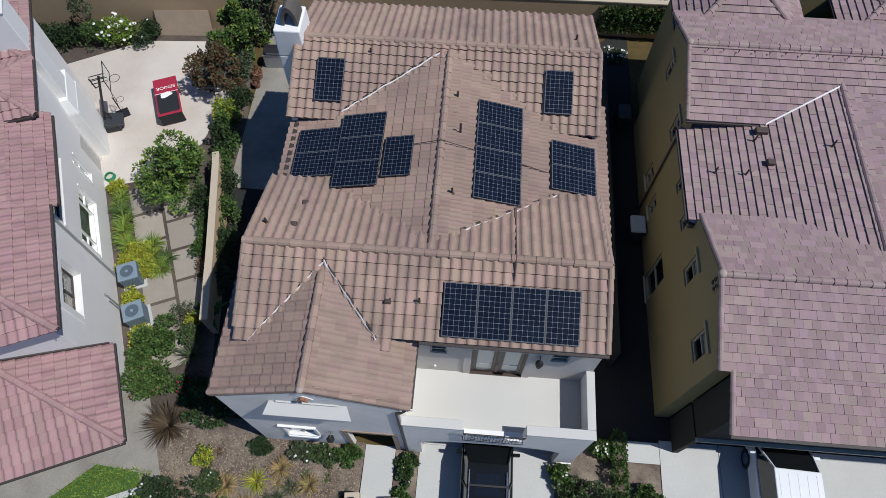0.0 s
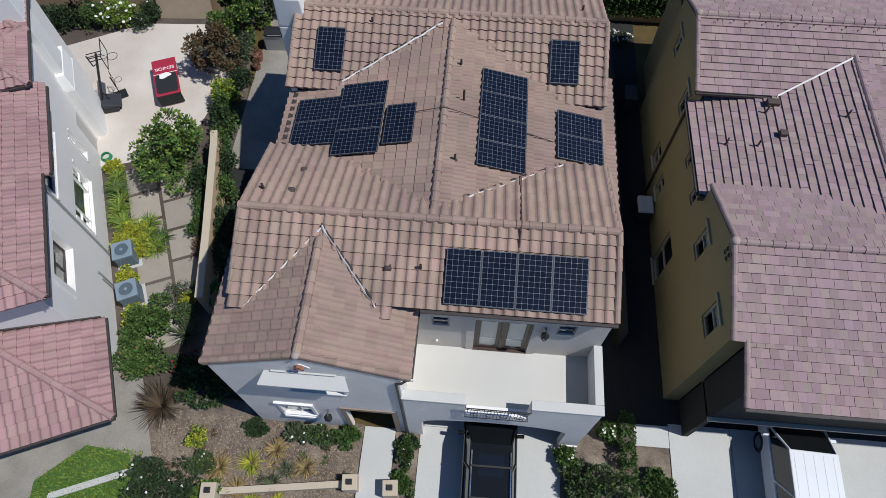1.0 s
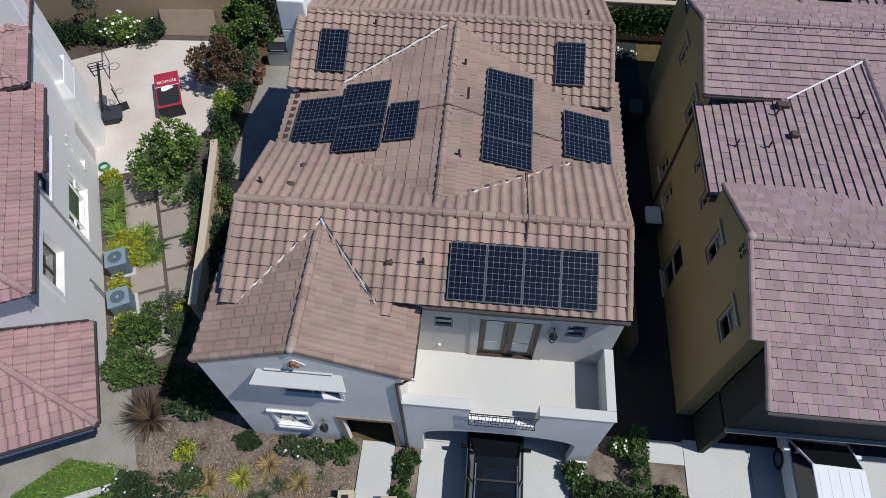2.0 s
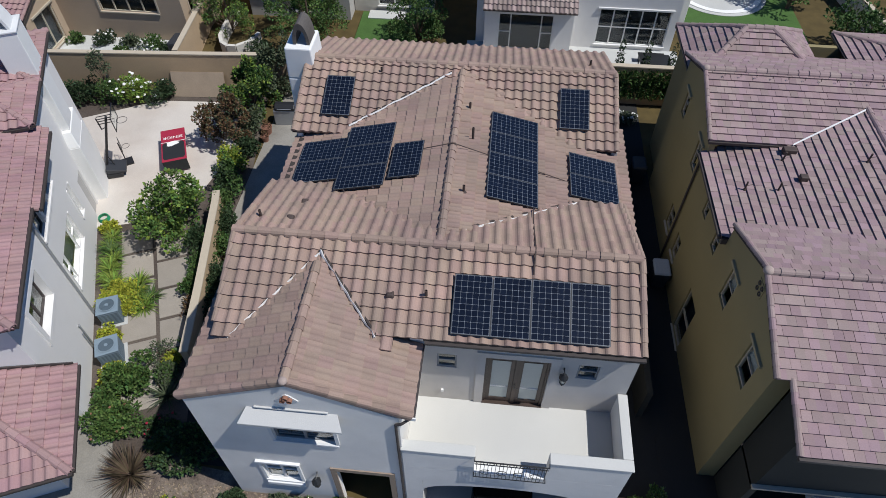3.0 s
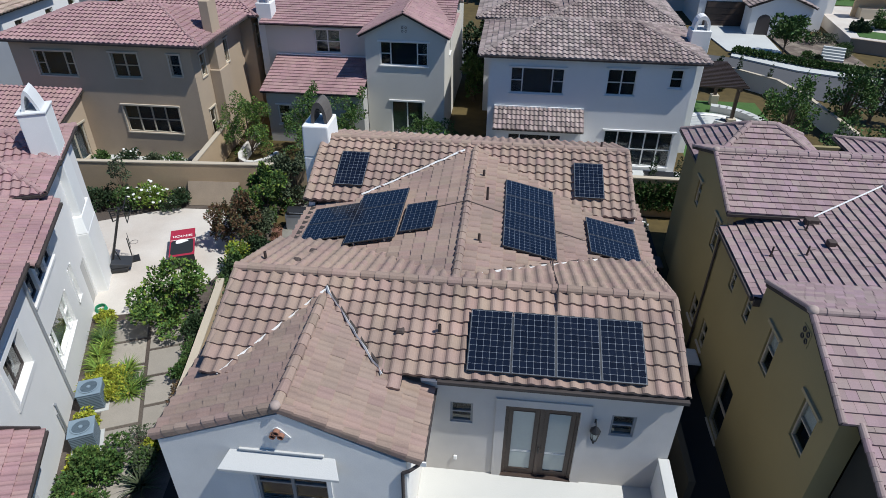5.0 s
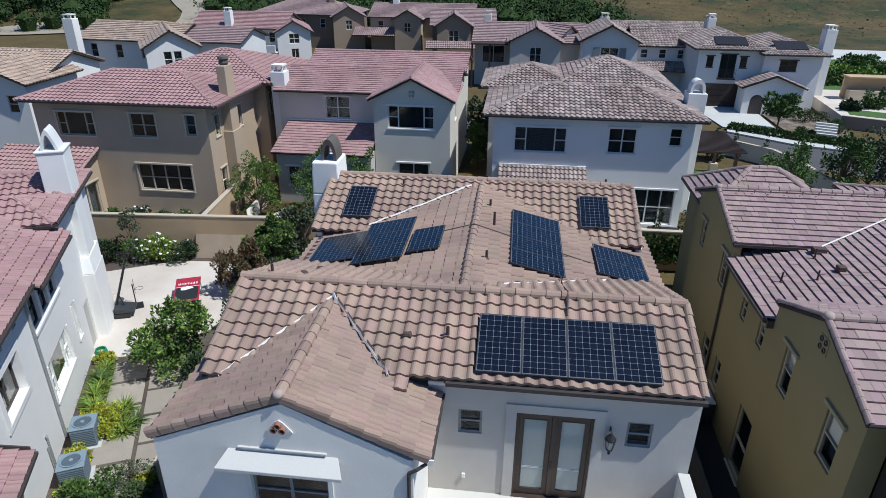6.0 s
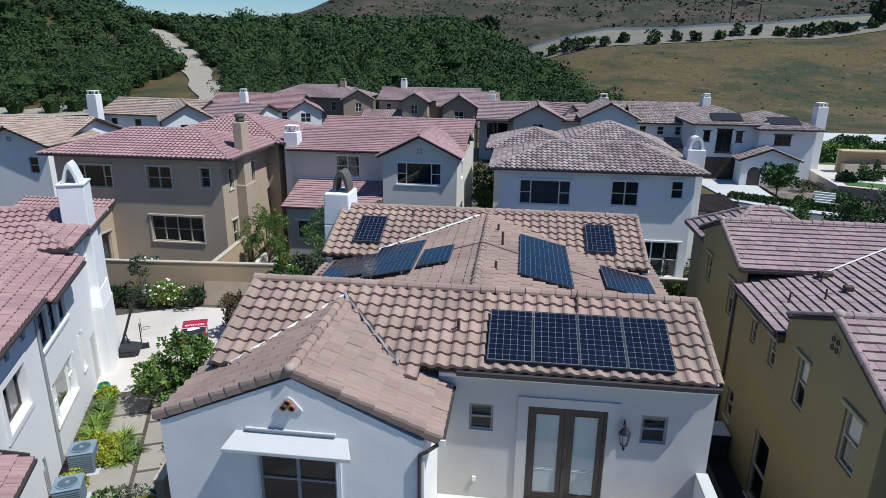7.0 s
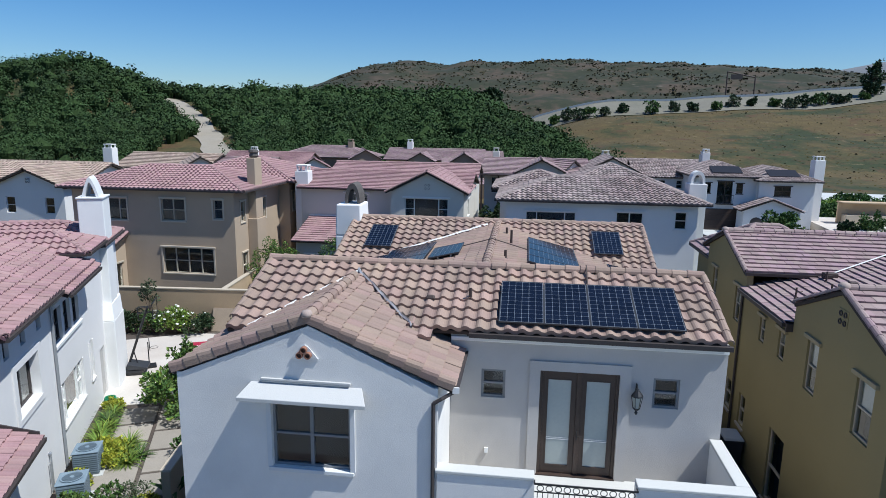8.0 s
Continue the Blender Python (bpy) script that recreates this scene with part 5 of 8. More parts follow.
for dx in (-0.11, 0.11):
    for dz in (-0.11, 0.11):
        part("clay_pipe", Solid().lathe([(0.07, 0), (0.07, 0.04), (0.05, 0.04), (0.05, 0)], Matrix.Translation((-6.5 + dx, 34.58, 6.94 + dz)) @ pose(0, 0, 0, 90), 10), FASCIA, vc)
chimney(cream, -16.2, 37.6, 1.0, 1.0, 0, 7.6, STUCCO_WHITE, "post", "white stucco chimney with open top")

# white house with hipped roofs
wh = thing("house", "two-storey white stucco house with mottled grey-brown tile roof", "house", fit_lot(0.948))
box_house(wh, -1.1, 10.35, 31.5, 38.0, -0.9, 6.58, STUCCO_WHITE, front=[(1.25, 4.3, 4.4, 5.9, "triple"), (6.7, 8.3, 4.5, 6.0), (10.15, 10.85, 5.05, 6.1), (7.0, 11.0, 0.15, 2.35, "wide")], left=[(2, 3, 4.4, 5.8)], right=[(2.0, 3.0, 4.4, 5.8)], frame_mat=FRAME, blind=0.0)
hip_roof(wh, -1.7, 11.0, 31.15, 38.6, 6.6, 0.325, TILE_GREY, seed=80)
box_house(wh, -1.8, 10.6, 40.8, 47.8, -0.9, 6.38, STUCCO_WHITE)
hip_roof(wh, -2.4, 4.6, 40.3, 47.5, 6.4, 0.34, TILE_GREY, seed=84)
hip_roof(wh, 2.2, 11.2, 39.6, 48.6, 6.5, 0.38, TILE_GREY, seed=88)
box_house(wh, 0.5, 9.5, 38.1, 40.78, -0.9, 5.6, STUCCO_WHITE)
tiled_slope("roof_tiles", [(-0.7, 30.0, 2.75), (4.5, 30.0, 2.75), (4.5, 31.48, 3.55), (-0.7, 31.48, 3.55)], TILE_GREY, wh, seed=92, width=0.26)
part("ledger", Solid().box(-0.7, 4.5, 31.4, 31.48, 3.56, 3.64), TRIM, wh)
box_house(wh, -0.6, 4.4, 30.5, 31.46, -0.9, 2.7, STUCCO_WHITE, front=[(0.8, 3.9, 0.1, 2.3, "triple")], frame_mat=FRAME, header=False)
chimney(wh, 10.9, 34.6, 1.1, 1.1, 0, 7.6, STUCCO_WHITE, "arch", "white stucco chimney with arched cap")

# white house by the street
r2 = thing("house", "two-storey white stucco house with tile roof, balcony and garage", "house")
box_house(r2, 18.9, 25.3, 66.0, 76, 0, 6.0, STUCCO_WHITE, front=[(2.3, 3.9, 3.1, 5.5, "plain"), (0.9, 1.6, 4.2, 5.3), (4.3, 5.0, 4.2, 5.3)], frame_mat=FASCIA)
box_house(r2, 25.3, 31.0, 65.2, 77, 0, 5.7, STUCCO_WHITE, front=[(1.6, 3.3, 4.1, 5.15)], right=[(1.0, 2.0, 3.8, 5.0), (4.0, 5.0, 3.8, 5.0), (8, 9, 3.8, 5.0)], frame_mat=FASCIA)
gd = part("garage_door", Solid().box(19.6, 24.3, 65.94, 65.99, 0, 2.5), FASCIA, r2, "dark brown garage door")
for i in range(4):
    part("door_panel", Solid().box(19.68, 24.22, 65.90, 65.938, 0.06 + i * 0.61, 0.62 + i * 0.61), WOODTRIM, gd)
hip_roof(r2, 18.4, 26.2, 65.5, 77, 6.05, 0.36, TILE_GREY, seed=94)
hip_roof(r2, 25.0, 31.6, 64.7, 77, 5.75, 0.36, TILE_GREY, seed=98)
part("gable_wall", Solid().prism([(23.2, 62.9, 0), (28.9, 62.9, 0), (28.9, 62.9, 2.75), (26.0, 62.9, 3.85), (23.2, 62.9, 2.75)], (0, 2.2, 0)), STUCCO_WHITE, r2)
part("arch_door", Solid().prism([(23.9 + 0.65 + 0.65 * math.cos(a), 62.89, 1.4 + 0.65 * math.sin(a)) for a in [math.pi * k / 8 for k in range(9)]] + [(23.9, 62.89, 0), (25.2, 62.89, 0)], (0, 0.008, 0)), FASCIA, r2)
part("window", Solid().box(26.9, 27.7, 62.87, 62.9, 0.9, 2.0), FASCIA, r2)
tiled_slope("roof_tiles", [(22.8, 65.2, 2.75), (22.8, 62.6, 2.75), (26.0, 62.6, 3.98), (26.0, 65.2, 3.98)], TILE_GREY, r2, seed=101)
tiled_slope("roof_tiles", [(29.2, 62.6, 2.75), (29.2, 65.2, 2.75), (26.0, 65.2, 3.98), (26.0, 62.6, 3.98)], TILE_GREY, r2, seed=102)
chimney(r2, 32.6, 69, 1.1, 1.3, 0, 7.9, STUCCO_WHITE, "post", "white stucco chimney")
chimney(r2, 22.0, 75, 0.9, 0.9, 5, 8.3, STUCCO_WHITE, "post", "white stucco chimney")
bal = part("balcony", Solid().box(21.1, 22.9, 65.5, 65.98, 3.0, 3.1), IRON, r2)
for i in range(13):
    part("baluster", Solid().tube((21.15 + i * 0.14, 65.55, 3.1), (21.15 + i * 0.14, 65.55, 4.0), 0.015, n=4), IRON, bal)
part("handrail", Solid().box(21.1, 22.9, 65.53, 65.57, 4.0, 4.05), IRON, bal)
for x, y, z in ((22.2, 67.0, 6.75), (28.0, 66.5, 6.5)):
    tagged(part("solar_panel", Solid().box(-1.6, 1.6, -0.9, 0.9, 0, 0.05), PV_FAR, at=pose(x, y, z, 19.8)), "far solar array on a mottled tile roof", "solar panel")

# far row of houses


def block(h, m, w, d, ze, zr, wmat, tmat, ridge="x", front=(), right=(), left=(), hip=False, seed=1, over=0.4, flat=True, frame_mat=None):
    """One volume of a far house: walls with windows and a gabled or hipped roof. m: its front-left corner; the front faces its -y."""
    P = lambda x, y: (m @ Vector((x, y, 0))).to_2d()
    cut = lambda ws: [tuple(o[:4]) for o in ws]
    gx, gy = (None, (d / 2, zr)) if ridge == "x" and not hip else ((w / 2, zr) if not hip else None, None)
    for p, q, ws, g in ((P(0, 0), P(w, 0), front, gx), (P(w, 0), P(w, d), right, gy), (P(w, d), P(0, d), (), gx), (P(0, d), P(0, 0), left, gy)):
        wm = wall(h, p, q, 0, ze, wmat, cut(ws), gable=g)
        for o in ws:
            window(h, wm, *o[:4], frame_mat=frame_mat or FRAME, style="plain" if o[3] - o[2] > 1.8 else "sash", cols=1 if o[1] - o[0] < 0.95 else 2, sill=False)
    kw = dict(width=0.36, step=0.42, profile=FLAT_PROFILE, height=0.02, thick=0.08, stagger=True) if flat else dict(width=0.36, step=0.42)
    if hip:
        hip_roof(h, -over, w + over, -over, d + over, ze, (zr - ze) / (min(w, d) / 2), tmat, m, seed=seed, **kw)
    else:
        half, mm = (d / 2, m) if ridge == "x" else (w / 2, m @ pose(w, 0, 0, 0, 0, 90))
        length = w if ridge == "x" else d
        k = (zr - ze) / half
        gable_roof(h, -over, length + over, half, zr + 0.12, -over, ze + 0.12 - over * k, 2 * half + over, ze + 0.12 - over * k, tmat, mm, seed=seed, **kw)


def row(w, n, z0, z1, size=0.9):
    return [((i + 0.5) * w / n - size / 2, (i + 0.5) * w / n + size / 2, z0, z1) for i in range(n)]


STUCCO_DUSK = mat("dark_brown_far_stucco", (0.20, 0.155, 0.115), 0.92, 0.08, 0.5, 45, 0.3)
fa = thing("house", "far white stucco house with sand tile roof and chimney", "house")
block(fa, pose(-49.8, 65.0, 0, 0, 0, -6), 12.0, 7.5, 5.7, 7.1, STUCCO_WHITE, TILE_SAND, front=row(13, 4, 3.7, 5.2) + [(5.2, 7.4, 0.1, 2.4)], left=row(9, 2, 3.7, 5.0), seed=110)
block(fa, pose(-38.5, 58.9, 0, 0, 0, 32), 5.2, 9.0, 5.7, 7.2, STUCCO_WHITE, TILE_SAND, ridge="y", front=[(1.7, 2.5, 3.6, 5.2), (2.7, 3.5, 3.6, 5.2)], right=row(9, 2, 3.6, 5.0), seed=114)
block(fa, pose(-37.5, 64.5, 0, 0, 0, -2), 7.0, 7.0, 5.7, 6.8, STUCCO_COOL, TILE_ROSE, front=row(8, 3, 3.6, 4.9), seed=117)
chimney(fa, -49.2, 63.2, 1.2, 1.1, 0, 8.0, STUCCO_WHITE, "post", "white stucco chimney with open top")
fb = thing("house", "far white stucco house with red tile roof and balcony", "house")
block(fb, pose(-46.0, 84.5, 0, 0, 0, 2), 13.0, 9.0, 4.9, 6.5, STUCCO_CREAM, TILE_RED, front=row(13, 4, 3.0, 4.4), seed=120)
block(fb, pose(-33.4, 83.6, 0, 0, 0, 22), 4.6, 9.0, 4.6, 5.9, STUCCO_WHITE, TILE_RED, ridge="y", front=[(1.6, 3.0, 3.0, 4.3), (1.8, 2.8, 0.3, 2.3)], right=row(9, 2, 3.0, 4.2), seed=124)
chimney(fb, -40.8, 85.2, 1.0, 1.0, 0, 7.1, STUCCO_WHITE, "post", "white stucco chimney with open top")
part("balcony_wall", Solid().box(-39.5, -33.5, 82.6, 82.8, 1.9, 2.9).box(-39.5, -33.5, 82.8, 84.6, 1.8, 1.95), STUCCO_WHITE, fb, "white balcony wall")
fc = thing("house", "far dark brown stucco house with rose-grey tile roof", "house")
block(fc, pose(-44.0, 101.5, 0), 17.0, 10.0, 5.3, 7.0, STUCCO_DUSK, TILE_ROSE, hip=True, front=row(17, 5, 3.2, 4.7), seed=130)
block(fc, pose(-29.8, 99.6, 0, 0, 0, 18), 5.0, 9.0, 5.2, 6.6, STUCCO_BROWN, TILE_ROSE, ridge="y", front=[(2.0, 3.0, 3.2, 4.6)], right=row(9, 2, 3.2, 4.5), seed=134)
chimney(fc, -31.5, 106.0, 1.0, 1.0, 4, 7.9, STUCCO_BROWN, "post", "brown stucco chimney with open top")
fd2 = thing("house", "far tan stucco house with rose tile roof", "house")
block(fd2, pose(-24.0, 101.0, 0), 16.5, 10.0, 5.2, 6.8, STUCCO_TAN, TILE_ROSE, front=row(16.5, 5, 3.2, 4.6), right=row(10, 2, 3.2, 4.6), seed=140)
block(fd2, pose(-19.6, 98.5, 0), 4.2, 8.0, 5.2, 6.4, STUCCO_TAN, TILE_ROSE, ridge="y", front=[(1.5, 2.6, 3.2, 4.6)], seed=144)
tiled_slope("roof_tiles", [(-26.5, 98.3, 2.6), (-19.7, 98.3, 2.6), (-19.7, 100.9, 3.6), (-26.5, 100.9, 3.6)], TILE_ROSE, fd2, seed=147)
chimney(fd2, -20.6, 106.0, 1.0, 1.0, 4, 8.1, STUCCO_WHITE, "post", "white stucco chimney with open top")
fe = thing("house", "far brown stucco house with rose tile roof and porch", "house")
block(fe, pose(-12.5, 90.5, 0, 0, 0, 6), 9.0, 9.0, 5.2, 6.9, STUCCO_DUSK, TILE_ROSE, front=[(1.6, 3.4, 3.0, 4.7)] + [(6.2, 7.2, 3.2, 4.6)], right=row(9, 2, 3.2, 4.6), seed=150)
block(fe, pose(-11.6, 88.4, 0, 0, 0, 6), 4.8, 6.0, 5.4, 6.9, STUCCO_BROWN, TILE_ROSE, ridge="y", front=[(1.7, 3.1, 3.2, 4.7)], seed=154)
tiled_slope("roof_tiles", [(-13.0, 86.6, 2.5), (-5.5, 87.3, 2.5), (-5.6, 88.4, 3.3), (-13.1, 87.8, 3.3)], TILE_ROSE, fe, seed=157)
fg = thing("house", "far stucco house, rose-grey tile roof, shaded walls grey and sunlit gable white by colour", "house")
# Shade and sun are put in the stucco: grey walls, white lit gable.
block(fg, pose(-5.2, 74.6, 0), 13.0, 9.0, 5.2, 6.8, STUCCO_GREY, TILE_ROSE, front=[(0.9, 3.6, 2.7, 4.7)], seed=160)
block(fg, pose(-0.9, 71.6, 0), 5.8, 8.0, 5.6, 7.05, STUCCO_GREY, TILE_ROSE, ridge="y", front=[(2.3, 3.6, 3.3, 5.0)], seed=163)
block(fg, pose(4.7, 75.0, 0, 0, 0, 42), 3.8, 6.0, 5.5, 6.8, STUCCO_WHITE, TILE_ROSE, ridge="y", front=[(0.6, 1.3, 3.6, 4.9), (2.3, 3.0, 3.6, 4.9)], seed=166)
part("deck_roof", Solid().box(-5.6, -1.2, 72.4, 74.5, 5.05, 5.2).box(-5.5, -5.3, 72.5, 72.7, 0, 5.05).box(-3.4, -3.2, 72.5, 72.7, 0, 5.05), WOODTRIM, fg, "dark covered deck on posts")
chimney(fg, -4.0, 80.0, 0.9, 0.9, 4, 7.8, STUCCO_CREAM, "post", "cream stucco chimney with open top")
fh = thing("house", "far pale stucco house with grey tile roof and shutters", "house")
block(fh, pose(7.3, 71.2, 0), 6.2, 9.0, 5.9, 7.5, STUCCO_COOL, TILE_GREY, ridge="y", front=[(2.1, 4.1, 3.6, 5.2)], seed=170, flat=False)
for x in (8.55, 11.5):
    part("shutter", Solid().box(x, x + 0.75, 71.13, 71.19, 3.6, 5.2), FRAME_GREY, fh, "dark window shutter")
block(fh, pose(13.45, 72.4, 0), 6.2, 8.0, 5.4, 6.9, STUCCO_COOL, TILE_GREY, front=row(6.2, 3, 4.0, 5.0, 0.8), right=row(8, 3, 3.6, 4.9), seed=174, flat=False)
block(fh, pose(11.0, 80.0, 0), 12.0, 7.0, 5.6, 6.8, STUCCO_COOL, TILE_GREY, seed=177, flat=False)
tiled_slope("roof_tiles", [(13.6, 70.4, 2.9), (19.9, 70.4, 2.9), (19.9, 72.35, 3.7), (13.6, 72.35, 3.7)], TILE_GREY, fh, seed=178)
chimney(fh, 10.6, 80.5, 1.1, 1.1, 4, 7.7, STUCCO_CREAM, "post", "cream stucco chimney with open top")
chimney(fh, 22.0, 75.5, 1.0, 1.0, 0, 8.0, STUCCO_CREAM, "post", "cream stucco chimney with open top")
fp = thing("house", "white stucco house with pale sand tile roof and clay vents", "house")
block(fp, pose(-46.6, 40.7, 0), 10.3, 7.0, 6.2, 7.4, STUCCO_WHITE, TILE_SAND, right=row(8, 2, 4.0, 5.3), seed=180, flat=False)
block(fp, pose(-41.8, 37.8, 0), 6.0, 6.0, 6.1, 7.3, STUCCO_WHITE, TILE_SAND, ridge="y", front=[(0.9, 1.7, 3.9, 5.2), (4.3, 5.1, 3.9, 5.2)], right=row(7, 2, 3.9, 5.2), seed=184, flat=False)
vp = part("gable_vent", Solid().box(-39.0, -38.6, 37.75, 37.79, 6.3, 6.75), STUCCO_COOL, fp)
for dx in (-0.1, 0.1):
    for dz in (-0.1, 0.1):
        part("clay_pipe", Solid().lathe([(0.08, 0), (0.08, 0.04), (0.055, 0.04), (0.055, 0)], Matrix.Translation((-38.8 + dx, 37.77, 6.52 + dz)) @ pose(0, 0, 0, 90), 8), FASCIA, vp)

# ---- plants ----


def leaf_cloud(blobs, count, size, rnd, shell=0.55, droop=0.0, long=1.5):
    """Many small folded leaves in a set of ellipsoids (x, y, z, rx, ry, rz), with an uneven outline."""
    s = Solid()
    weights = [b[3] * b[4] + b[4] * b[5] + b[3] * b[5] for b in blobs]
    for b in rnd.choices(blobs, weights, k=count):
        th, u = rnd.uniform(0, 2 * math.pi), rnd.uniform(-0.75, 1)
        q = math.sqrt(max(0, 1 - u * u))
        d = Vector((q * math.cos(th), q * math.sin(th), u))
        wob = 1 + 0.32 * noise.noise(d * 2.3 + Vector((b[0], b[1], 7.1))) + 0.12 * noise.noise(d * 6 + Vector((b[1], b[0], 1)))
        r = (shell + (1 - shell) * rnd.random() ** 0.5) * wob
        p = Vector((b[0] + d.x * b[3] * r, b[1] + d.y * b[4] * r, max(0.02, b[2] + d.z * b[5] * r)))
        out = (d + Vector((rnd.gauss(0, 0.5), rnd.gauss(0, 0.5), rnd.gauss(0.25, 0.5) - droop))).normalized()
        side = out.cross(Vector((rnd.gauss(0, 1), rnd.gauss(0, 1), rnd.gauss(0, 1)))).normalized()
        a = size * rnd.uniform(0.6, 1.4)
        w = side * a * 0.42
        n = out.cross(side) * a * 0.18
        k = len(s.v)
        s.v += [tuple(p), tuple(p + out * a * 0.5 + w + n), tuple(p + out * a * long * 0.75), tuple(p + out * a * 0.5 - w + n)]
        s.f += [(k, k + 1, k + 2), (k, k + 2, k + 3)]
    return s


def bush(kind, label, blobs, leaves, size, material, at, seed, group="", flowers=0, fl_mat=None, fl_size=0.05, stems=5, category="shrub", second=None):
    rnd = random.Random(seed)
    t = thing(kind, label, category, at, group)
    part("foliage", leaf_cloud(blobs, leaves, size, rnd), material, t)["kind"] = "stuff"
    if second:
        part("new_growth", leaf_cloud([(b[0], b[1], b[2] + b[5] * 0.25, b[3], b[4], b[5]) for b in blobs], leaves // 3, size, rnd, 0.9), second, t)["kind"] = "stuff"
    st = Solid()
    for b in blobs[:stems]:
        st.tube((b[0] * 0.2, b[1] * 0.2, -0.02), (b[0] * 0.7, b[1] * 0.7, b[2] * 0.8), 0.035, 0.015, 6)
    part("stem", st, BARK, t)
    if flowers:
        f = Solid()
        for i in range(flowers):
            b = rnd.choice(blobs)
            th, u = rnd.uniform(0, 2 * math.pi), rnd.uniform(0.1, 1)
            q = math.sqrt(1 - u * u)
            p = (b[0] + b[3] * q * math.cos(th) * 1.02, b[1] + b[4] * q * math.sin(th) * 1.02, b[2] + b[5] * u * 1.02)
            f.lathe([(fl_size * 0.5, -0.01), (fl_size, 0.02), (fl_size * 0.7, 0.05), (fl_size * 0.15, 0.045)], pose(*p, rnd.uniform(-30, 30), rnd.uniform(-30, 30)), 6)
        part("blossom", f, fl_mat or PETAL, t)["kind"] = "stuff"
    return t


def random_blobs(rnd, n, rx, ry, h):
    """Uneven clumps: a few broad ones low down, many small ones that break the outline."""
    out = []
    for i in range(n):
        a, r = rnd.uniform(0, 2 * math.pi), rnd.uniform(0.1, 0.6)
        k = rnd.uniform(0.3, 0.5)
        out.append((rx * r * math.cos(a), ry * r * math.sin(a), h * rnd.uniform(0.3, 0.55), rx * k, ry * k, h * rnd.uniform(0.22, 0.34)))
    for i in range(2 * n):
        a, r = rnd.uniform(0, 2 * math.pi), rnd.uniform(0.45, 1.08)
        k = rnd.uniform(0.12, 0.26)
        out.append((rx * r * math.cos(a), ry * r * math.sin(a), h * rnd.uniform(0.2, 0.95 - 0.35 * r), rx * k, ry * k, h * rnd.uniform(0.1, 0.24)))
    return out


def shrub(label, x, y, rx, ry, h, material, seed, leaves=900, size=0.09, z=None, flowers=0, fl_mat=None, group="", second=None, kind="shrub", n=7, fl_size=0.05):
    rnd = random.Random(seed)
    return bush(kind, label, random_blobs(rnd, n, rx, ry, h), leaves, size, material, pose(x, y, ground_height(x, y) if z is None else z), seed, group, flowers, fl_mat, fl_size, second=second)


def blades(label, x, y, count, length, width, material, seed, rise=0.6, z=0.0, name="strap_leaf_plant", group="", stiff=False):
    """A rosette of long leaves: agave, flax, lily or grass tuft."""
    rnd = random.Random(seed)
    t = thing(name, label, "plant", pose(x, y, z), group)
    s = Solid()
    for i in range(count):
        a = rnd.uniform(0, 2 * math.pi)
        el = math.radians(rnd.uniform(12, 80) * rise + 8)
        L = length * rnd.uniform(0.65, 1.1)
        d = Vector((math.cos(a), math.sin(a), 0))
        sd = Vector((-d.y, d.x, 0))
        pts = []
        k = 4
        p = d * 0.03
        e = el
        for j in range(k + 1):
            w = width * (1 - (j / k) ** 1.5) * 0.5 + 0.002
            pts.append((p - sd * w, p + Vector((0, 0, -w * 0.4)), p + sd * w))
            p = p + (d * math.cos(e) + Vector((0, 0, math.sin(e)))) * L / k
            e -= 0 if stiff else rnd.uniform(0.15, 0.45)
        b = len(s.v)
        for q in pts:
            s.v += [tuple(c) for c in q]
        for j in range(k):
            o = b + 3 * j
            s.f += [(o, o + 1, o + 4, o + 3), (o + 1, o + 2, o + 5, o + 4)]
    part("leaf_rosette", s, material, t)["kind"] = "stuff"
    part("crown", Solid().lathe([(0.07, -0.02), (0.09, 0.03), (0.04, 0.08)], None, 8), BARK, t)
    return t


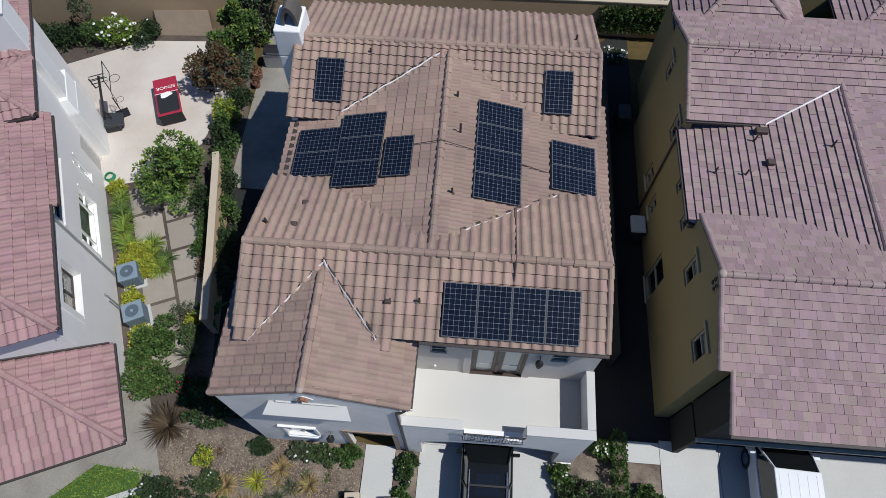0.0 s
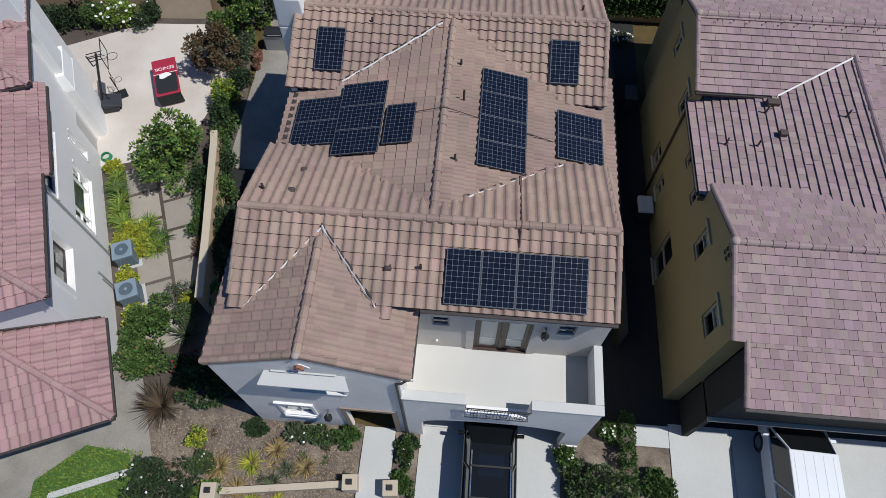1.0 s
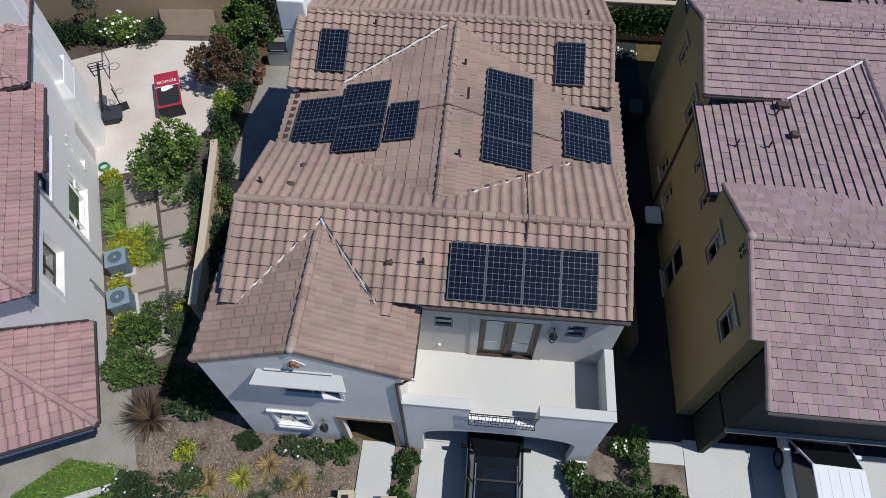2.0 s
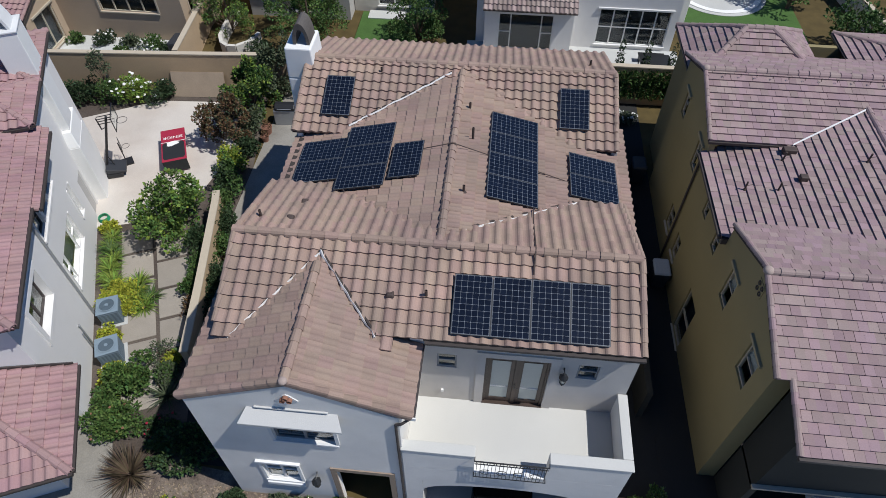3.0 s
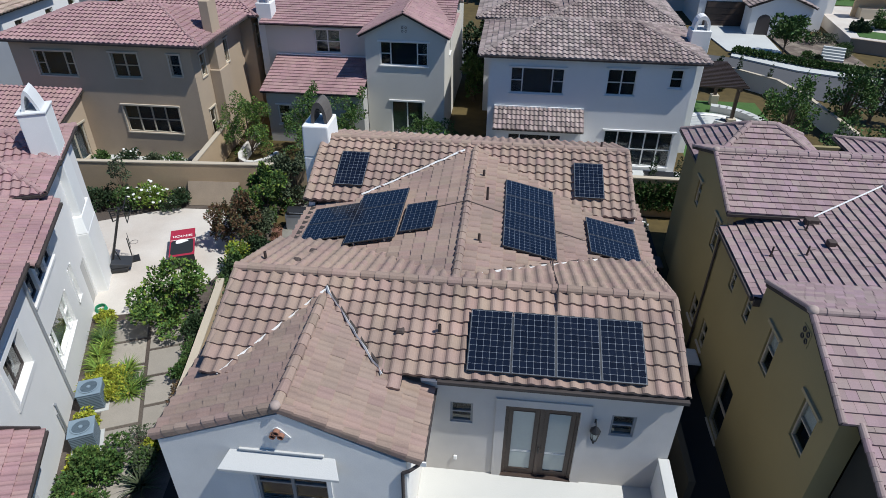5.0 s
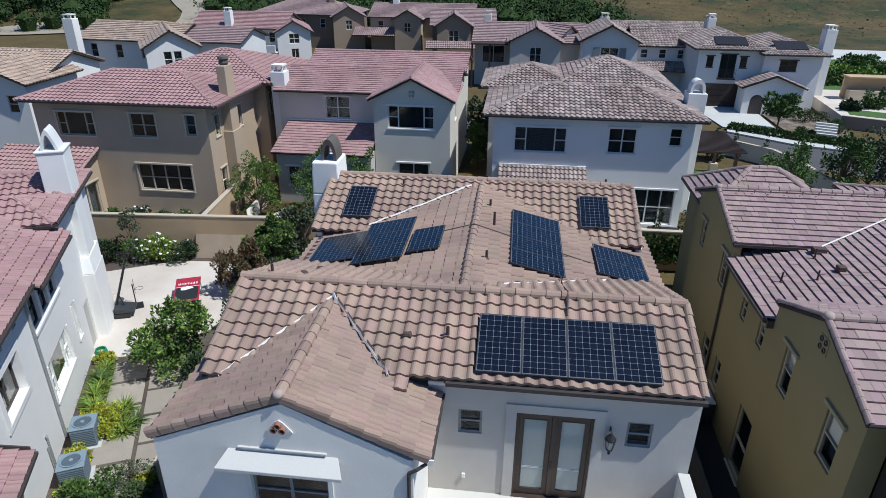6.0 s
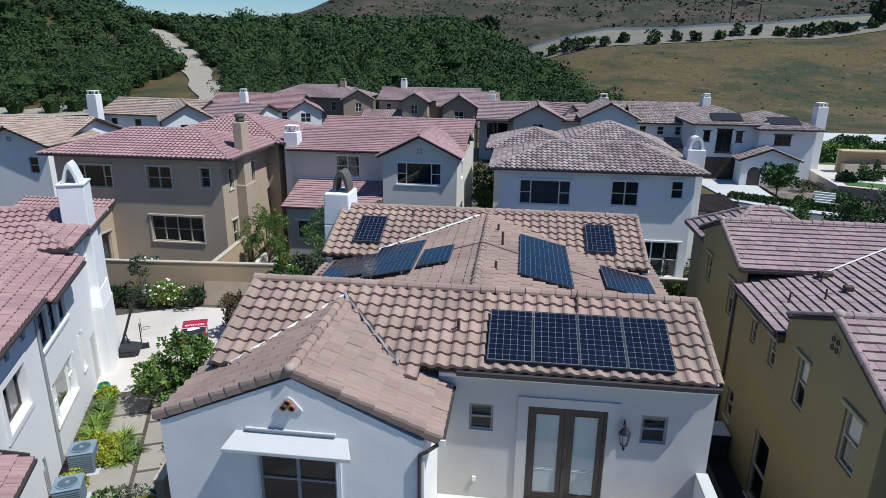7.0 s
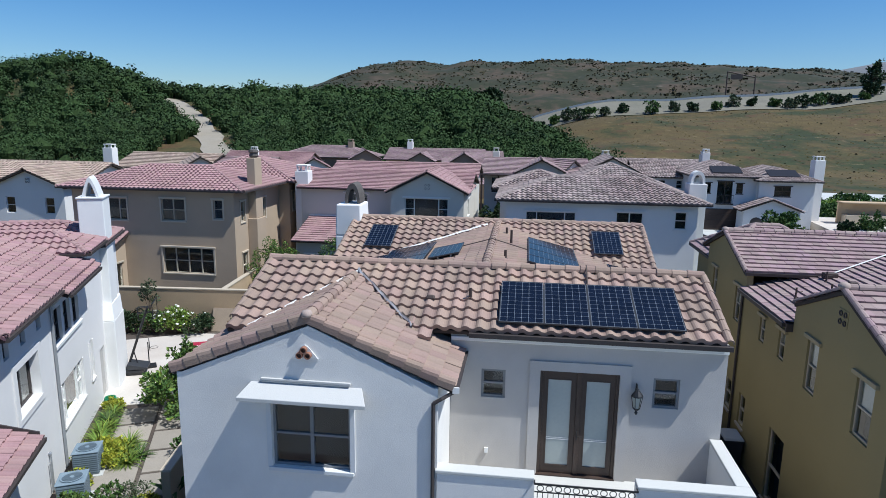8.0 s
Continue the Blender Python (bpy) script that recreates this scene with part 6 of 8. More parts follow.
def tree(label, x, y, h, crown, material, seed, leaves=2600, size=0.16, trunk=0.11, name="tree", z=None, lean=0.0, clear=0.35, second=None, n=12, loose=False, shoots=0):
    """A tapered trunk with limbs, each ending in a clump of leaves; a loose tree has small scattered clumps with gaps, and shoots that stand out of the crown."""
    rnd = random.Random(seed)
    t = thing(name, label, "tree", pose(x, y, ground_height(x, y) if z is None else z))
    tr = Solid()
    top = h * 0.62
    tr.tube((0, 0, -0.05), (lean * 0.3, 0, top * 0.5), trunk, trunk * 0.75, 8).tube((lean * 0.3, 0, top * 0.5), (lean, 0, top), trunk * 0.75, trunk * 0.4, 8)
    bl = []
    for i in range(n):
        a = 2 * math.pi * i / n * 1.618 * 2
        q = rnd.uniform(0.1, 1.0) ** 0.7 if loose else rnd.uniform(0.25, 0.72)
        r = crown * q
        zc = h * (rnd.uniform(clear + 0.06, 0.97 - 0.3 * q) if loose else rnd.uniform(clear + 0.12, 0.86))
        c = Vector((lean + r * math.cos(a), r * math.sin(a), zc))
        b0 = Vector((lean * 0.6, 0, h * rnd.uniform(clear * 0.6, clear)))
        tr.tube(b0, b0.lerp(c, 0.9), trunk * 0.35, trunk * 0.1, 5)
        k = rnd.uniform(0.16, 0.34) if loose else rnd.uniform(0.32, 0.5)
        bl.append((c.x, c.y, c.z, crown * k * rnd.uniform(0.7, 1.3), crown * k * rnd.uniform(0.7, 1.3), h * (rnd.uniform(0.06, 0.14) if loose else rnd.uniform(0.11, 0.17))))
    for i in range(shoots):
        b = rnd.choice(bl)
        a = rnd.uniform(0, 2 * math.pi)
        d = Vector((0.45 * math.cos(a), 0.45 * math.sin(a), rnd.uniform(0.6, 1.0))) * h * rnd.uniform(0.1, 0.24)
        for k in range(4):
            p = Vector(b[:3]) + d * (0.45 + 0.3 * k)
            w = crown * (0.11 - 0.02 * k)
            bl.append((p.x, p.y, p.z, w, w, h * 0.045))
        tr.tube(Vector(b[:3]), Vector(b[:3]) + d * 1.3, trunk * 0.14, trunk * 0.06, 4)
    part("trunk", tr, BARK, t)
    part("crown", leaf_cloud(bl, leaves, size, rnd, 0.35 if loose else 0.5), material, t)["kind"] = "stuff"
    if second:
        part("new_growth", leaf_cloud(bl, leaves // 4, size, rnd, 0.9), second, t)["kind"] = "stuff"
    return t


# ---- yard between the houses ----
structure("patio", Solid().prism([(-21.4, 21.0, 0), (-18.6, 17.1, 0), (-16.9, 14.0, 0), (-14.6, 14.75, 0), (-12.75, 16.9, 0), (-12.1, 20.0, 0), (-12.3, 22.9, 0), (-14.1, 23.4, 0), (-17.3, 23.2, 0)], (0, 0, 0.035)), PATIO, "pale stained concrete backyard patio", "patio")
MULCHBED = mat("dark_mulch", (0.075, 0.058, 0.047), 0.95, 0.4, 1.2, 18, 0.6, tint=(0.15, 0.125, 0.10), tint_amount=0.7)
structure("garden_bed", Solid().prism([(-24, 25, 0), (-21.6, 20.8, 0), (-18.6, 16.9, 0), (-12.9, 5.2, 0), (-12.3, 3.1, 0), (-9.0, 3.1, 0), (-9.0, 5.2, 0), (-11.6, 23.4, 0), (-11.9, 25.2, 0)], (0, 0, 0.012)), MULCHBED, "dark mulch garden bed", "ground")
structure("side_path", Solid().box(-10.9, -6.85, 14.6, 25.0, -0.02, 0.02), WEATHERED, "concrete side path beside the house", "path")
structure("side_yard", Solid().prism([(-6.85, 4.4, 0), (-6.85, 14.58, 0), (-11.0, 14.58, 0), (-10.2, 10.3, 0), (-9.6, 6.4, 0), (-9.1, 4.4, 0)], (0, 0, 0.018)), SHADE_PAVING, "side yard beside the house, house shade put in its colour", "ground")


def wall_run(name, pts, h, thick, material, label, cap=None):
    s = Solid()
    for (x0, y0), (x1, y1) in zip(pts, pts[1:]):
        d = Vector((x1 - x0, y1 - y0, 0))
        n = Vector((-d.y, d.x, 0)).normalized() * thick / 2
        s.prism([Vector((x0, y0, 0)) - n, Vector((x1, y1, 0)) - n, Vector((x1, y1, 0)) + n, Vector((x0, y0, 0)) + n], (0, 0, h))
    ob = structure(name, s, material, label, "wall")
    if cap:
        c = Solid()
        for (x0, y0), (x1, y1) in zip(pts, pts[1:]):
            d = Vector((x1 - x0, y1 - y0, 0))
            n = Vector((-d.y, d.x, 0)).normalized() * (thick / 2 + 0.03)
            c.prism([Vector((x0, y0, h + 0.003)) - n, Vector((x1, y1, h + 0.003)) - n, Vector((x1, y1, h + 0.003)) + n, Vector((x0, y0, h + 0.003)) + n], (0, 0, 0.06))
        part("coping", c, cap, ob, "pale wall coping")
    return ob


CAPSTONE = mat("cap_stone", (0.47, 0.40, 0.30), 0.9, 0.08, 1, 30, 0.2)
wall_run("wall_side", [(-9.75, 7.6), (-10.2, 10.3), (-11.05, 14.8), (-11.2, 15.4)], 1.55, 0.24, BLOCKWALL, "low tan stucco garden wall with pale coping", CAPSTONE)
wall_run("wall_back", [(-24.2, 23.75), (-13.9, 24.5), (-5.0, 25.3), (5.6, 25.55), (22, 25.7)], 2.2, 0.22, BLOCKWALL, "tan stucco garden wall with pale coping", CAPSTONE)
wall_run("wall_alley", [(6.05, 7.5), (6.05, 22.5)], 1.7, 0.2, SHADE_STUCCO, "boundary wall with alley shade put in its stucco colour")
structure("alley_floor", Solid().box(4.45, 7.75, 4.68, 26.0, -0.02, 0.015), SHADE_PAVING, "side-yard paving with alley shade put in its colour", "ground")

# pavers
for col, u0, offs in ((0, 1.02, 0.0), (1, 2.42, 0.75)):
    for r in range(7):
        v0 = 0.0 + r * 1.52 + offs - 0.4
        if v0 > 8.4 or (col == 1 and r in (0,)):
            continue
        tagged(part("paver", Solid().box(u0, u0 + 1.26, v0, v0 + 1.38, 0.0, 0.05), PAVER, at=LM, bevel=0.012), "square brown-grey concrete paver in mulch", "paver", "garden pavers")
# air conditioners
FINS = mat("unit_grille", (0.10, 0.135, 0.165), 0.5, 0.1, 3, 30, 0.0, metal=0.3)
UNIT = mat("unit_case", (0.19, 0.245, 0.29), 0.5, 0.06, 3, 30, 0.0)
ac = thing("air_conditioner", "pale blue-grey outdoor air conditioner beside a white wall", "air conditioner", LM @ pose(0.78, 3.97, 0), "air conditioners")
part("pad", Solid().box(-0.48, 0.48, -0.48, 0.48, 0, 0.07), CONCRETE, ac)
part("case", Solid().box(-0.38, 0.38, -0.38, 0.38, 0.074, 0.82), UNIT, ac, bevel=0.05)
part("top_plate", Solid().box(-0.40, 0.40, -0.40, 0.40, 0.823, 0.86), UNIT, ac, bevel=0.03)
part("fan_shroud", Solid().lathe([(0.30, 0.855), (0.32, 0.89), (0.28, 0.89), (0.26, 0.85)], None, 24), UNIT, ac)
part("fan_well", Solid().lathe([(0.27, 0.858), (0.27, 0.866)], None, 20), FINS, ac)
for i in range(4):
    part("fan_blade", Solid().box(0.04, 0.25, -0.06, 0.06, 0.868, 0.874), FINS, ac, at=pose(0, 0, 0, 0, 0, 90 * i + 20))
part("hub", Solid().lathe([(0.07, 0.868), (0.06, 0.90)], None, 12), UNIT, ac)
for i in range(9):
    part("louvre", Solid().box(-0.36, 0.36, -0.386, -0.376, 0.14 + i * 0.07, 0.165 + i * 0.07), FINS, ac)
    part("louvre", Solid().box(0.376, 0.386, -0.36, 0.36, 0.14 + i * 0.07, 0.165 + i * 0.07), FINS, ac)
copy_thing(ac, LM @ pose(0.79, 2.12, 0, 0, 0, 3))
pipes = thing("refrigerant_pipes", "thin grey pipes and valves on a white wall", "pipe", LM)
part("pipe", Solid().tube((0.06, 2.9, 0.1), (0.06, 2.9, 1.3), 0.025).tube((0.06, 2.75, 0.1), (0.06, 2.75, 1.05), 0.025).tube((0.06, 2.9, 1.3), (0.02, 2.9, 1.35), 0.05), METAL_GREY, pipes)

# covered table
TABLE_RED = mat("red_cloth", (0.33, 0.018, 0.045), 0.75, 0.12, 3, 40, 0.1)
TABLE_BLACK = mat("black_print", (0.018, 0.02, 0.022), 0.7, 0.15)
tb = thing("banner_table", "table with a red and black printed cover", "table", pose(-14.75, 19.05, 0, 0, 0, 23.2))
part("cover", Solid().box(-0.56, 0.56, -1.18, 1.18, 0.70, 0.76), TABLE_RED, tb, "red printed cover", bevel=0.02)
part("front_drop", Solid().box(-0.55, 0.55, -1.19, -1.183, 0.12, 0.74), TABLE_BLACK, tb)
part("black_print", Solid().prism([(-0.44, -1.05, 0.761), (0.44, -1.05, 0.761), (0.5, -0.9, 0.761), (0.5, 0.05, 0.761), (0.42, 0.18, 0.761), (-0.42, 0.18, 0.761), (-0.5, 0.05, 0.761), (-0.5, -0.9, 0.761)], (0, 0, 0.003)), TABLE_BLACK, tb)
part("net_strip", Solid().box(-0.56, 0.56, 0.20, 0.225, 0.764, 0.772), PETAL, tb)
part("white_emblem", Solid().prism([(-0.3 + 0.28 * math.cos(a) * (1 + 0.2 * math.cos(3 * a)), 0.02 + 0.17 * math.sin(a) * (1 + 0.25 * math.sin(2 * a)), 0.765) for a in [2 * math.pi * k / 18 for k in range(18)]], (0, 0, 0.003)), PETAL, tb, at=pose(0.25, 0.05, 0))
for x in (-0.5, 0.5):
    for y in (-1.1, 1.1):
        part("leg", Solid().tube((x, y, 0.035), (x, y, 0.70), 0.02), METAL_GREY, tb)
tx = bpy.data.curves.new("lettering", "FONT")
tx.body, tx.size, tx.align_x, tx.align_y, tx.extrude = "SENIOR", 0.27, "CENTER", "CENTER", 0.001
to = new("lettering", tx)
tx.materials.append(PETAL)
dg = bpy.context.evaluated_depsgraph_get()
dg.update()
tmesh = bpy.data.meshes.new_from_object(to.evaluated_get(dg))
bpy.data.objects.remove(to)
part("lettering", tmesh, PETAL, tb, "white lettering", at=pose(0.0, 0.55, 0.765, 0, 0, 180))

# basketball hoop
bb = thing("basketball_hoop", "black portable basketball hoop on the patio", "basketball hoop", pose(-17.4, 17.6, 0.035, 0, 0, 22.5))
part("base", Solid().prism([(-0.75, -0.42, 0), (0.55, -0.5, 0), (0.62, 0.42, 0), (-0.7, 0.42, 0)], (0, 0, 0.22)), IRON, bb, bevel=0.06)
part("tank_lid", Solid().prism([(-0.1, -0.42, 0.24), (0.75, -0.46, 0.24), (0.75, -0.46, 0.34), (-0.1, -0.42, 0.52)], (0, 0.8, 0)), BIN, bb, "dark sloping lid of the base", bevel=0.02)
part("pole", Solid().tube((-0.15, 0, 0.2), (0.85, 0.08, 3.02), 0.055), IRON, bb)
part("brace", Solid().tube((0.3, 0.0, 0.3), (0.12, 0.02, 1.1), 0.025), IRON, bb)
part("counterweight", Solid().tube((0.42, 0.08, 3.0), (0.45, 0.08, 2.4), 0.03).tube((0.45, 0.08, 2.4), (0.68, 0.08, 2.5), 0.02), IRON, bb)
for z in (2.75, 3.0):
    for y in (-0.02, 0.18):
        part("arm", Solid().tube((0.42, y, z), (1.11, y, z + 0.03), 0.02), IRON, bb)
bd = part("backboard", slab([-0.52, -0.48, 0.64, 0.68], [2.55, 2.59, 3.26, 3.3], lambda u, z: not (-0.48 < u < 0.64 and 2.59 < z < 3.26), 0, 0.03, Matrix(((0, 1, 0, 1.13), (1, 0, 0, 0), (0, 0, 1, 0), (0, 0, 0, 1)))), IRON, bb)
part("board_pane", Solid().box(1.138, 1.148, -0.48, 0.64, 2.59, 3.26), GLASS, bd)
part("rim", hoop(1.40, 0.08, 2.72, 0.23, 0.012, n=20, flat=True), IRON, bb)
toy = thing("small_hoop", "small black toy basketball hoop behind the large one", "basketball hoop", pose(-17.0, 18.35, 0.035, 0, 0, 35))
part("stand", Solid().tube((0, 0, 0), (0, 0, 1.2), 0.025).box(-0.3, 0.3, -0.25, 0.25, 0, 0.08), IRON, toy)
part("board", slab([-0.32, -0.29, 0.29, 0.32], [0.85, 0.88, 1.27, 1.3], lambda u, z: not (abs(u) < 0.29 and 0.88 < z < 1.27), 0, 0.02, Matrix(((0, 1, 0, 0.05), (1, 0, 0, 0), (0, 0, 1, 0), (0, 0, 0, 1)))), IRON, toy)
rim = hoop(0.26, 0, 0.92, 0.17, 0.01, n=16, flat=True)
part("rim", rim, IRON, toy)
tagged(part("basketball", Solid().lathe([(0.12 * math.sin(math.pi * k / 10) + 0.001, -0.12 * math.cos(math.pi * k / 10)) for k in range(11)], None, 14), CLAY, at=pose(-17.62, 17.35, 0.375), smooth=True), "orange-brown ball on the hoop's base", "ball")

# barbecue, pots, hose
bq = thing("barbecue", "dark grill with steel lid on the side patio", "barbecue", pose(-10.1, 22.2, 0.02, 0, 0, 3))
part("cabinet", Solid().box(-0.6, 0.6, -0.3, 0.3, 0, 0.85), METAL_GREY, bq, bevel=0.02)
part("lid", Solid().prism([(-0.5, -0.3, 0.853), (-0.5, 0.3, 0.853), (-0.5, 0.3, 1.0), (-0.5, 0.12, 1.14), (-0.5, -0.12, 1.14), (-0.5, -0.3, 1.0)], (1.0, 0, 0)), IRON, bq, "black grill lid", bevel=0.03)
part("side_shelf", Solid().box(0.604, 0.85, -0.25, 0.25, 0.8, 0.84), METAL_GREY, bq)
part("handle", Solid().tube((-0.35, -0.34, 1.0), (0.35, -0.34, 1.0), 0.015), METAL_GREY, bq)
for x, y, r in ((-10.9, 21.2, 0.26), (-10.85, 20.6, 0.2)):
    pt = thing("plant_pot", "brown clay pot with dry plant on the side path", "plant pot", pose(x, y, 0.02))
    part("pot", Solid().lathe([(r * 0.7, 0), (r, r * 1.5), (r * 1.05, r * 1.55), (r * 0.9, r * 1.55), (r * 0.85, r * 1.4)], None, 16), CLAY, pt)
    part("foliage", leaf_cloud([(0, 0, r * 1.9, r * 0.8, r * 0.8, r * 0.7)], 90, 0.08, random.Random(4)), LEAF_RED, pt)["kind"] = "stuff"
HOSE = mat("green_hose", (0.02, 0.22, 0.10), 0.45, 0.15)
hz = thing("garden_hose", "coiled green garden hose against the white wall", "hose", LM @ pose(0.3, 9.6, 0.02))
for k in range(4):
    part("coil", hoop(0, 0, 0.03 + 0.045 * k, 0.23 - 0.01 * k, 0.024, n=16, flat=True), HOSE, hz)

# plants in the yard
LL = lambda u, v: (LM @ Vector((u, v, 0))).to_2d()
for i, (u, v, m, L, c) in enumerate([(0.62, 0.3, LEAF_BRIGHT, 0.6, 70), (0.6, 5.0, LEAF_YELLOW, 0.5, 80), (0.75, 5.6, LEAF_BRIGHT, 0.75, 110), (0.6, 6.5, LEAF_BRIGHT, 0.75, 110), (0.65, 7.5, LEAF, 0.7, 110), (0.7, 8.3, LEAF_BRIGHT, 0.6, 90), (1.65, 4.7, LEAF_BRIGHT, 0.75, 120), (1.9, 4.1, LEAF_BRIGHT, 0.7, 110), (2.2, 4.5, LEAF, 0.6, 90), (1.4, 5.2, LEAF_YELLOW, 0.5, 70), (1.75, 5.35, LEAF_BRIGHT, 0.7, 110), (0.6, 6.0, LEAF_BRIGHT, 0.65, 90), (0.75, 7.0, LEAF_BRIGHT, 0.65, 90), (0.55, 7.9, LEAF_BRIGHT, 0.55, 80)]):
    p = LL(u, v)
    blades("clump of green strap-leaved lilies in mulch", p.x, p.y, c, L, 0.05, m, 300 + i, 0.85, name="lily_clump", group="lily clumps")
for i, (u, v, r, m) in enumerate([(0.65, 4.75, 0.4, LEAF_YELLOW), (0.7, 3.05, 0.35, LEAF_YELLOW), (1.25, 4.3, 0.42, LEAF_YELLOW), (0.55, 8.9, 0.3, LEAF_YELLOW), (0.8, 1.2, 0.35, LEAF_YELLOW), (1.3, 4.85, 0.42, LEAF_YELLOW), (0.95, 5.2, 0.36, LEAF_YELLOW), (2.9, 1.3, 0.3, LEAF_YELLOW)]):
    p = LL(u, v)
    shrub("rounded yellow-green shrub in mulch", p.x, p.y, r * 1.25, r * 1.25, r * 1.5, m, 320 + i, 900, 0.085, group="golden shrubs")
shrub("rounded dark green shrub beside a white wall", -11.9, 7.1, 0.85, 0.8, 1.15, LEAF, 330, 2000, 0.10, second=LEAF_MID)
shrub("spreading bright green shrub over a garden bed", -11.7, 5.5, 1.25, 0.75, 0.8, LEAF, 331, 2600, 0.09, second=LEAF_MID, flowers=8, fl_mat=CLAY, n=11)
shrub("dark green strap-leaved shrub near the house front", -8.95, 4.7, 1.1, 0.85, 1.2, LEAF_DARK, 332, 2200, 0.10, second=LEAF)
shrub("golden flowering shrub beside a white wall", -12.75, 7.55, 0.4, 0.35, 0.5, LEAF_YELLOW, 347, 500, 0.07)
shrub("small shrub with yellow flowers in mulch", -9.0, 2.8, 0.38, 0.35, 0.5, LEAF_YELLOW, 348, 450, 0.08, second=LEAF)
for i, (x, y, r, h) in enumerate([(-10.25, 11.6, 0.5, 1.5), (-10.45, 13.0, 0.55, 1.8), (-10.7, 14.3, 0.55, 1.7), (-10.0, 9.9, 0.45, 1.2), (-11.7, 13.6, 0.5, 1.2), (-11.2, 11.4, 0.4, 0.9), (-11.3, 19.3, 0.5, 1.6), (-11.6, 21.2, 0.6, 1.9), (-11.45, 16.6, 0.5, 1.9), (-11.55, 17.4, 0.45, 1.7)]):
    shrub("dense dark green shrub along a garden wall", x, y, r, r * 1.4, h, (LEAF_DARK, LEAF, LEAF_DARK, LEAF_OLIVE)[i % 4], 600 + i, 1300, 0.1, group="wall shrubs")
shrub("dark green shrub with red flowers", -10.2, 5.4, 0.5, 0.5, 0.7, LEAF_DARK, 333, 500, 0.08, flowers=10, fl_mat=TABLE_RED)
blades("spiky green flax beside the garden wall", -10.4, 6.6, 70, 0.9, 0.05, LEAF_OLIVE, 334, 1.0, name="flax")
blades("broad-leaved green plant beside the wall", -9.9, 8.1, 16, 1.0, 0.24, LEAF, 335, 0.9, z=0.5, name="banana_plant")
for i, (x, y, r, h, mt) in enumerate([(-12.4, 6.4, 0.5, 0.7, LEAF), (-10.7, 7.3, 0.45, 0.8, LEAF_OLIVE), (-9.7, 5.0, 0.6, 0.7, LEAF)]):
    shrub("leafy green shrub crowding the garden bed", x, y, r, r, h, mt, 720 + i, 1100, 0.09, second=LEAF)
shrub("small airy shrub with thin stems", -11.2, 8.2, 0.6, 0.6, 0.9, LEAF_OLIVE, 336, 420, 0.07)
shrub("reddish shrub along the wall", -10.9, 10.4, 0.35, 0.6, 0.7, LEAF_RED, 337, 500, 0.07)
shrub("green shrub along the wall", -11.3, 12.4, 0.45, 0.7, 0.9, LEAF, 338, 700, 0.08)
tree("leafy green citrus tree with uneven crown", -13.2, 14.5, 2.7, 1.5, LEAF_MID, 340, 3800, 0.13, 0.07, clear=0.1, second=LEAF_BRIGHT, n=30, loose=True, shoots=9)
tree("bronze-leaved small tree by the wall", -12.35, 20.3, 2.9, 1.1, LEAF_RED, 341, 5200, 0.1, 0.05, clear=0.1, second=LEAF_OLIVE, n=28, loose=True, shoots=10)
tree("tall green hedge tree by the wall", -12.0, 22.6, 3.7, 1.2, LEAF, 342, 4600, 0.12, 0.08, clear=0.05, second=LEAF_BRIGHT, n=26, loose=True, shoots=8)
tree("tall green hedge tree behind the patio", -11.0, 24.3, 3.5, 1.15, LEAF_OLIVE, 343, 4600, 0.12, 0.08, clear=0.05, n=26, loose=True, shoots=8)
shrub("bright yellow-green shrub by the wall", -11.75, 18.1, 0.6, 0.75, 1.7, LEAF_BRIGHT, 344, 1400, 0.1, second=LEAF_YELLOW)
shrub("green climber over the wall", -11.1, 15.6, 0.5, 1.4, 2.0, LEAF, 345, 1900, 0.09)
shrub("green climber over the wall", -9.9, 11.0, 0.5, 1.2, 1.9, LEAF_DARK, 346, 1600, 0.09)
for i, (x, y, rx, h, m, f) in enumerate([(-22.2, 22.6, 0.9, 1.5, LEAF_DARK, 0), (-21.0, 22.8, 0.9, 1.6, LEAF_DARK, 0), (-19.6, 23.0, 0.95, 1.6, LEAF, 16), (-18.3, 23.1, 1.05, 1.7, LEAF_BRIGHT, 30), (-17.1, 23.3, 0.9, 1.3, LEAF_DARK, 4)]):
    shrub("green shrub with white flowers against a tan wall" if f else "dark green shrub against a tan wall", x, y, rx, 0.75, h, m, 350 + i, 1500, 0.1, flowers=f, fl_size=0.09)
blades("spiky dark flax against a tan wall", -22.9, 22.3, 80, 1.3, 0.06, LEAF_OLIVE, 356, 1.1, name="flax")
tree("thin young tree against the tan wall", -19.9, 23.2, 3.0, 0.5, LEAF_OLIVE, 357, 500, 0.1, 0.03, clear=0.4, n=6)
WOODDOOR = mat("weathered_boards", (0.30, 0.235, 0.17), 0.85, 0.15, 2, 30, 0.2)
tagged(part("board_panel", Solid().box(-1.4, 1.4, -0.03, 0.03, 0, 1.3), WOODDOOR, at=pose(-15.3, 23.75, 0.02, -24, 0, 4)), "grey weathered board leaning on a tan wall", "board")

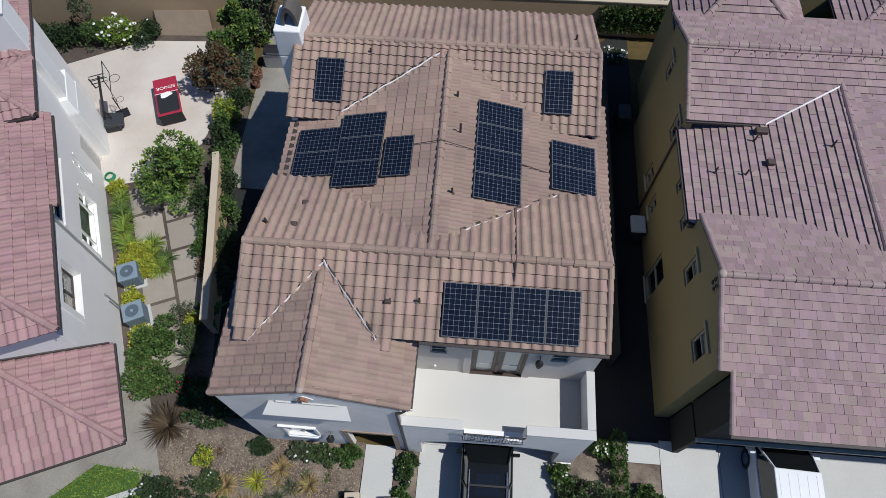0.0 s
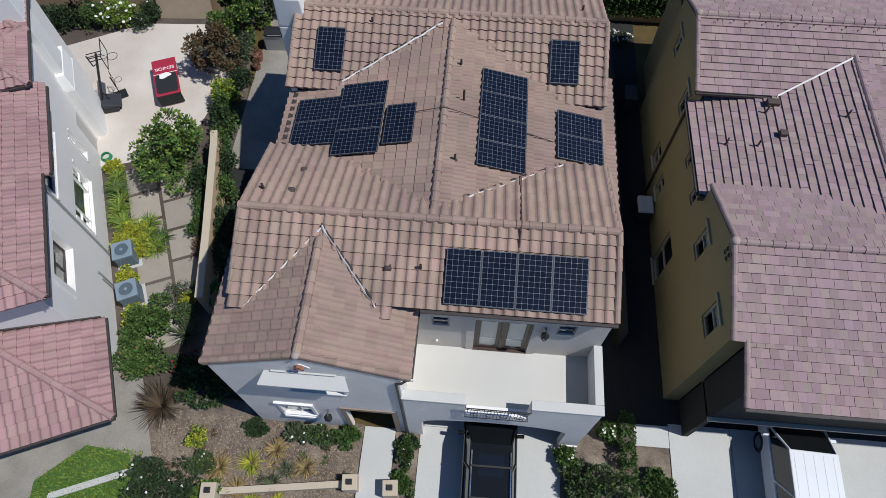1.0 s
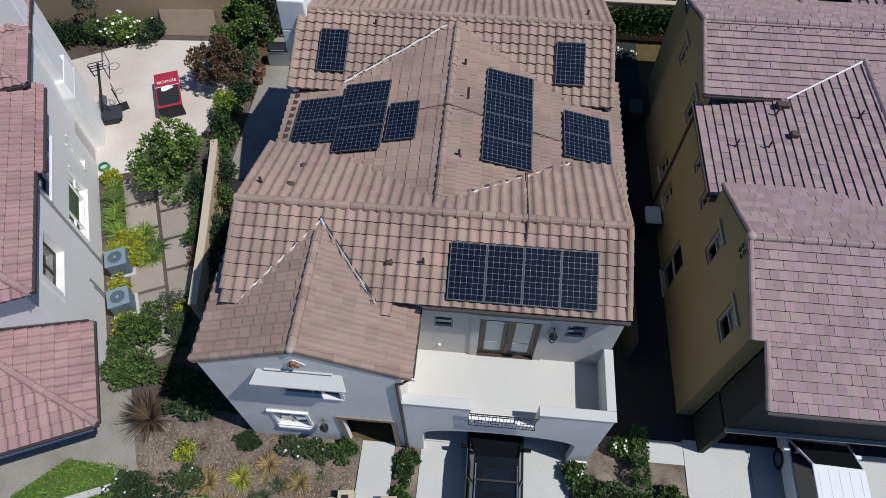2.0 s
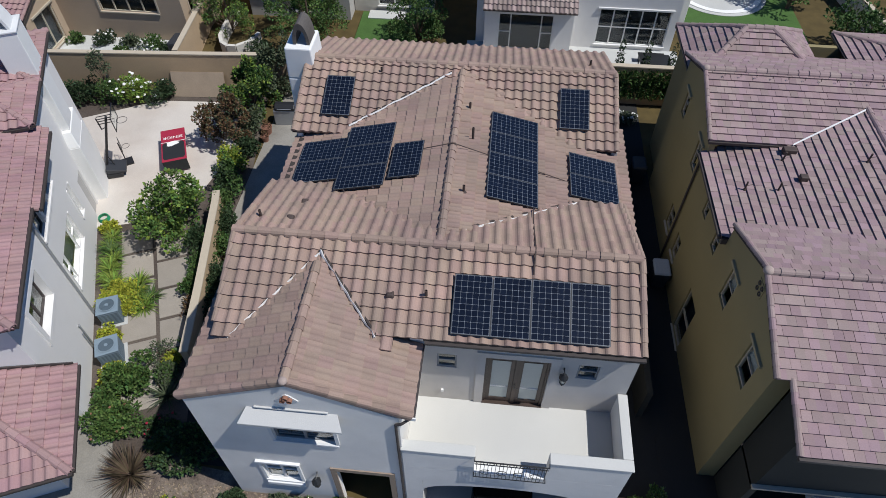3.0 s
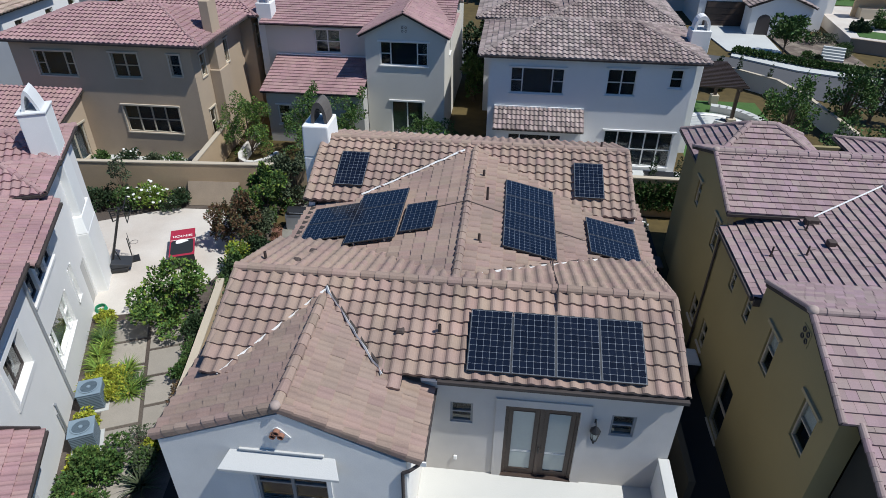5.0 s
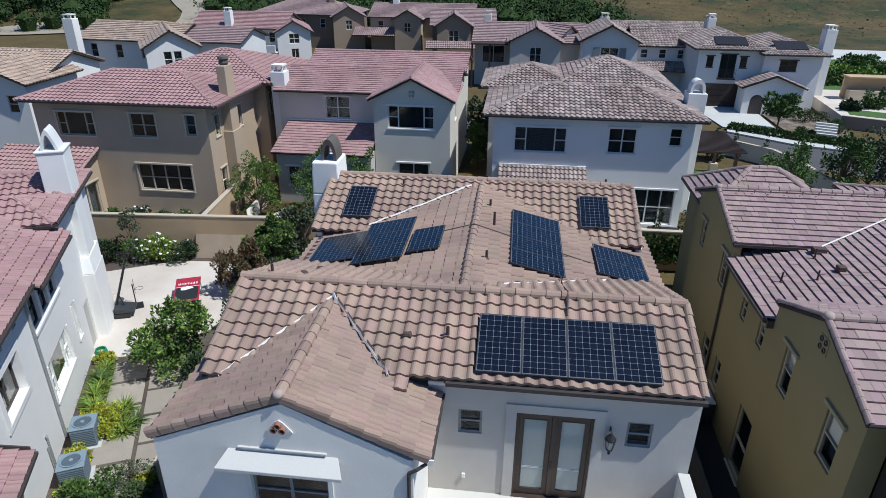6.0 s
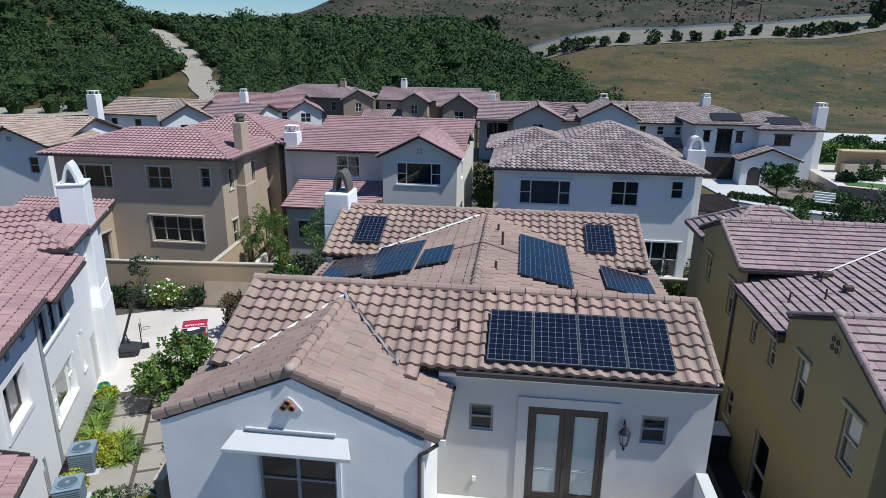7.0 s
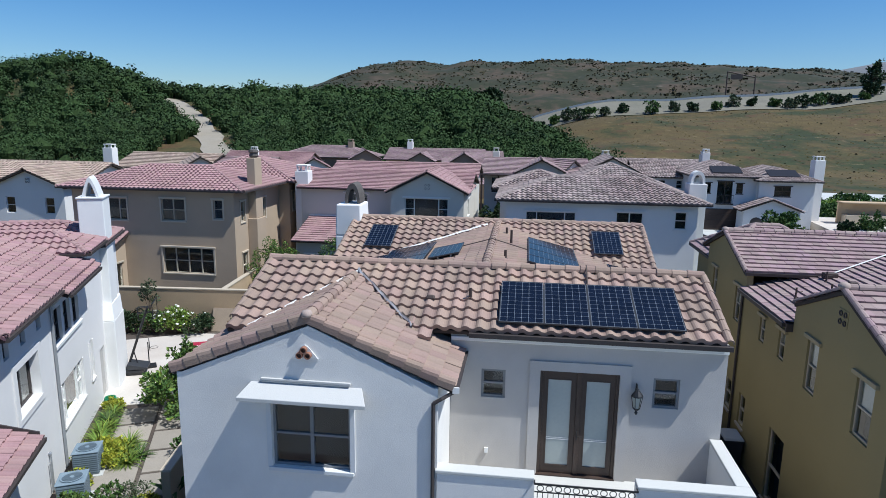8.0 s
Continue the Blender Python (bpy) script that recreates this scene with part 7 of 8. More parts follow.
# ---- front yard ----
structure("front_bed", Solid().prism([(-12.0, 3.2, 0), (-11.0, 1.9, 0), (-10.0, -4.25, 0), (-3.2, -4.25, 0), (-3.1, 3.8, 0), (-9.0, 4.4, 0)], (0, 0, 0.022)), SOIL, "dry brown mulch front garden", "ground")
structure("bed_by_path", Solid().box(-1.94, -1.08, -4, 3.7, -0.02, 0.014), SOIL, "narrow mulch bed beside the path", "ground")
structure("bed_right", Solid().box(3.95, 6.58, -4, 4.66, -0.02, 0.012), SOIL, "dry soil bed between driveways", "ground")
structure("bed_corner", Solid().box(6.62, 7.8, -6, 3.86, -0.02, 0.045), SOIL, "mulch bed in the neighbour's drive", "ground")
structure("front_path", Solid().box(-3.08, -1.96, 1.2, 3.75, -0.02, 0.05), CONCRETE, "pale concrete front path", "path")
structure("front_path_lower", Solid().box(-3.0, -1.98, -6, 1.17, -0.02, 0.05), CONCRETE, "pale concrete front path", "path")
drive = structure("driveway", Solid().box(-1.06, 1.42, -12, 3.94, -0.02, 0.03).box(1.44, 3.93, -12, 3.94, -0.02, 0.03), CONCRETE, "pale concrete driveway", "driveway")
# Added out of view: gives the windows a reflection and the front some bounce.
structure("wall_south", Solid().box(-70, 70, -33, -32.7, 0, 6.5), STUCCO_CREAM, "added unseen pale wall for window reflections and bounce", "wall")
# Unseen slab added to bounce light onto the gable and its windows.
structure("pavement_front", Solid().box(-60, 60, -12.0, -4.3, -0.02, 0.008), WEATHERED, "added unseen concrete slab that bounces light onto the house front", "pavement")
# Unseen asphalt added only for what the windows reflect.
structure("street_front", Solid().box(-120, 120, -26, -12.04, -0.02, 0.012), ASPHALT, "added unseen asphalt street for the windows to reflect", "street")
structure("garage_floor", Solid().box(-0.95, 4.0, 3.95, 9.0, -0.02, 0.03), CONCRETE, "concrete garage floor in shade", "floor")
structure("driveway_right", Solid().box(6.6, 7.82, 3.88, 4.65, -0.02, 0.035).box(7.84, 10.0, -12, 4.75, -0.02, 0.035).box(10.02, 20, -12, 4.75, -0.02, 0.035), CONCRETE, "pale concrete neighbouring driveway", "driveway")
structure("porch_floor", Solid().box(6.55, 20, 4.76, 7.0, -0.02, 0.03), SHADE_PAVING, "porch paving with eave shade put in its colour", "floor")
structure("lawn_kerb", Solid().prism([(-13.6, 0.32, 0), (-10.75, 1.5, 0), (-10.75, 1.74, 0), (-13.6, 0.56, 0)], (0, 0, 0.12)), CONCRETE, "pale concrete edging strip through the lawn", "kerb")
structure("driveway_left", Solid().prism([(-12.6, 4.8, 0), (-13.2, 3.8, 0), (-24, -2, 0), (-20, -8, 0), (-12.8, -1.2, 0), (-11.3, 1.9, 0)], (0, 0, 0.03)), WEATHERED, "grey concrete neighbouring driveway", "driveway")
structure("lawn_left", Solid().prism([(-14.3, 0.9, 0), (-12.9, 2.25, 0), (-11.3, 2.1, 0), (-10.7, 1.0, 0), (-11.5, -2.2, 0), (-13.9, -2.0, 0)], (0, 0, 0.045)), GRASS, "small bright lawn patch", "lawn")
rnd = random.Random(9)
tufts = Solid()
for i in range(9000):
    x, y = rnd.uniform(-14.2, -10.8), rnd.uniform(-2.0, 2.2)
    if y > 0.96 * (x + 14.3) + 0.9 or x > -11.5 + (y + 2.2) * 0.25 + 0.05 * math.sin(y * 9):
        continue
    h, a = rnd.uniform(0.06, 0.15), rnd.uniform(0, 6.28)
    k = len(tufts.v)
    dx, dy = 0.022 * math.cos(a), 0.022 * math.sin(a)
    tufts.v += [(x - dx, y - dy, 0.03), (x + dx, y + dy, 0.03), (x + rnd.gauss(0, 0.06), y + rnd.gauss(0, 0.06), 0.04 + h)]
    tufts.f.append((k, k + 1, k + 2))
tagged(part("grass", tufts, LEAF_BRIGHT), "bright green lawn grass", "grass", kind="stuff")
wall_run("edging_wall", [(-7.7, 1.1), (-3.55, 1.68)], 0.32, 0.22, CAPSTONE, "low pale garden edging wall")
for x, y in ((-7.99, 1.06), (-3.27, 1.72), (-1.88, 1.65)):
    po = thing("garden_post", "short pale stucco post with a small lamp on top", "post", pose(x, y, 0, 0, 0, 6))
    part("shaft", Solid().box(-0.26, 0.26, -0.26, 0.26, 0, 0.62), CAPSTONE, po, bevel=0.02)
    part("lamp", Solid().box(-0.09, 0.09, -0.09, 0.09, 0.623, 0.72), IRON, po)
rnd = random.Random(11)
grav = Solid()
for i in range(2600):
    x, y = rnd.uniform(-10.4, -3.2), rnd.uniform(0.6, 3.7)
    r = rnd.uniform(0.012, 0.035)
    grav.box(-r, r, -r * 0.6, r * 0.6, 0, r * 0.7, pose(x, y, 0.012, rnd.uniform(-20, 20), rnd.uniform(-20, 20), rnd.uniform(0, 180)))
MULCH = mat("mulch_chips", (0.23, 0.175, 0.125), 0.95, 0.2, 5, 40, 0.1, island=0.45)
tagged(part("mulch", grav, MULCH), "loose brown mulch chips and pebbles", "mulch", kind="stuff")
lit = Solid()
for i in range(6000):
    x, y = rnd.uniform(-10.6, -3.2), rnd.uniform(-0.6, 3.75)
    m = pose(x, y, 0.025, rnd.uniform(-25, 25), rnd.uniform(-25, 25), rnd.uniform(0, 360))
    a = rnd.uniform(0.025, 0.06)
    k = len(lit.v)
    lit.v += [tuple(m @ Vector(c)) for c in ((-a, 0, 0), (0, a * 0.5, 0.006), (a, 0, 0), (0, -a * 0.5, 0.006))]
    lit.f.append((k, k + 1, k + 2, k + 3))
LITTER = mat("dry_litter", (0.20, 0.155, 0.105), 0.9, 0.2, 5, 40, 0.0, island=0.6, hue=0.02)
tagged(part("leaf_litter", lit, LITTER), "pale dry leaf litter on mulch", "litter", kind="stuff")
for i in range(16):
    x, y = rnd.uniform(-9.8, -3.6), rnd.uniform(1.3, 3.5)
    blades("small dry weed tuft in mulch", x, y, 24, rnd.uniform(0.2, 0.38), 0.03, (LEAF_DRY, LEAF_OLIVE, LEAF_RED, LEAF)[i % 4], 700 + i, 0.9, name="weed_tuft", group="weed tufts")
AGAVE = leaf_mat("purple_flax", (0.10, 0.072, 0.045), 0.3)
blades("round purple-brown flax rosette in mulch", -10.65, 3.85, 260, 1.1, 0.045, AGAVE, 360, 0.75, name="flax", stiff=True)
for i, (x, y, L, m, c) in enumerate([(-7.95, 1.9, 0.6, LEAF_DRY, 170), (-6.9, 2.15, 0.62, LEAF_YELLOW, 90), (-6.1, 2.65, 0.55, LEAF_DRY, 130), (-7.2, 1.25, 0.5, LEAF_DRY, 130), (-6.0, 1.55, 0.5, LEAF_OLIVE, 70), (-4.95, 2.15, 0.5, LEAF_DRY, 150), (-5.6, 2.0, 0.4, LEAF_OLIVE, 70), (-3.6, 1.8, 0.4, LEAF_OLIVE, 60), (-6.6, 0.9, 0.4, LEAF_YELLOW, 80), (-5.7, 1.0, 0.35, LEAF_YELLOW, 60)]):
    blades("tuft of yellowed ornamental grass in mulch", x, y, c, L, 0.03, m, 365 + i, 0.9, name="grass_tuft", group="grass tufts")
for i, (x, y, rx, ry, h, m, f) in enumerate([(-9.7, 1.3, 1.35, 0.95, 0.85, LEAF_DARK, 9), (-8.2, 0.9, 0.6, 0.5, 0.5, LEAF_BRIGHT, 0), (-7.0, 3.3, 0.45, 0.3, 0.4, LEAF_DARK, 0), (-8.6, 1.9, 0.5, 0.4, 0.5, LEAF_OLIVE, 4), (-5.5, 3.3, 0.5, 0.35, 0.5, LEAF_OLIVE, 6), (-4.6, 3.2, 0.6, 0.35, 0.5, LEAF_OLIVE, 8), (-3.6, 3.3, 0.5, 0.4, 0.6, LEAF, 4), (-1.5, 3.0, 0.35, 0.5, 0.5, LEAF_DARK, 3), (-1.5, 1.9, 0.35, 0.5, 0.5, LEAF, 0), (4.9, 2.2, 1.0, 0.9, 1.1, LEAF_OLIVE, 0), (5.5, 0.2, 1.0, 1.0, 0.9, LEAF_DARK, 0), (7.25, 2.6, 0.5, 0.6, 0.7, LEAF, 0), (4.05, 3.2, 0.4, 0.35, 0.8, LEAF_MID, 14), (4.3, 2.9, 0.4, 0.4, 0.6, LEAF_OLIVE, 8), (5.7, 4.25, 0.4, 0.35, 0.9, LEAF_MID, 22), (7.3, 1.6, 0.5, 0.6, 0.5, LEAF_RED, 0), (7.4, 0.6, 0.5, 0.5, 0.6, LEAF, 0), (-8.8, -0.6, 0.9, 0.6, 0.6, LEAF_BRIGHT, 6)]):
    shrub("low green shrub with pale flowers in the front bed" if f else "low green shrub in the front bed", x, y, rx, ry, h, m, 380 + i, int(1500 + 1400 * rx), 0.085, flowers=f, second=LEAF if i % 2 else None)
bush("hedge", "narrow clipped green hedge between driveways", [(0, -3.3 + i * 0.55, 0.55, 0.27, 0.42, 0.42) for i in range(13)], 6500, 0.075, LEAF, pose(6.2, 1.2, 0), 400, stems=6, category="hedge")
bush("hedge", "tall clipped green hedge across the alley end", [(-1.6 + i * 0.42, 0, 0.9, 0.32, 0.3, 0.55) for i in range(9)] + [(-1.6 + i * 0.42, 0, 1.6, 0.32, 0.28, 0.45) for i in range(9)], 9000, 0.11, LEAF, pose(7.9, 25.5, 0), 401, stems=6, category="hedge")
shrub("pale flowering shrub at the alley end", 7.0, 23.9, 0.7, 0.5, 0.7, LEAF_OLIVE, 402, 800, 0.08, flowers=40)

# bins in the alley
BINLID = mat("bin_lid", (0.42, 0.45, 0.47), 0.5, 0.1)
for x, y, lid in ((7.35, 13.5, BINLID), (7.1, 19.6, BIN)):
    bn = thing("wheeled_bin", "dark wheeled rubbish bin beside an olive wall", "bin", pose(x, y, 0.015), "wheeled bins")
    part("body", Solid().prism([(-0.26, -0.3, 0.08), (0.26, -0.3, 0.08), (0.32, -0.38, 1.0), (-0.32, -0.38, 1.0)], (0, 0.68, 0)), BIN, bn, bevel=0.03)
    part("lid", Solid().prism([(-0.34, -0.42, 1.003), (0.34, -0.42, 1.003), (0.28, -0.36, 1.08), (-0.28, -0.36, 1.08)], (0, 0.78, 0)), lid, bn, bevel=0.03)
    for sx in (-0.28, 0.28):
        part("wheel", Solid().tube((sx - 0.03, 0.3, 0.12), (sx + 0.03, 0.3, 0.12), 0.12, n=14), IRON, bn)

# ---- vehicles ----
CARBLACK = mat("black_paint", (0.008, 0.009, 0.010), 0.2, 0.1, 2, 40, 0.0, spec=0.3, coat=0.25)
CARWHITE = mat("white_paint", (0.72, 0.74, 0.76), 0.3, 0.03, 2, 40, 0.0, coat=0.6)
CARGLASS = mat("dark_car_glass", (0.01, 0.012, 0.014), 0.05, 0.1, 2, 20, 0.0, spec=0.8)
RUBBER = mat("tyre_rubber", (0.02, 0.02, 0.02), 0.85, 0.1)
CHROME = mat("chrome", (0.6, 0.6, 0.6), 0.2, 0.03, 2, 20, 0.0, metal=1.0)


def vehicle(name, label, category, at, paint, width, profile, cabin, wheels, rails=True, ribs=0):
    """profile: (y, z) outline of the lower body; cabin: (y, z) outline of the glasshouse, narrower towards its top."""
    v = thing(name, label, category, at)
    hw = width / 2
    part("body", Solid().prism([(-hw, y, z) for y, z in profile], (width, 0, 0)), paint, v, bevel=0.09)
    base, top = cabin[0], cabin[1]
    (yb0, yb1, zb), (yt0, yt1, zt) = base, top
    wi, wt = hw - 0.06, hw - 0.26
    pts = [(-wi, yb0, zb), (wi, yb0, zb), (wi, yb1, zb), (-wi, yb1, zb), (-wt, yt0, zt), (wt, yt0, zt), (wt, yt1, zt), (-wt, yt1, zt)]
    g = Solid().add(pts, [(0, 3, 2, 1), (0, 1, 5, 4), (1, 2, 6, 5), (2, 3, 7, 6), (3, 0, 4, 7), (4, 5, 6, 7)])
    part("glasshouse", g, CARGLASS, v, "dark tinted windows")
    roof_ = part("roof", Solid().box(-wt - 0.05, wt + 0.05, yt0 - 0.06, yt1 + 0.03, zt - 0.02, zt + 0.045), paint, v, bevel=0.04)
    for i in range(ribs):
        x = -wt + 0.12 + i * (2 * wt - 0.24) / max(1, ribs - 1)
        part("rib", Solid().box(x - 0.03, x + 0.03, yt0, yt1 - 0.1, zt + 0.043, zt + 0.052), paint, roof_)
    for sx in (-1, 1):
        for yp in (0.0, 0.34, 0.66, 1.0):
            a = Vector((sx * wi, yb0 + (yb1 - yb0) * yp, zb))
            b = Vector((sx * wt, yt0 + (yt1 - yt0) * yp, zt))
            part("pillar", Solid().tube(a * 1.003, b * 1.003, 0.045, 0.04, 6), paint, v)
        if rails:
            part("roof_rail", Solid().tube((sx * (wt - 0.02), yt0 + 0.15, zt + 0.10), (sx * (wt - 0.02), yt1 - 0.25, zt + 0.10), 0.022), CHROME if paint == CARBLACK else IRON, roof_, "roof rail")
        part("mirror", Solid().box(sx * hw - 0.02 + (0 if sx > 0 else -0.2), sx * hw + 0.02 + (0.2 if sx > 0 else 0), yb1 - 0.42, yb1 - 0.3, zb - 0.02, zb + 0.16), paint, v, bevel=0.03)
        for yw, r in wheels:
            w = part("wheel", Solid().tube((sx * (hw - 0.2), yw, r), (sx * (hw + 0.01), yw, r), r, n=20), RUBBER, v)
            part("rim", Solid().tube((sx * (hw + 0.008), yw, r), (sx * (hw + 0.02), yw, r), r * 0.62, n=16), CHROME, w)
        part("headlight", Solid().box(sx * (hw - 0.28) - 0.14, sx * (hw - 0.28) + 0.14, profile[3][0] - 0.05, profile[3][0] + 0.012, 0.68, 0.82), CHROME, v)
    for yb in (0.35, 0.72):
        if rails:
            part("crossbar", Solid().box(-wt, wt, yt0 + (yt1 - yt0) * yb - 0.03, yt0 + (yt1 - yt0) * yb + 0.03, zt + 0.11, zt + 0.14), IRON, roof_)
    return v


suv = vehicle("car", "black sport utility car with roof rails in the driveway", "car", pose(1.43, 1.2, 0.03, 0, 0, 0.5), CARBLACK, 1.84, [(-1.2, 0.35), (3.6, 0.35), (3.65, 0.5), (3.65, 0.88), (2.55, 1.02), (-1.15, 1.05), (-1.25, 0.7)], [(-1.05, 2.75, 1.0), (-0.7, 1.95, 1.66)], [(-0.3, 0.36), (2.7, 0.36)])
part("sunroof", Solid().box(-0.42, 0.42, 0.9, 1.6, 1.706, 1.712), CARGLASS, suv)
van = vehicle("van", "white van with ribbed roof in the neighbouring driveway", "van", pose(11.72, 0.95, 0.035, 0, 0, -2), CARWHITE, 2.0, [(-1.8, 0.35), (4.3, 0.35), (4.38, 0.5), (4.3, 0.95), (3.4, 1.12), (-1.8, 1.15), (-1.85, 0.7)], [(-1.75, 3.75, 1.1), (-1.7, 2.75, 1.95)], [(-0.9, 0.36), (3.3, 0.36)], rails=False, ribs=5)

# ---- yards and street behind ----
structure("patio_tan", Solid().prism([(-25.1, 25.4, 0), (-17.0, 25.6, 0), (-17.6, 28.3, 0), (-25.1, 28.3, 0)], (0, 0, 0.42)), CONCRETE, "pale concrete patio of the tan house", "patio")
wall_run("wall_tan", [(-16.4, 24.7), (-17.0, 33.0)], 2.1, 0.22, BLOCKWALL, "tan stucco side wall", CAPSTONE)
wall_run("wall_curved", [(-15.35, 31.1), (-15.4, 28.9), (-15.3, 27.9), (-15.0, 27.25), (-14.6, 26.95), (-14.1, 26.95), (-13.5, 27.5), (-13.2, 28.4)], 1.2, 0.2, STUCCO_CREAM, "low pale curved garden wall")
structure("lawn_cream", Solid().box(-8.0, -4.4, 28.3, 32.4, -0.02, 0.55), GRASS, "bright green back lawn", "lawn")
structure("stepping_path", Solid().box(-7.6, -5.4, 31.6, 32.5, 0.0, 0.6), CONCRETE, "pale paving by the back door", "path")
structure("patio_white", Solid().box(-1.5, 10.2, 25.6, 29.6, -0.02, 0.7), CONCRETE, "pale concrete patio of the white house", "patio")
structure("lawn_white", Solid().box(10.62, 18.5, 27.0, 43.5, -0.02, 0.02), GRASS, "green side lawn", "lawn")
structure("round_terrace", Solid().lathe([(3.0, -0.02), (3.0, 0.05)], pose(14.2, 38.0, 0), 40), CONCRETE, "round pale paved terrace", "patio")
ring = Solid().lathe([(2.7, 0.055), (2.7, 0.09), (2.35, 0.09), (2.35, 0.055)], pose(14.2, 38.0, 0), 40)
ring.f = ring.f[:-2]
structure("terrace_ring", ring, TRIM, "white stone ring in the terrace", "paving")
fire = thing("fire_pit", "long stone fire pit on a round terrace", "fire pit", pose(15.2, 38.2, 0.09, 0, 0, -35))
part("surround", Solid().box(-0.9, 0.9, -0.45, 0.45, 0, 0.42), CONCRETE, fire, bevel=0.03)
part("fire_bed", Solid().box(-0.65, 0.65, -0.25, 0.25, 0.423, 0.45), IRON, fire)
bench = thing("curved_bench", "curved pale stone bench round the terrace", "bench", pose(14.2, 38.0, 0.0))
for k in range(10):
    a = math.radians(-5 + k * 9)
    part("seat_block", Solid().box(-0.3, 0.3, -0.28, 0.28, 0, 0.5), CONCRETE, bench, at=pose(3.4 * math.cos(a), 3.4 * math.sin(a), 0, 0, 0, math.degrees(a) + 90))
pg = thing("pergola", "dark slatted pergola on stone-footed posts", "pergola", pose(13.7, 40.6, 0))
for x in (-1.6, 1.6):
    for y in (-2.3, 2.3):
        part("post", Solid().box(x - 0.1, x + 0.1, y - 0.1, y + 0.1, 0, 2.75), WOODTRIM, pg)
        part("footing", Solid().box(x - 0.28, x + 0.28, y - 0.28, y + 0.28, 0, 0.75), CAPSTONE, pg, bevel=0.03)
for x in (-1.6, 1.6):
    part("beam", Solid().box(x - 0.07, x + 0.07, -2.8, 2.8, 2.753, 2.95), WOODTRIM, pg)
for i in range(20):
    part("slat", Solid().box(-2.1, 2.1, -2.75 + i * 0.29, -2.69 + i * 0.29, 2.953, 3.07), WOODTRIM, pg)
structure("street", Solid().prism([(-10, 57.0, 0), (12, 58.0, 0), (19.7, 55.0, 0), (24.2, 51.4, 0), (29, 49.5, 0), (60, 37.0, 0), (60, 29.5, 0), (34, 40.0, 0), (20.6, 46.0, 0), (17.6, 48.6, 0), (10, 50, 0), (-10, 49, 0)], (0, 0, 0.012)), ASPHALT, "grey asphalt street", "street")
structure("pavement", Solid().prism([(19.75, 55.15, 0), (24.25, 51.55, 0), (29.05, 49.65, 0), (60, 37.15, 0), (60, 39.6, 0), (29.6, 52.0, 0), (25.0, 53.9, 0), (20.6, 57.4, 0)], (0, 0, 0.14)), CONCRETE, "pale pavement with kerb along the street", "pavement")
structure("drive_street", Solid().prism([(19.9, 57.0, 0), (24.6, 53.6, 0), (25.2, 65.9, 0), (18.9, 65.9, 0)], (0, 0, 0.1)), CONCRETE, "pale driveway of the white house", "driveway")
structure("bed_street", Solid().prism([(25.3, 54.0, 0), (30.8, 51.7, 0), (30.8, 62.8, 0), (25.3, 62.8, 0)], (0, 0, 0.15)), SOIL, "planted front bed before the white house", "ground")
bush("hedge", "low clipped dark green hedge along the pavement", [(k * 0.55, -k * 0.36 if k < 9 else -3.24 - (k - 9) * 0.22, 0.28, 0.42, 0.36, 0.24) for k in range(24)], 9000, 0.16, LEAF, pose(20.6, 56.1, 0.12), 470, stems=6, category="hedge")
st = thing("garden_steps", "pale concrete steps up from the pavement", "steps", pose(28.2, 54.6, 0.14, 0, 0, -22))
for i in range(5):
    part("step", Solid().box(-0.9, 0.9, i * 0.34, i * 0.34 + 0.36, 0, 0.17 * (i + 1)), CONCRETE, st)
structure("terrace_street", Solid().prism([(31.2, 58.8, 0), (60, 46.0, 0), (64, 72, 0), (32.6, 72, 0)], (0, 0, 1.1)), PATIO, "pale raised terrace beside the white house", "terrace")
structure("lawn_street", Solid().prism([(32.2, 59.4, 1.1), (56, 48.9, 1.1), (56.8, 51.6, 1.1), (32.8, 62.0, 1.1)], (0, 0, 0.03)), GRASS, "green lawn strip on the terrace", "lawn")
wall_run("wall_terrace", [(31.1, 58.6), (34.0, 57.2), (60, 45.7)], 1.2, 0.25, STUCCO_BROWN, "dark brown retaining wall above the street")
structure("lawn_far", Solid().prism([(36, 78, 0), (90, 70, 0), (100, 98, 0), (38, 103, 0)], (0, 0, 0.015)), GRASS, "green ground beyond the terrace", "lawn")
structure("far_road", Solid().prism([(38, 104, 0), (160, 92, 0), (170, 106, 0), (40, 116, 0)], (0, 0, 0.05)), CONCRETE, "pale road below the dry slope", "road")
structure("lawn_far_left", Solid().prism([(-85, 72, 0), (-45, 78, 0), (-45, 88, 0), (-88, 84, 0)], (0, 0, 0.015)), GRASS, "green strip below the wooded slope", "lawn")
wall_run("wall_street", [(22.6, 30.0), (21.3, 41.6), (20.3, 45.1), (17.6, 47.7), (13.0, 49.2)], 1.3, 0.22, STUCCO_CREAM, "pale stucco wall along the street", CAPSTONE)
for i, (x, y, r) in enumerate([(40, 82, 3), (46, 80, 2.6), (52, 83, 3.2), (59, 80, 3), (44, 88, 3), (51, 90, 3.4), (60, 88, 3), (42, 95, 3), (50, 97, 3), (58, 96, 3.3), (66, 92, 3), (68, 83, 3)]):
    shrub("broad green shrub below the dry slope", x, y, r, r * 0.8, 1.9, (LEAF, LEAF_BRIGHT, LEAF)[i % 3], 640 + i, 900, 0.34, group="far shrubs")
tree("olive-green tree by the terrace", 18.2, 36.4, 4.6, 1.5, LEAF_MID, 420, 2600, 0.15, 0.13, clear=0.12, n=26, loose=True, shoots=10)
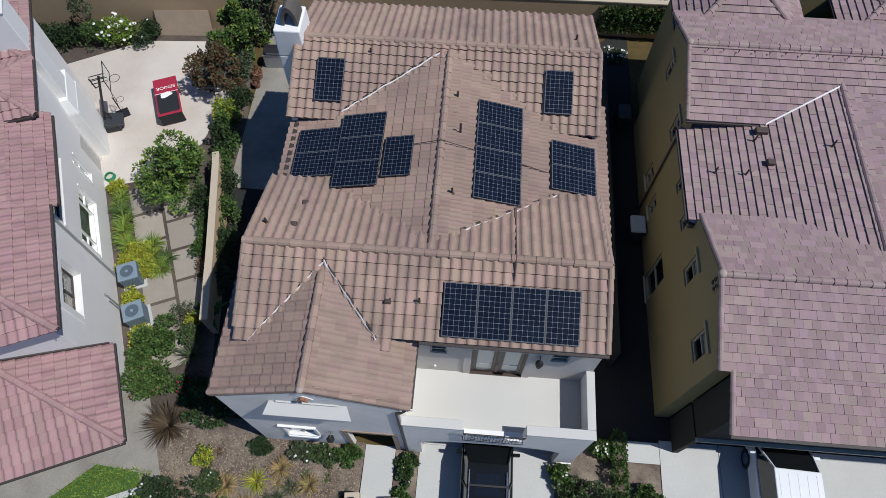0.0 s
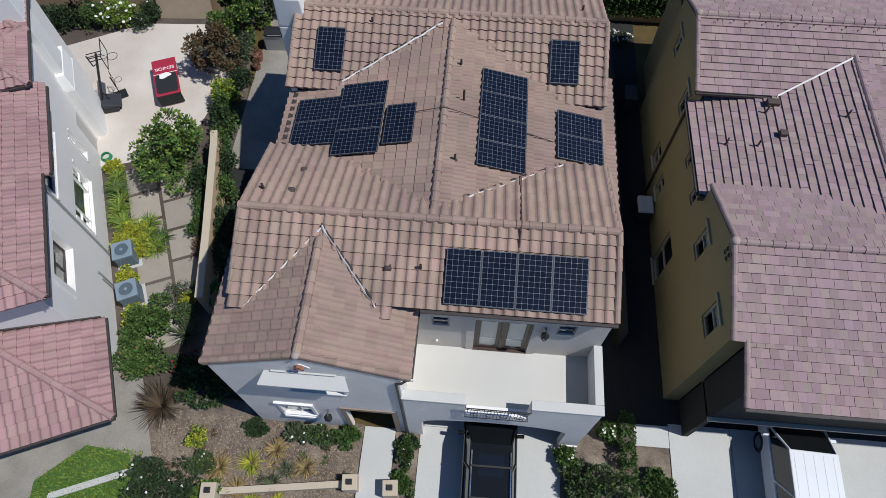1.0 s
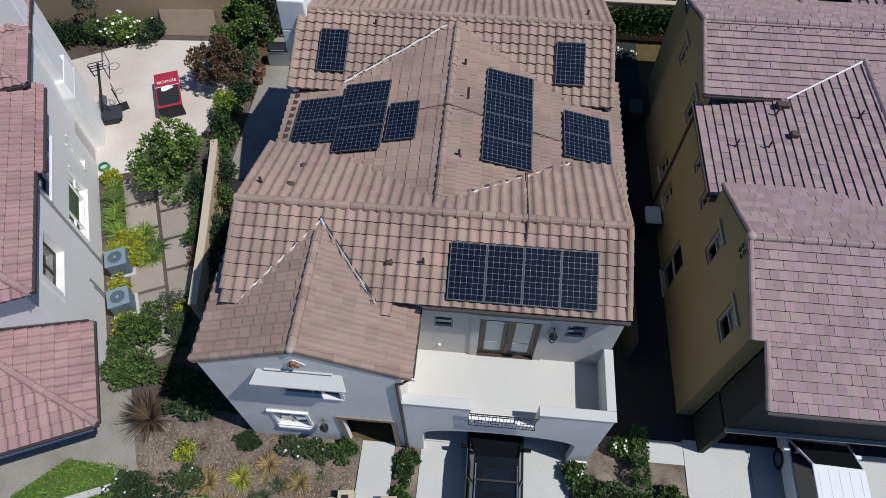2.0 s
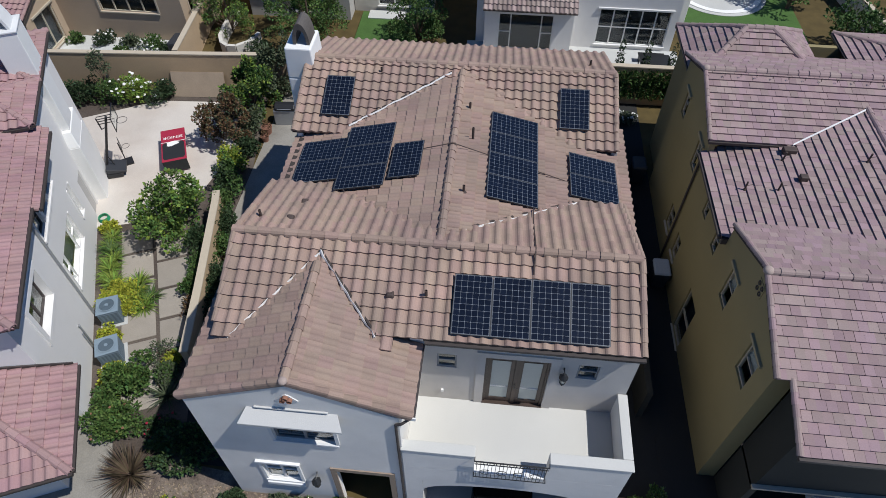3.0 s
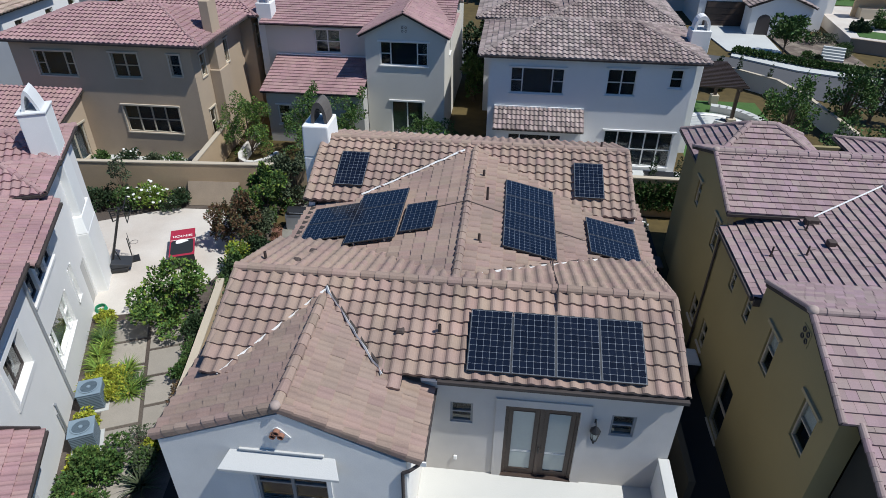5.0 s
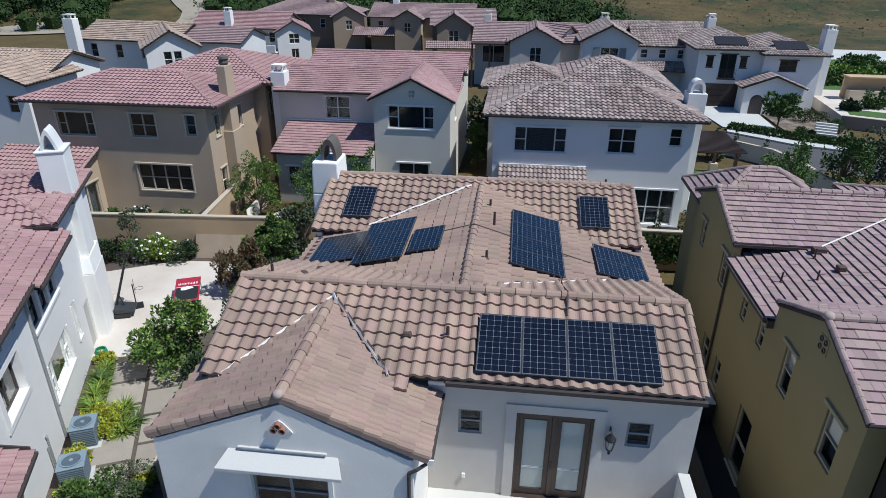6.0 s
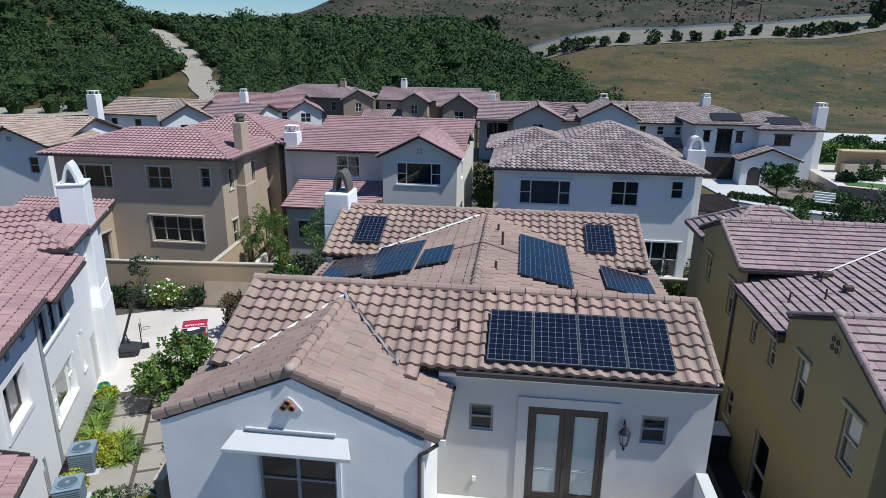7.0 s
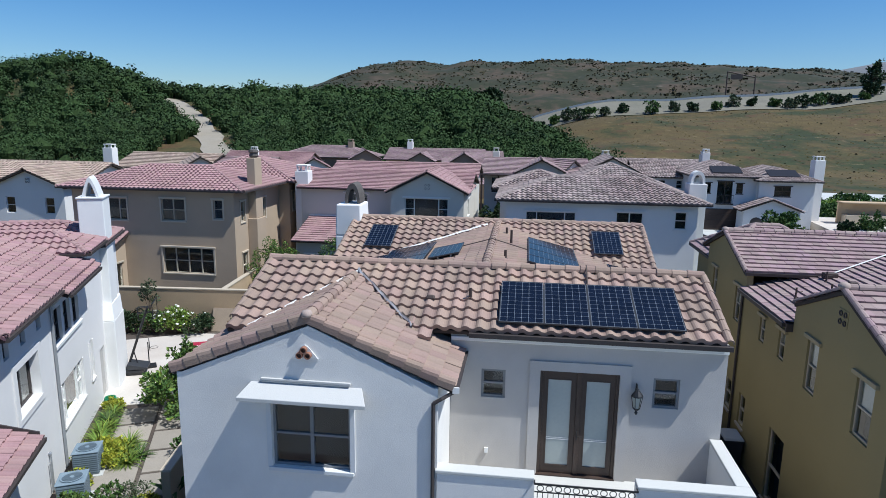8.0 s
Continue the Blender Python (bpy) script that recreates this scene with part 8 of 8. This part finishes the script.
tree("dark green tree by the street", 22.6, 38.6, 5.0, 1.3, LEAF, 421, 2600, 0.16, 0.14, clear=0.12, n=26, loose=True, shoots=10)
tree("dark green tree by the street", 25.4, 40.6, 4.6, 1.4, LEAF_OLIVE, 422, 2200, 0.16, 0.13, clear=0.12, n=26, loose=True, shoots=10)
tree("green tree beside the neighbouring yard", 20.0, 31.5, 3.8, 1.5, LEAF, 423, 2400, 0.15, 0.12, clear=0.12, n=26, loose=True, shoots=10)
tree("feathery green tree behind the house", -10.6, 29.6, 4.2, 2.3, LEAF_MID, 424, 7000, 0.10, 0.09, second=LEAF, clear=0.08, n=30, loose=True, shoots=16)
tree("green tree behind the house", -4.4, 29.8, 3.2, 1.5, LEAF, 425, 4000, 0.10, 0.08, clear=0.1, second=LEAF, n=24, loose=True, shoots=8)
tree("green tree in the side yard", -15.3, 29.6, 4.0, 1.4, LEAF_MID, 426, 5200, 0.085, 0.08, clear=0.04, second=LEAF_BRIGHT, n=28, loose=True, shoots=12)
tree("young street tree before a white house", 24.6, 56.4, 3.6, 1.5, LEAF, 427, 1800, 0.24, 0.09)
tree("leafy tree between the houses", -2.6, 46.5, 4.6, 1.5, LEAF_DARK, 428, 2400, 0.22, 0.12, clear=0.15)
tree("leafy tree between the houses", -2.4, 40.0, 3.4, 1.0, LEAF, 429, 1500, 0.18, 0.09, clear=0.15)
for i, (x, y, h) in enumerate([(28.4, 38.6, 4.2), (30.5, 38.0, 3.0), (16.2, 46.3, 2.2), (33, 61.5, 2.2), (36, 63, 3.2)]):
    tree("green tree near the street", x, y, h, h * 0.42, (LEAF_DARK, LEAF, LEAF_OLIVE)[i % 3], 430 + i, 2600, 0.18, 0.1, clear=0.1, n=22, loose=True, shoots=8)
for i, (x, y) in enumerate([(18.1, 47.4), (19.9, 45.7), (6.6, 26.6), (7.9, 26.5), (9.2, 26.5)]):
    bush("cypress", "slim dark cypress beside a wall", [(0, 0, 0.4 + 0.4 * k, 0.24 - 0.035 * k, 0.24 - 0.035 * k, 0.36) for k in range(5)], 500, 0.09, LEAF_DARK, pose(x, y, 0.68 if y < 30 else 0), 450 + i, group="cypresses", stems=1, category="tree")
for i, (x, y, r, f) in enumerate([(-23.9, 27.6, 0.5, 0), (-22.2, 27.6, 0.7, 22), (-20.6, 27.6, 0.6, 6), (-19.2, 27.5, 0.65, 14), (-18.2, 27.2, 0.5, 0), (-19.4, 26.2, 0.7, 24), (-20.6, 26.6, 0.5, 8), (-12.8, 27.2, 1.0, 0), (-9.0, 27.0, 0.9, 0), (26.5, 61.9, 0.7, 0), (28.4, 60.2, 1.1, 0), (29.8, 60.6, 1.0, 0), (26.3, 55.5, 0.6, 0), (27.0, 54.6, 0.5, 0), (29.8, 56.0, 0.7, 0), (30.4, 58.0, 0.8, 0), (12.0, 47.5, 1.1, 0), (11.4, 44.5, 1.0, 0)]):
    shrub("green shrub with white flowers by a patio" if f else "leafy green garden shrub beside a patio", x, y, r, r * 0.8, r * 1.5, (LEAF, LEAF_DARK, LEAF_OLIVE)[i % 3], 460 + i, 800, 0.1, flowers=f, fl_size=0.07)
tagged(part("grill_cover", Solid().box(-0.6, 0.6, -0.3, 0.3, 0, 1.0), BIN, at=pose(-17.45, 27.0, 0.42, 0, 0, 86), bevel=0.12), "dark covered grill beside a tan wall", "grill")
set_ = thing("patio_table", "dark patio table with benches behind the house", "table", pose(8.6, 27.5, 0.7))
part("tabletop", Solid().box(-0.8, 0.8, -0.5, 0.5, 0.70, 0.75), IRON, set_)
for x in (-0.7, 0.7):
    for y in (-0.4, 0.4):
        part("leg", Solid().tube((x, y, 0), (x, y, 0.70), 0.03), IRON, set_)
for y in (-0.95, 0.95):
    be = thing("patio_bench", "dark patio bench beside the table", "bench", pose(8.6, 27.5 + y, 0.7), "patio benches")
    part("seat", Solid().box(-0.7, 0.7, -0.18, 0.18, 0.40, 0.44), IRON, be)
    for x in (-0.6, 0.6):
        part("leg", Solid().box(x - 0.03, x + 0.03, -0.15, 0.15, 0, 0.40), IRON, be)
out = thing("outdoor_kitchen", "pale stone outdoor kitchen with flat roof", "shelter", pose(37.6, 66.2, 1.1))
part("wall", Solid().box(-3, 3, 1.2, 1.5, 0, 2.3), BLOCKWALL, out)
part("counter", Solid().box(-2.6, 2.6, 0.2, 1.19, 0, 1.0), CAPSTONE, out)
part("roof", Solid().box(-3.0, 3.0, 0.2, 1.8, 2.303, 2.42), BLOCKWALL, out)

# ---- woods and hills ----
rnd = random.Random(77)
woods = Solid()
TREES = []


TRACK = [(-60, 112), (-64, 122), (-70, 134), (-82, 152), (-96, 175), (-115, 198), (-128, 209)]


def track_at(y):
    """The middle of the pale track that climbs through the wood."""
    for (x0, y0), (x1, y1) in zip(TRACK, TRACK[1:]):
        if y <= y1:
            return x0 + (x1 - x0) * (y - y0) / (y1 - y0)
    return -999


def on_track(x, y):
    left = 13 * (1 - smooth(135, 165, y))
    return -5 - left < x - track_at(y) + 2.2 * math.sin(y / 9) < 5.5


for i in range(4600):
    x, y = rnd.uniform(-230, 60), rnd.uniform(108, 300)
    edge = 110 + 8 * noise.noise(Vector((x / 18, 2, 0))) + 6 * smooth(-50, 20, x)
    if y < edge or x > wood_line(y) + 4 * noise.noise(Vector((y / 12, 5, 0))) or on_track(x, y):
        continue
    if -105 < x < -62 and y < 128 and noise.noise(Vector((x / 10, y / 10, 8))) > 0.0:
        continue
    TREES.append((x, y, rnd.uniform(3.0, 5.4) + 3.0 * max(0.0, noise.noise(Vector((x / 14, y / 14, 3)))) + (1.6 if rnd.random() < 0.08 else 0)))
# Dark solids inside the crowns: the shade between leaves is their colour.
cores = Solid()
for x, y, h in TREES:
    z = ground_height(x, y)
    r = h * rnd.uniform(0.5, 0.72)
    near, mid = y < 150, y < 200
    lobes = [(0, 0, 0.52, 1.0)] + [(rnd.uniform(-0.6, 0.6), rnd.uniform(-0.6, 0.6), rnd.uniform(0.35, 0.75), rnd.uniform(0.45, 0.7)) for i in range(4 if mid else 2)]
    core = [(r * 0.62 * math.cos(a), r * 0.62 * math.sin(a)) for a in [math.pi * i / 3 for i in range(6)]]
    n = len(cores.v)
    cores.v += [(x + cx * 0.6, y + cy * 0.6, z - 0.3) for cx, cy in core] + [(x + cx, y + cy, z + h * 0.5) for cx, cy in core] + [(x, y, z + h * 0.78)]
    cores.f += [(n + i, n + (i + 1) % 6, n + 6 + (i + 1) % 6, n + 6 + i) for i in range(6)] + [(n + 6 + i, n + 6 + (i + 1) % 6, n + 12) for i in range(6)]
    for k in range(260 if near else 150 if mid else 70):
        lx, ly, lz, lr = rnd.choice(lobes)
        th, u = rnd.uniform(0, 6.283), rnd.uniform(-0.7, 1)
        q = math.sqrt(1 - u * u)
        d = Vector((q * math.cos(th), q * math.sin(th), u))
        w = rnd.uniform(0.88, 1.06) * lr
        p = Vector((x + (lx + d.x * w) * r, y + (ly + d.y * w) * r, z + h * (lz + d.z * 0.5 * w)))
        a = (0.40 if near else 0.58 if mid else 0.95) * rnd.uniform(0.6, 1.3)
        o = (d + Vector((rnd.gauss(0, 0.22), rnd.gauss(0, 0.22), rnd.gauss(0.1, 0.22)))).normalized()
        s1 = o.cross(Vector((rnd.gauss(0, 1), rnd.gauss(0, 1), rnd.gauss(0, 1)))).normalized()
        s2 = o.cross(s1)
        n = len(woods.v)
        woods.v += [tuple(p - s1 * a * 0.5), tuple(p + s2 * a * 0.5 + o * 0.1), tuple(p + s1 * a * 0.5), tuple(p - s2 * a * 0.5 - o * 0.1)]
        woods.f.append((n, n + 1, n + 2, n + 3))
LEAF_WOOD = mat("wood_leaf", (0.043, 0.074, 0.026), 0.65, 0.35, 0.16, 1.2, 0.0, island=0.14, hue=0.012, spec=0.05, tint=(0.030, 0.047, 0.021), tint_amount=0.9)
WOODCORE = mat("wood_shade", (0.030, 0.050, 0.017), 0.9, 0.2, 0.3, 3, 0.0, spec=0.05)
tagged(part("inner_foliage", cores, WOODCORE), "dark solid cores that put shade into the orchard trees by colour", "woods", kind="stuff")
tagged(part("woods", woods, LEAF_WOOD), "dense dark green orchard trees on the slope", "woods", kind="stuff")

# pale track through the wood
tk = Solid()
for k in range(17):
    y = 112 + k * 6
    cx = track_at(y)
    w = 3.9 + 0.9 * math.sin(k * 1.7)
    for e in (-w, -w / 3, w / 3, w):
        tk.v.append((cx + e, y, ground_height(cx + e, y) + 0.25))
tk.f = [(4 * k + i, 4 * k + i + 1, 4 * k + i + 5, 4 * k + i + 4) for k in range(16) for i in range(3)]
PALE = mat("pale_earth", (0.30, 0.265, 0.21), 0.95, 0.15, 0.3, 3, 0.4, tint=(0.28, 0.24, 0.18), tint_amount=0.6)
structure("dirt_track", tk, PALE, "pale dirt track up the wooded slope", "track")

bk = Solid()
for k in range(23):
    x = -118 + k * 3
    for j in range(5):
        y = 107 + j * (2.4 + 1.3 * math.sin(k * 0.9)) + 2 * math.sin(k * 0.6)
        bk.v.append((x, y, ground_height(x, y) + 0.2))
bk.f = [(5 * k + i, 5 * k + 5 + i, 5 * k + 6 + i, 5 * k + 1 + i) for k in range(22) for i in range(4)]
structure("earth_bank", bk, PALE, "bare pale earth below the wood", "bank")

# brush on the dry slope and the far hills
brush = Solid()
for i in range(15000):
    if rnd.random() < 0.5:
        x, y = rnd.uniform(20, 260), rnd.uniform(130, 292)
        if x < wood_line(y):
            continue
        r = rnd.uniform(0.2, 0.5)
        if rnd.random() < 0.98:
            continue
    else:
        x, y = rnd.uniform(-160, 420), rnd.uniform(330, 640)
        if noise.noise(Vector((x / 45, y / 45, 1))) < -0.2:
            continue
        r = rnd.uniform(0.4, 1.1) + (1.0 if rnd.random() < 0.06 else 0)
    z = ground_height(x, y)
    for k in range(7):
        a = rnd.uniform(0, 6.283)
        p = Vector((x + math.cos(a) * r * rnd.random(), y + math.sin(a) * r * rnd.random(), z + r * rnd.uniform(0.1, 0.6)))
        o = Vector((rnd.gauss(0, 1), rnd.gauss(0, 1), rnd.gauss(0.6, 0.5))).normalized()
        s1 = o.orthogonal().normalized()
        s2 = o.cross(s1)
        n = len(brush.v)
        w = r * 0.55
        brush.v += [tuple(p - s1 * w), tuple(p + s2 * w), tuple(p + s1 * w), tuple(p - s2 * w)]
        brush.f.append((n, n + 1, n + 2, n + 3))
LEAF_BRUSH = leaf_mat("brush_leaf", (0.072, 0.066, 0.038), 0.35, 0.02, 0.05)
tagged(part("brush", brush, LEAF_BRUSH), "low olive-brown brush on the dry hills", "brush", kind="stuff")

sw = Solid()
for i in range(9000):
    x, y = rnd.uniform(-10, 250), 120 + 175 * rnd.random()
    if x < wood_line(y) - 2:
        continue
    z = ground_height(x, y)
    o = Vector((rnd.gauss(0, 0.2), rnd.gauss(-0.12, 0.2), 1)).normalized()
    s1 = o.orthogonal().normalized()
    s2 = o.cross(s1)
    w = rnd.uniform(0.12, 0.3)
    p = Vector((x, y, z + 0.04 + w * 0.10))
    n = len(sw.v)
    sw.v += [tuple(p - s1 * w), tuple(p + s2 * w), tuple(p + s1 * w), tuple(p - s2 * w)]
    sw.f.append((n, n + 1, n + 2, n + 3))
SWARD = mat("dry_sward", (0.080, 0.055, 0.017), 0.8, 0.5, 0.12, 1.1, 0.0, island=0.3, hue=0.012, spec=0.05, tint=(0.050, 0.052, 0.014), tint_amount=1.0)
tagged(part("dry_grass", sw, SWARD), "dry ochre and olive grass tussocks on the slope", "grass", kind="stuff")

# raised road with its pale embankment
emb = Solid()
N = 60
for k in range(N + 1):
    x = -12 + k * 6
    y = 296
    z = ground_height(x, y - 6)
    emb.v += [(x, y - 34, ground_height(x, y - 34) + 0.2), (x, y, z + 4.4), (x, y + 12, z + 4.6), (x, y + 13, z - 1)]
emb.f = [(4 * k + i, 4 * k + 4 + i, 4 * k + 5 + i, 4 * k + 1 + i) for k in range(N) for i in range(3)]


def on_bank(x, y):
    a, b = ground_height(x, 262) + 0.2, ground_height(x, 290) + 4.4
    return a + (b - a) * (y - 262) / 34


EMB = mat("embankment_soil", (0.175, 0.16, 0.122), 0.95, 0.25, 0.08, 1.5, 0.3, tint=(0.15, 0.142, 0.10), tint_amount=0.8)
structure("embankment", emb, EMB, "pale bare embankment below a raised road", "embankment")
gr = thing("guard_rail", "dark guard rail along the raised road", "guard rail")
s = Solid()
for k in range(N):
    x0, x1 = -12 + k * 6, -6 + k * 6
    z0, z1 = ground_height(x0, 290) + 4.5, ground_height(x1, 290) + 4.5
    s.add([(x0, 297, z0), (x1, 297, z1), (x1, 297, z1 + 0.9), (x0, 297, z0 + 0.9), (x0, 297.2, z0), (x1, 297.2, z1), (x1, 297.2, z1 + 0.9), (x0, 297.2, z0 + 0.9)], [(0, 1, 2, 3), (5, 4, 7, 6), (3, 2, 6, 7)])
part("rail", s, METAL_GREY, gr)
for i, (x, h) in enumerate([(46, 4.5), (52, 5), (57, 6), (61, 6.5), (66, 6), (72, 4), (80, 6), (91, 8), (100, 5), (107, 5), (116, 4.5), (124, 5.5), (131, 4), (139, 4), (144, 5), (149, 6), (156, 6), (161, 5), (164, 5), (173, 4)]):
    ty = 272 - rnd.uniform(0, 9)
    tree("dark tree on the embankment", x - 41, ty, h * 0.8, h * rnd.uniform(0.3, 0.55), (LEAF_DARK, LEAF, LEAF_OLIVE)[i % 3], 500 + i, 420, 0.8, 0.2, z=on_bank(x - 41, ty), clear=0.0, n=14, loose=True, shoots=3)
for x, y, h in ((-13, 252, 10), (-17, 254, 8)):
    tree("dark tree at the edge of the wood", x, y, h, h * 0.35, LEAF_DARK, 560 + x, 420, 1.1, 0.3, clear=0.1, n=8)
tree("tall dark tree on the embankment", 137, 276, 14, 3.4, LEAF_DARK, 530, 1300, 1.0, 0.5, z=on_bank(137, 276), clear=0.02, n=26, loose=True, shoots=6)
gn = thing("sign_gantry", "grey overhead sign gantry above the road", "gantry", pose(94, 300, ground_height(94, 290) + 4.5))
for x, h in ((-6, 11), (6, 8.5)):
    part("post", Solid().tube((x, 0, -2), (x, 0, h), 0.3, n=10), PIPE, gn)
part("beam", Solid().tube((-6, 0, 11), (6, 0, 8.5), 0.3, n=10), PIPE, gn)
part("sign_back", Solid().box(-4.5, 0.5, -0.4, -0.2, 7.6, 9.8), FASCIA, gn)

# ---- front roof slope, tile by tile ----
tile_mesh = bpy.data.meshes.new("roof_tile")
tile_mesh.from_pydata(tile_shape(0.31, 0.36, S_PROFILE, 0.07, 0.07)[0], [], tile_shape(0.31, 0.36, S_PROFILE, 0.07, 0.07)[1])
tile_mesh.materials.append(TILE_PIECE)
tiled_slope("roof_tiles", [(RX0, FE_Y, FE_Z), (RX1 - 0.07, FE_Y, FE_Z), (RX1 - 0.07, FR_Y - 0.08, FR_Z - 0.03), (RX0, FR_Y - 0.08, FR_Z - 0.03)], TILE_PIECE, roof, pieces=(tile_mesh, TILE_PIECE))
tiled_slope("roof_tiles", [(RX0, 5.28, FE_Z - 0.34 * SL), (-1.86, 5.28, FE_Z - 0.34 * SL), (-1.86, FE_Y, FE_Z), (RX0, FE_Y, FE_Z)], TILE_PIECE, roof, pieces=(tile_mesh, TILE_PIECE), seed=14)
cap_row("ridge_capping", (RX0, FR_Y, FR_Z + 0.04), (RX1, FR_Y, FR_Z + 0.04), TILE, roof, single=True)
cap_row("ridge_capping", (GX, GY, GZ + 0.04), (GX, 7.2, GZ + 0.04), TILE, roof, single=True)
for ex, front in ((GX0, 1), (GX1, -1)):
    rake_row((ex, GY, GE_Z + 0.05), (GX, GY, GZ + 0.05), front, roof)
part("ridge_end", Solid().lathe([(0.10, -0.06), (0.115, 0.0), (0.085, 0.06), (0.02, 0.08)], pose(GX, GY - 0.01, GZ + 0.10), 12), TILE_PALE, roof, "pale mortar cap on the gable's ridge", smooth=True)
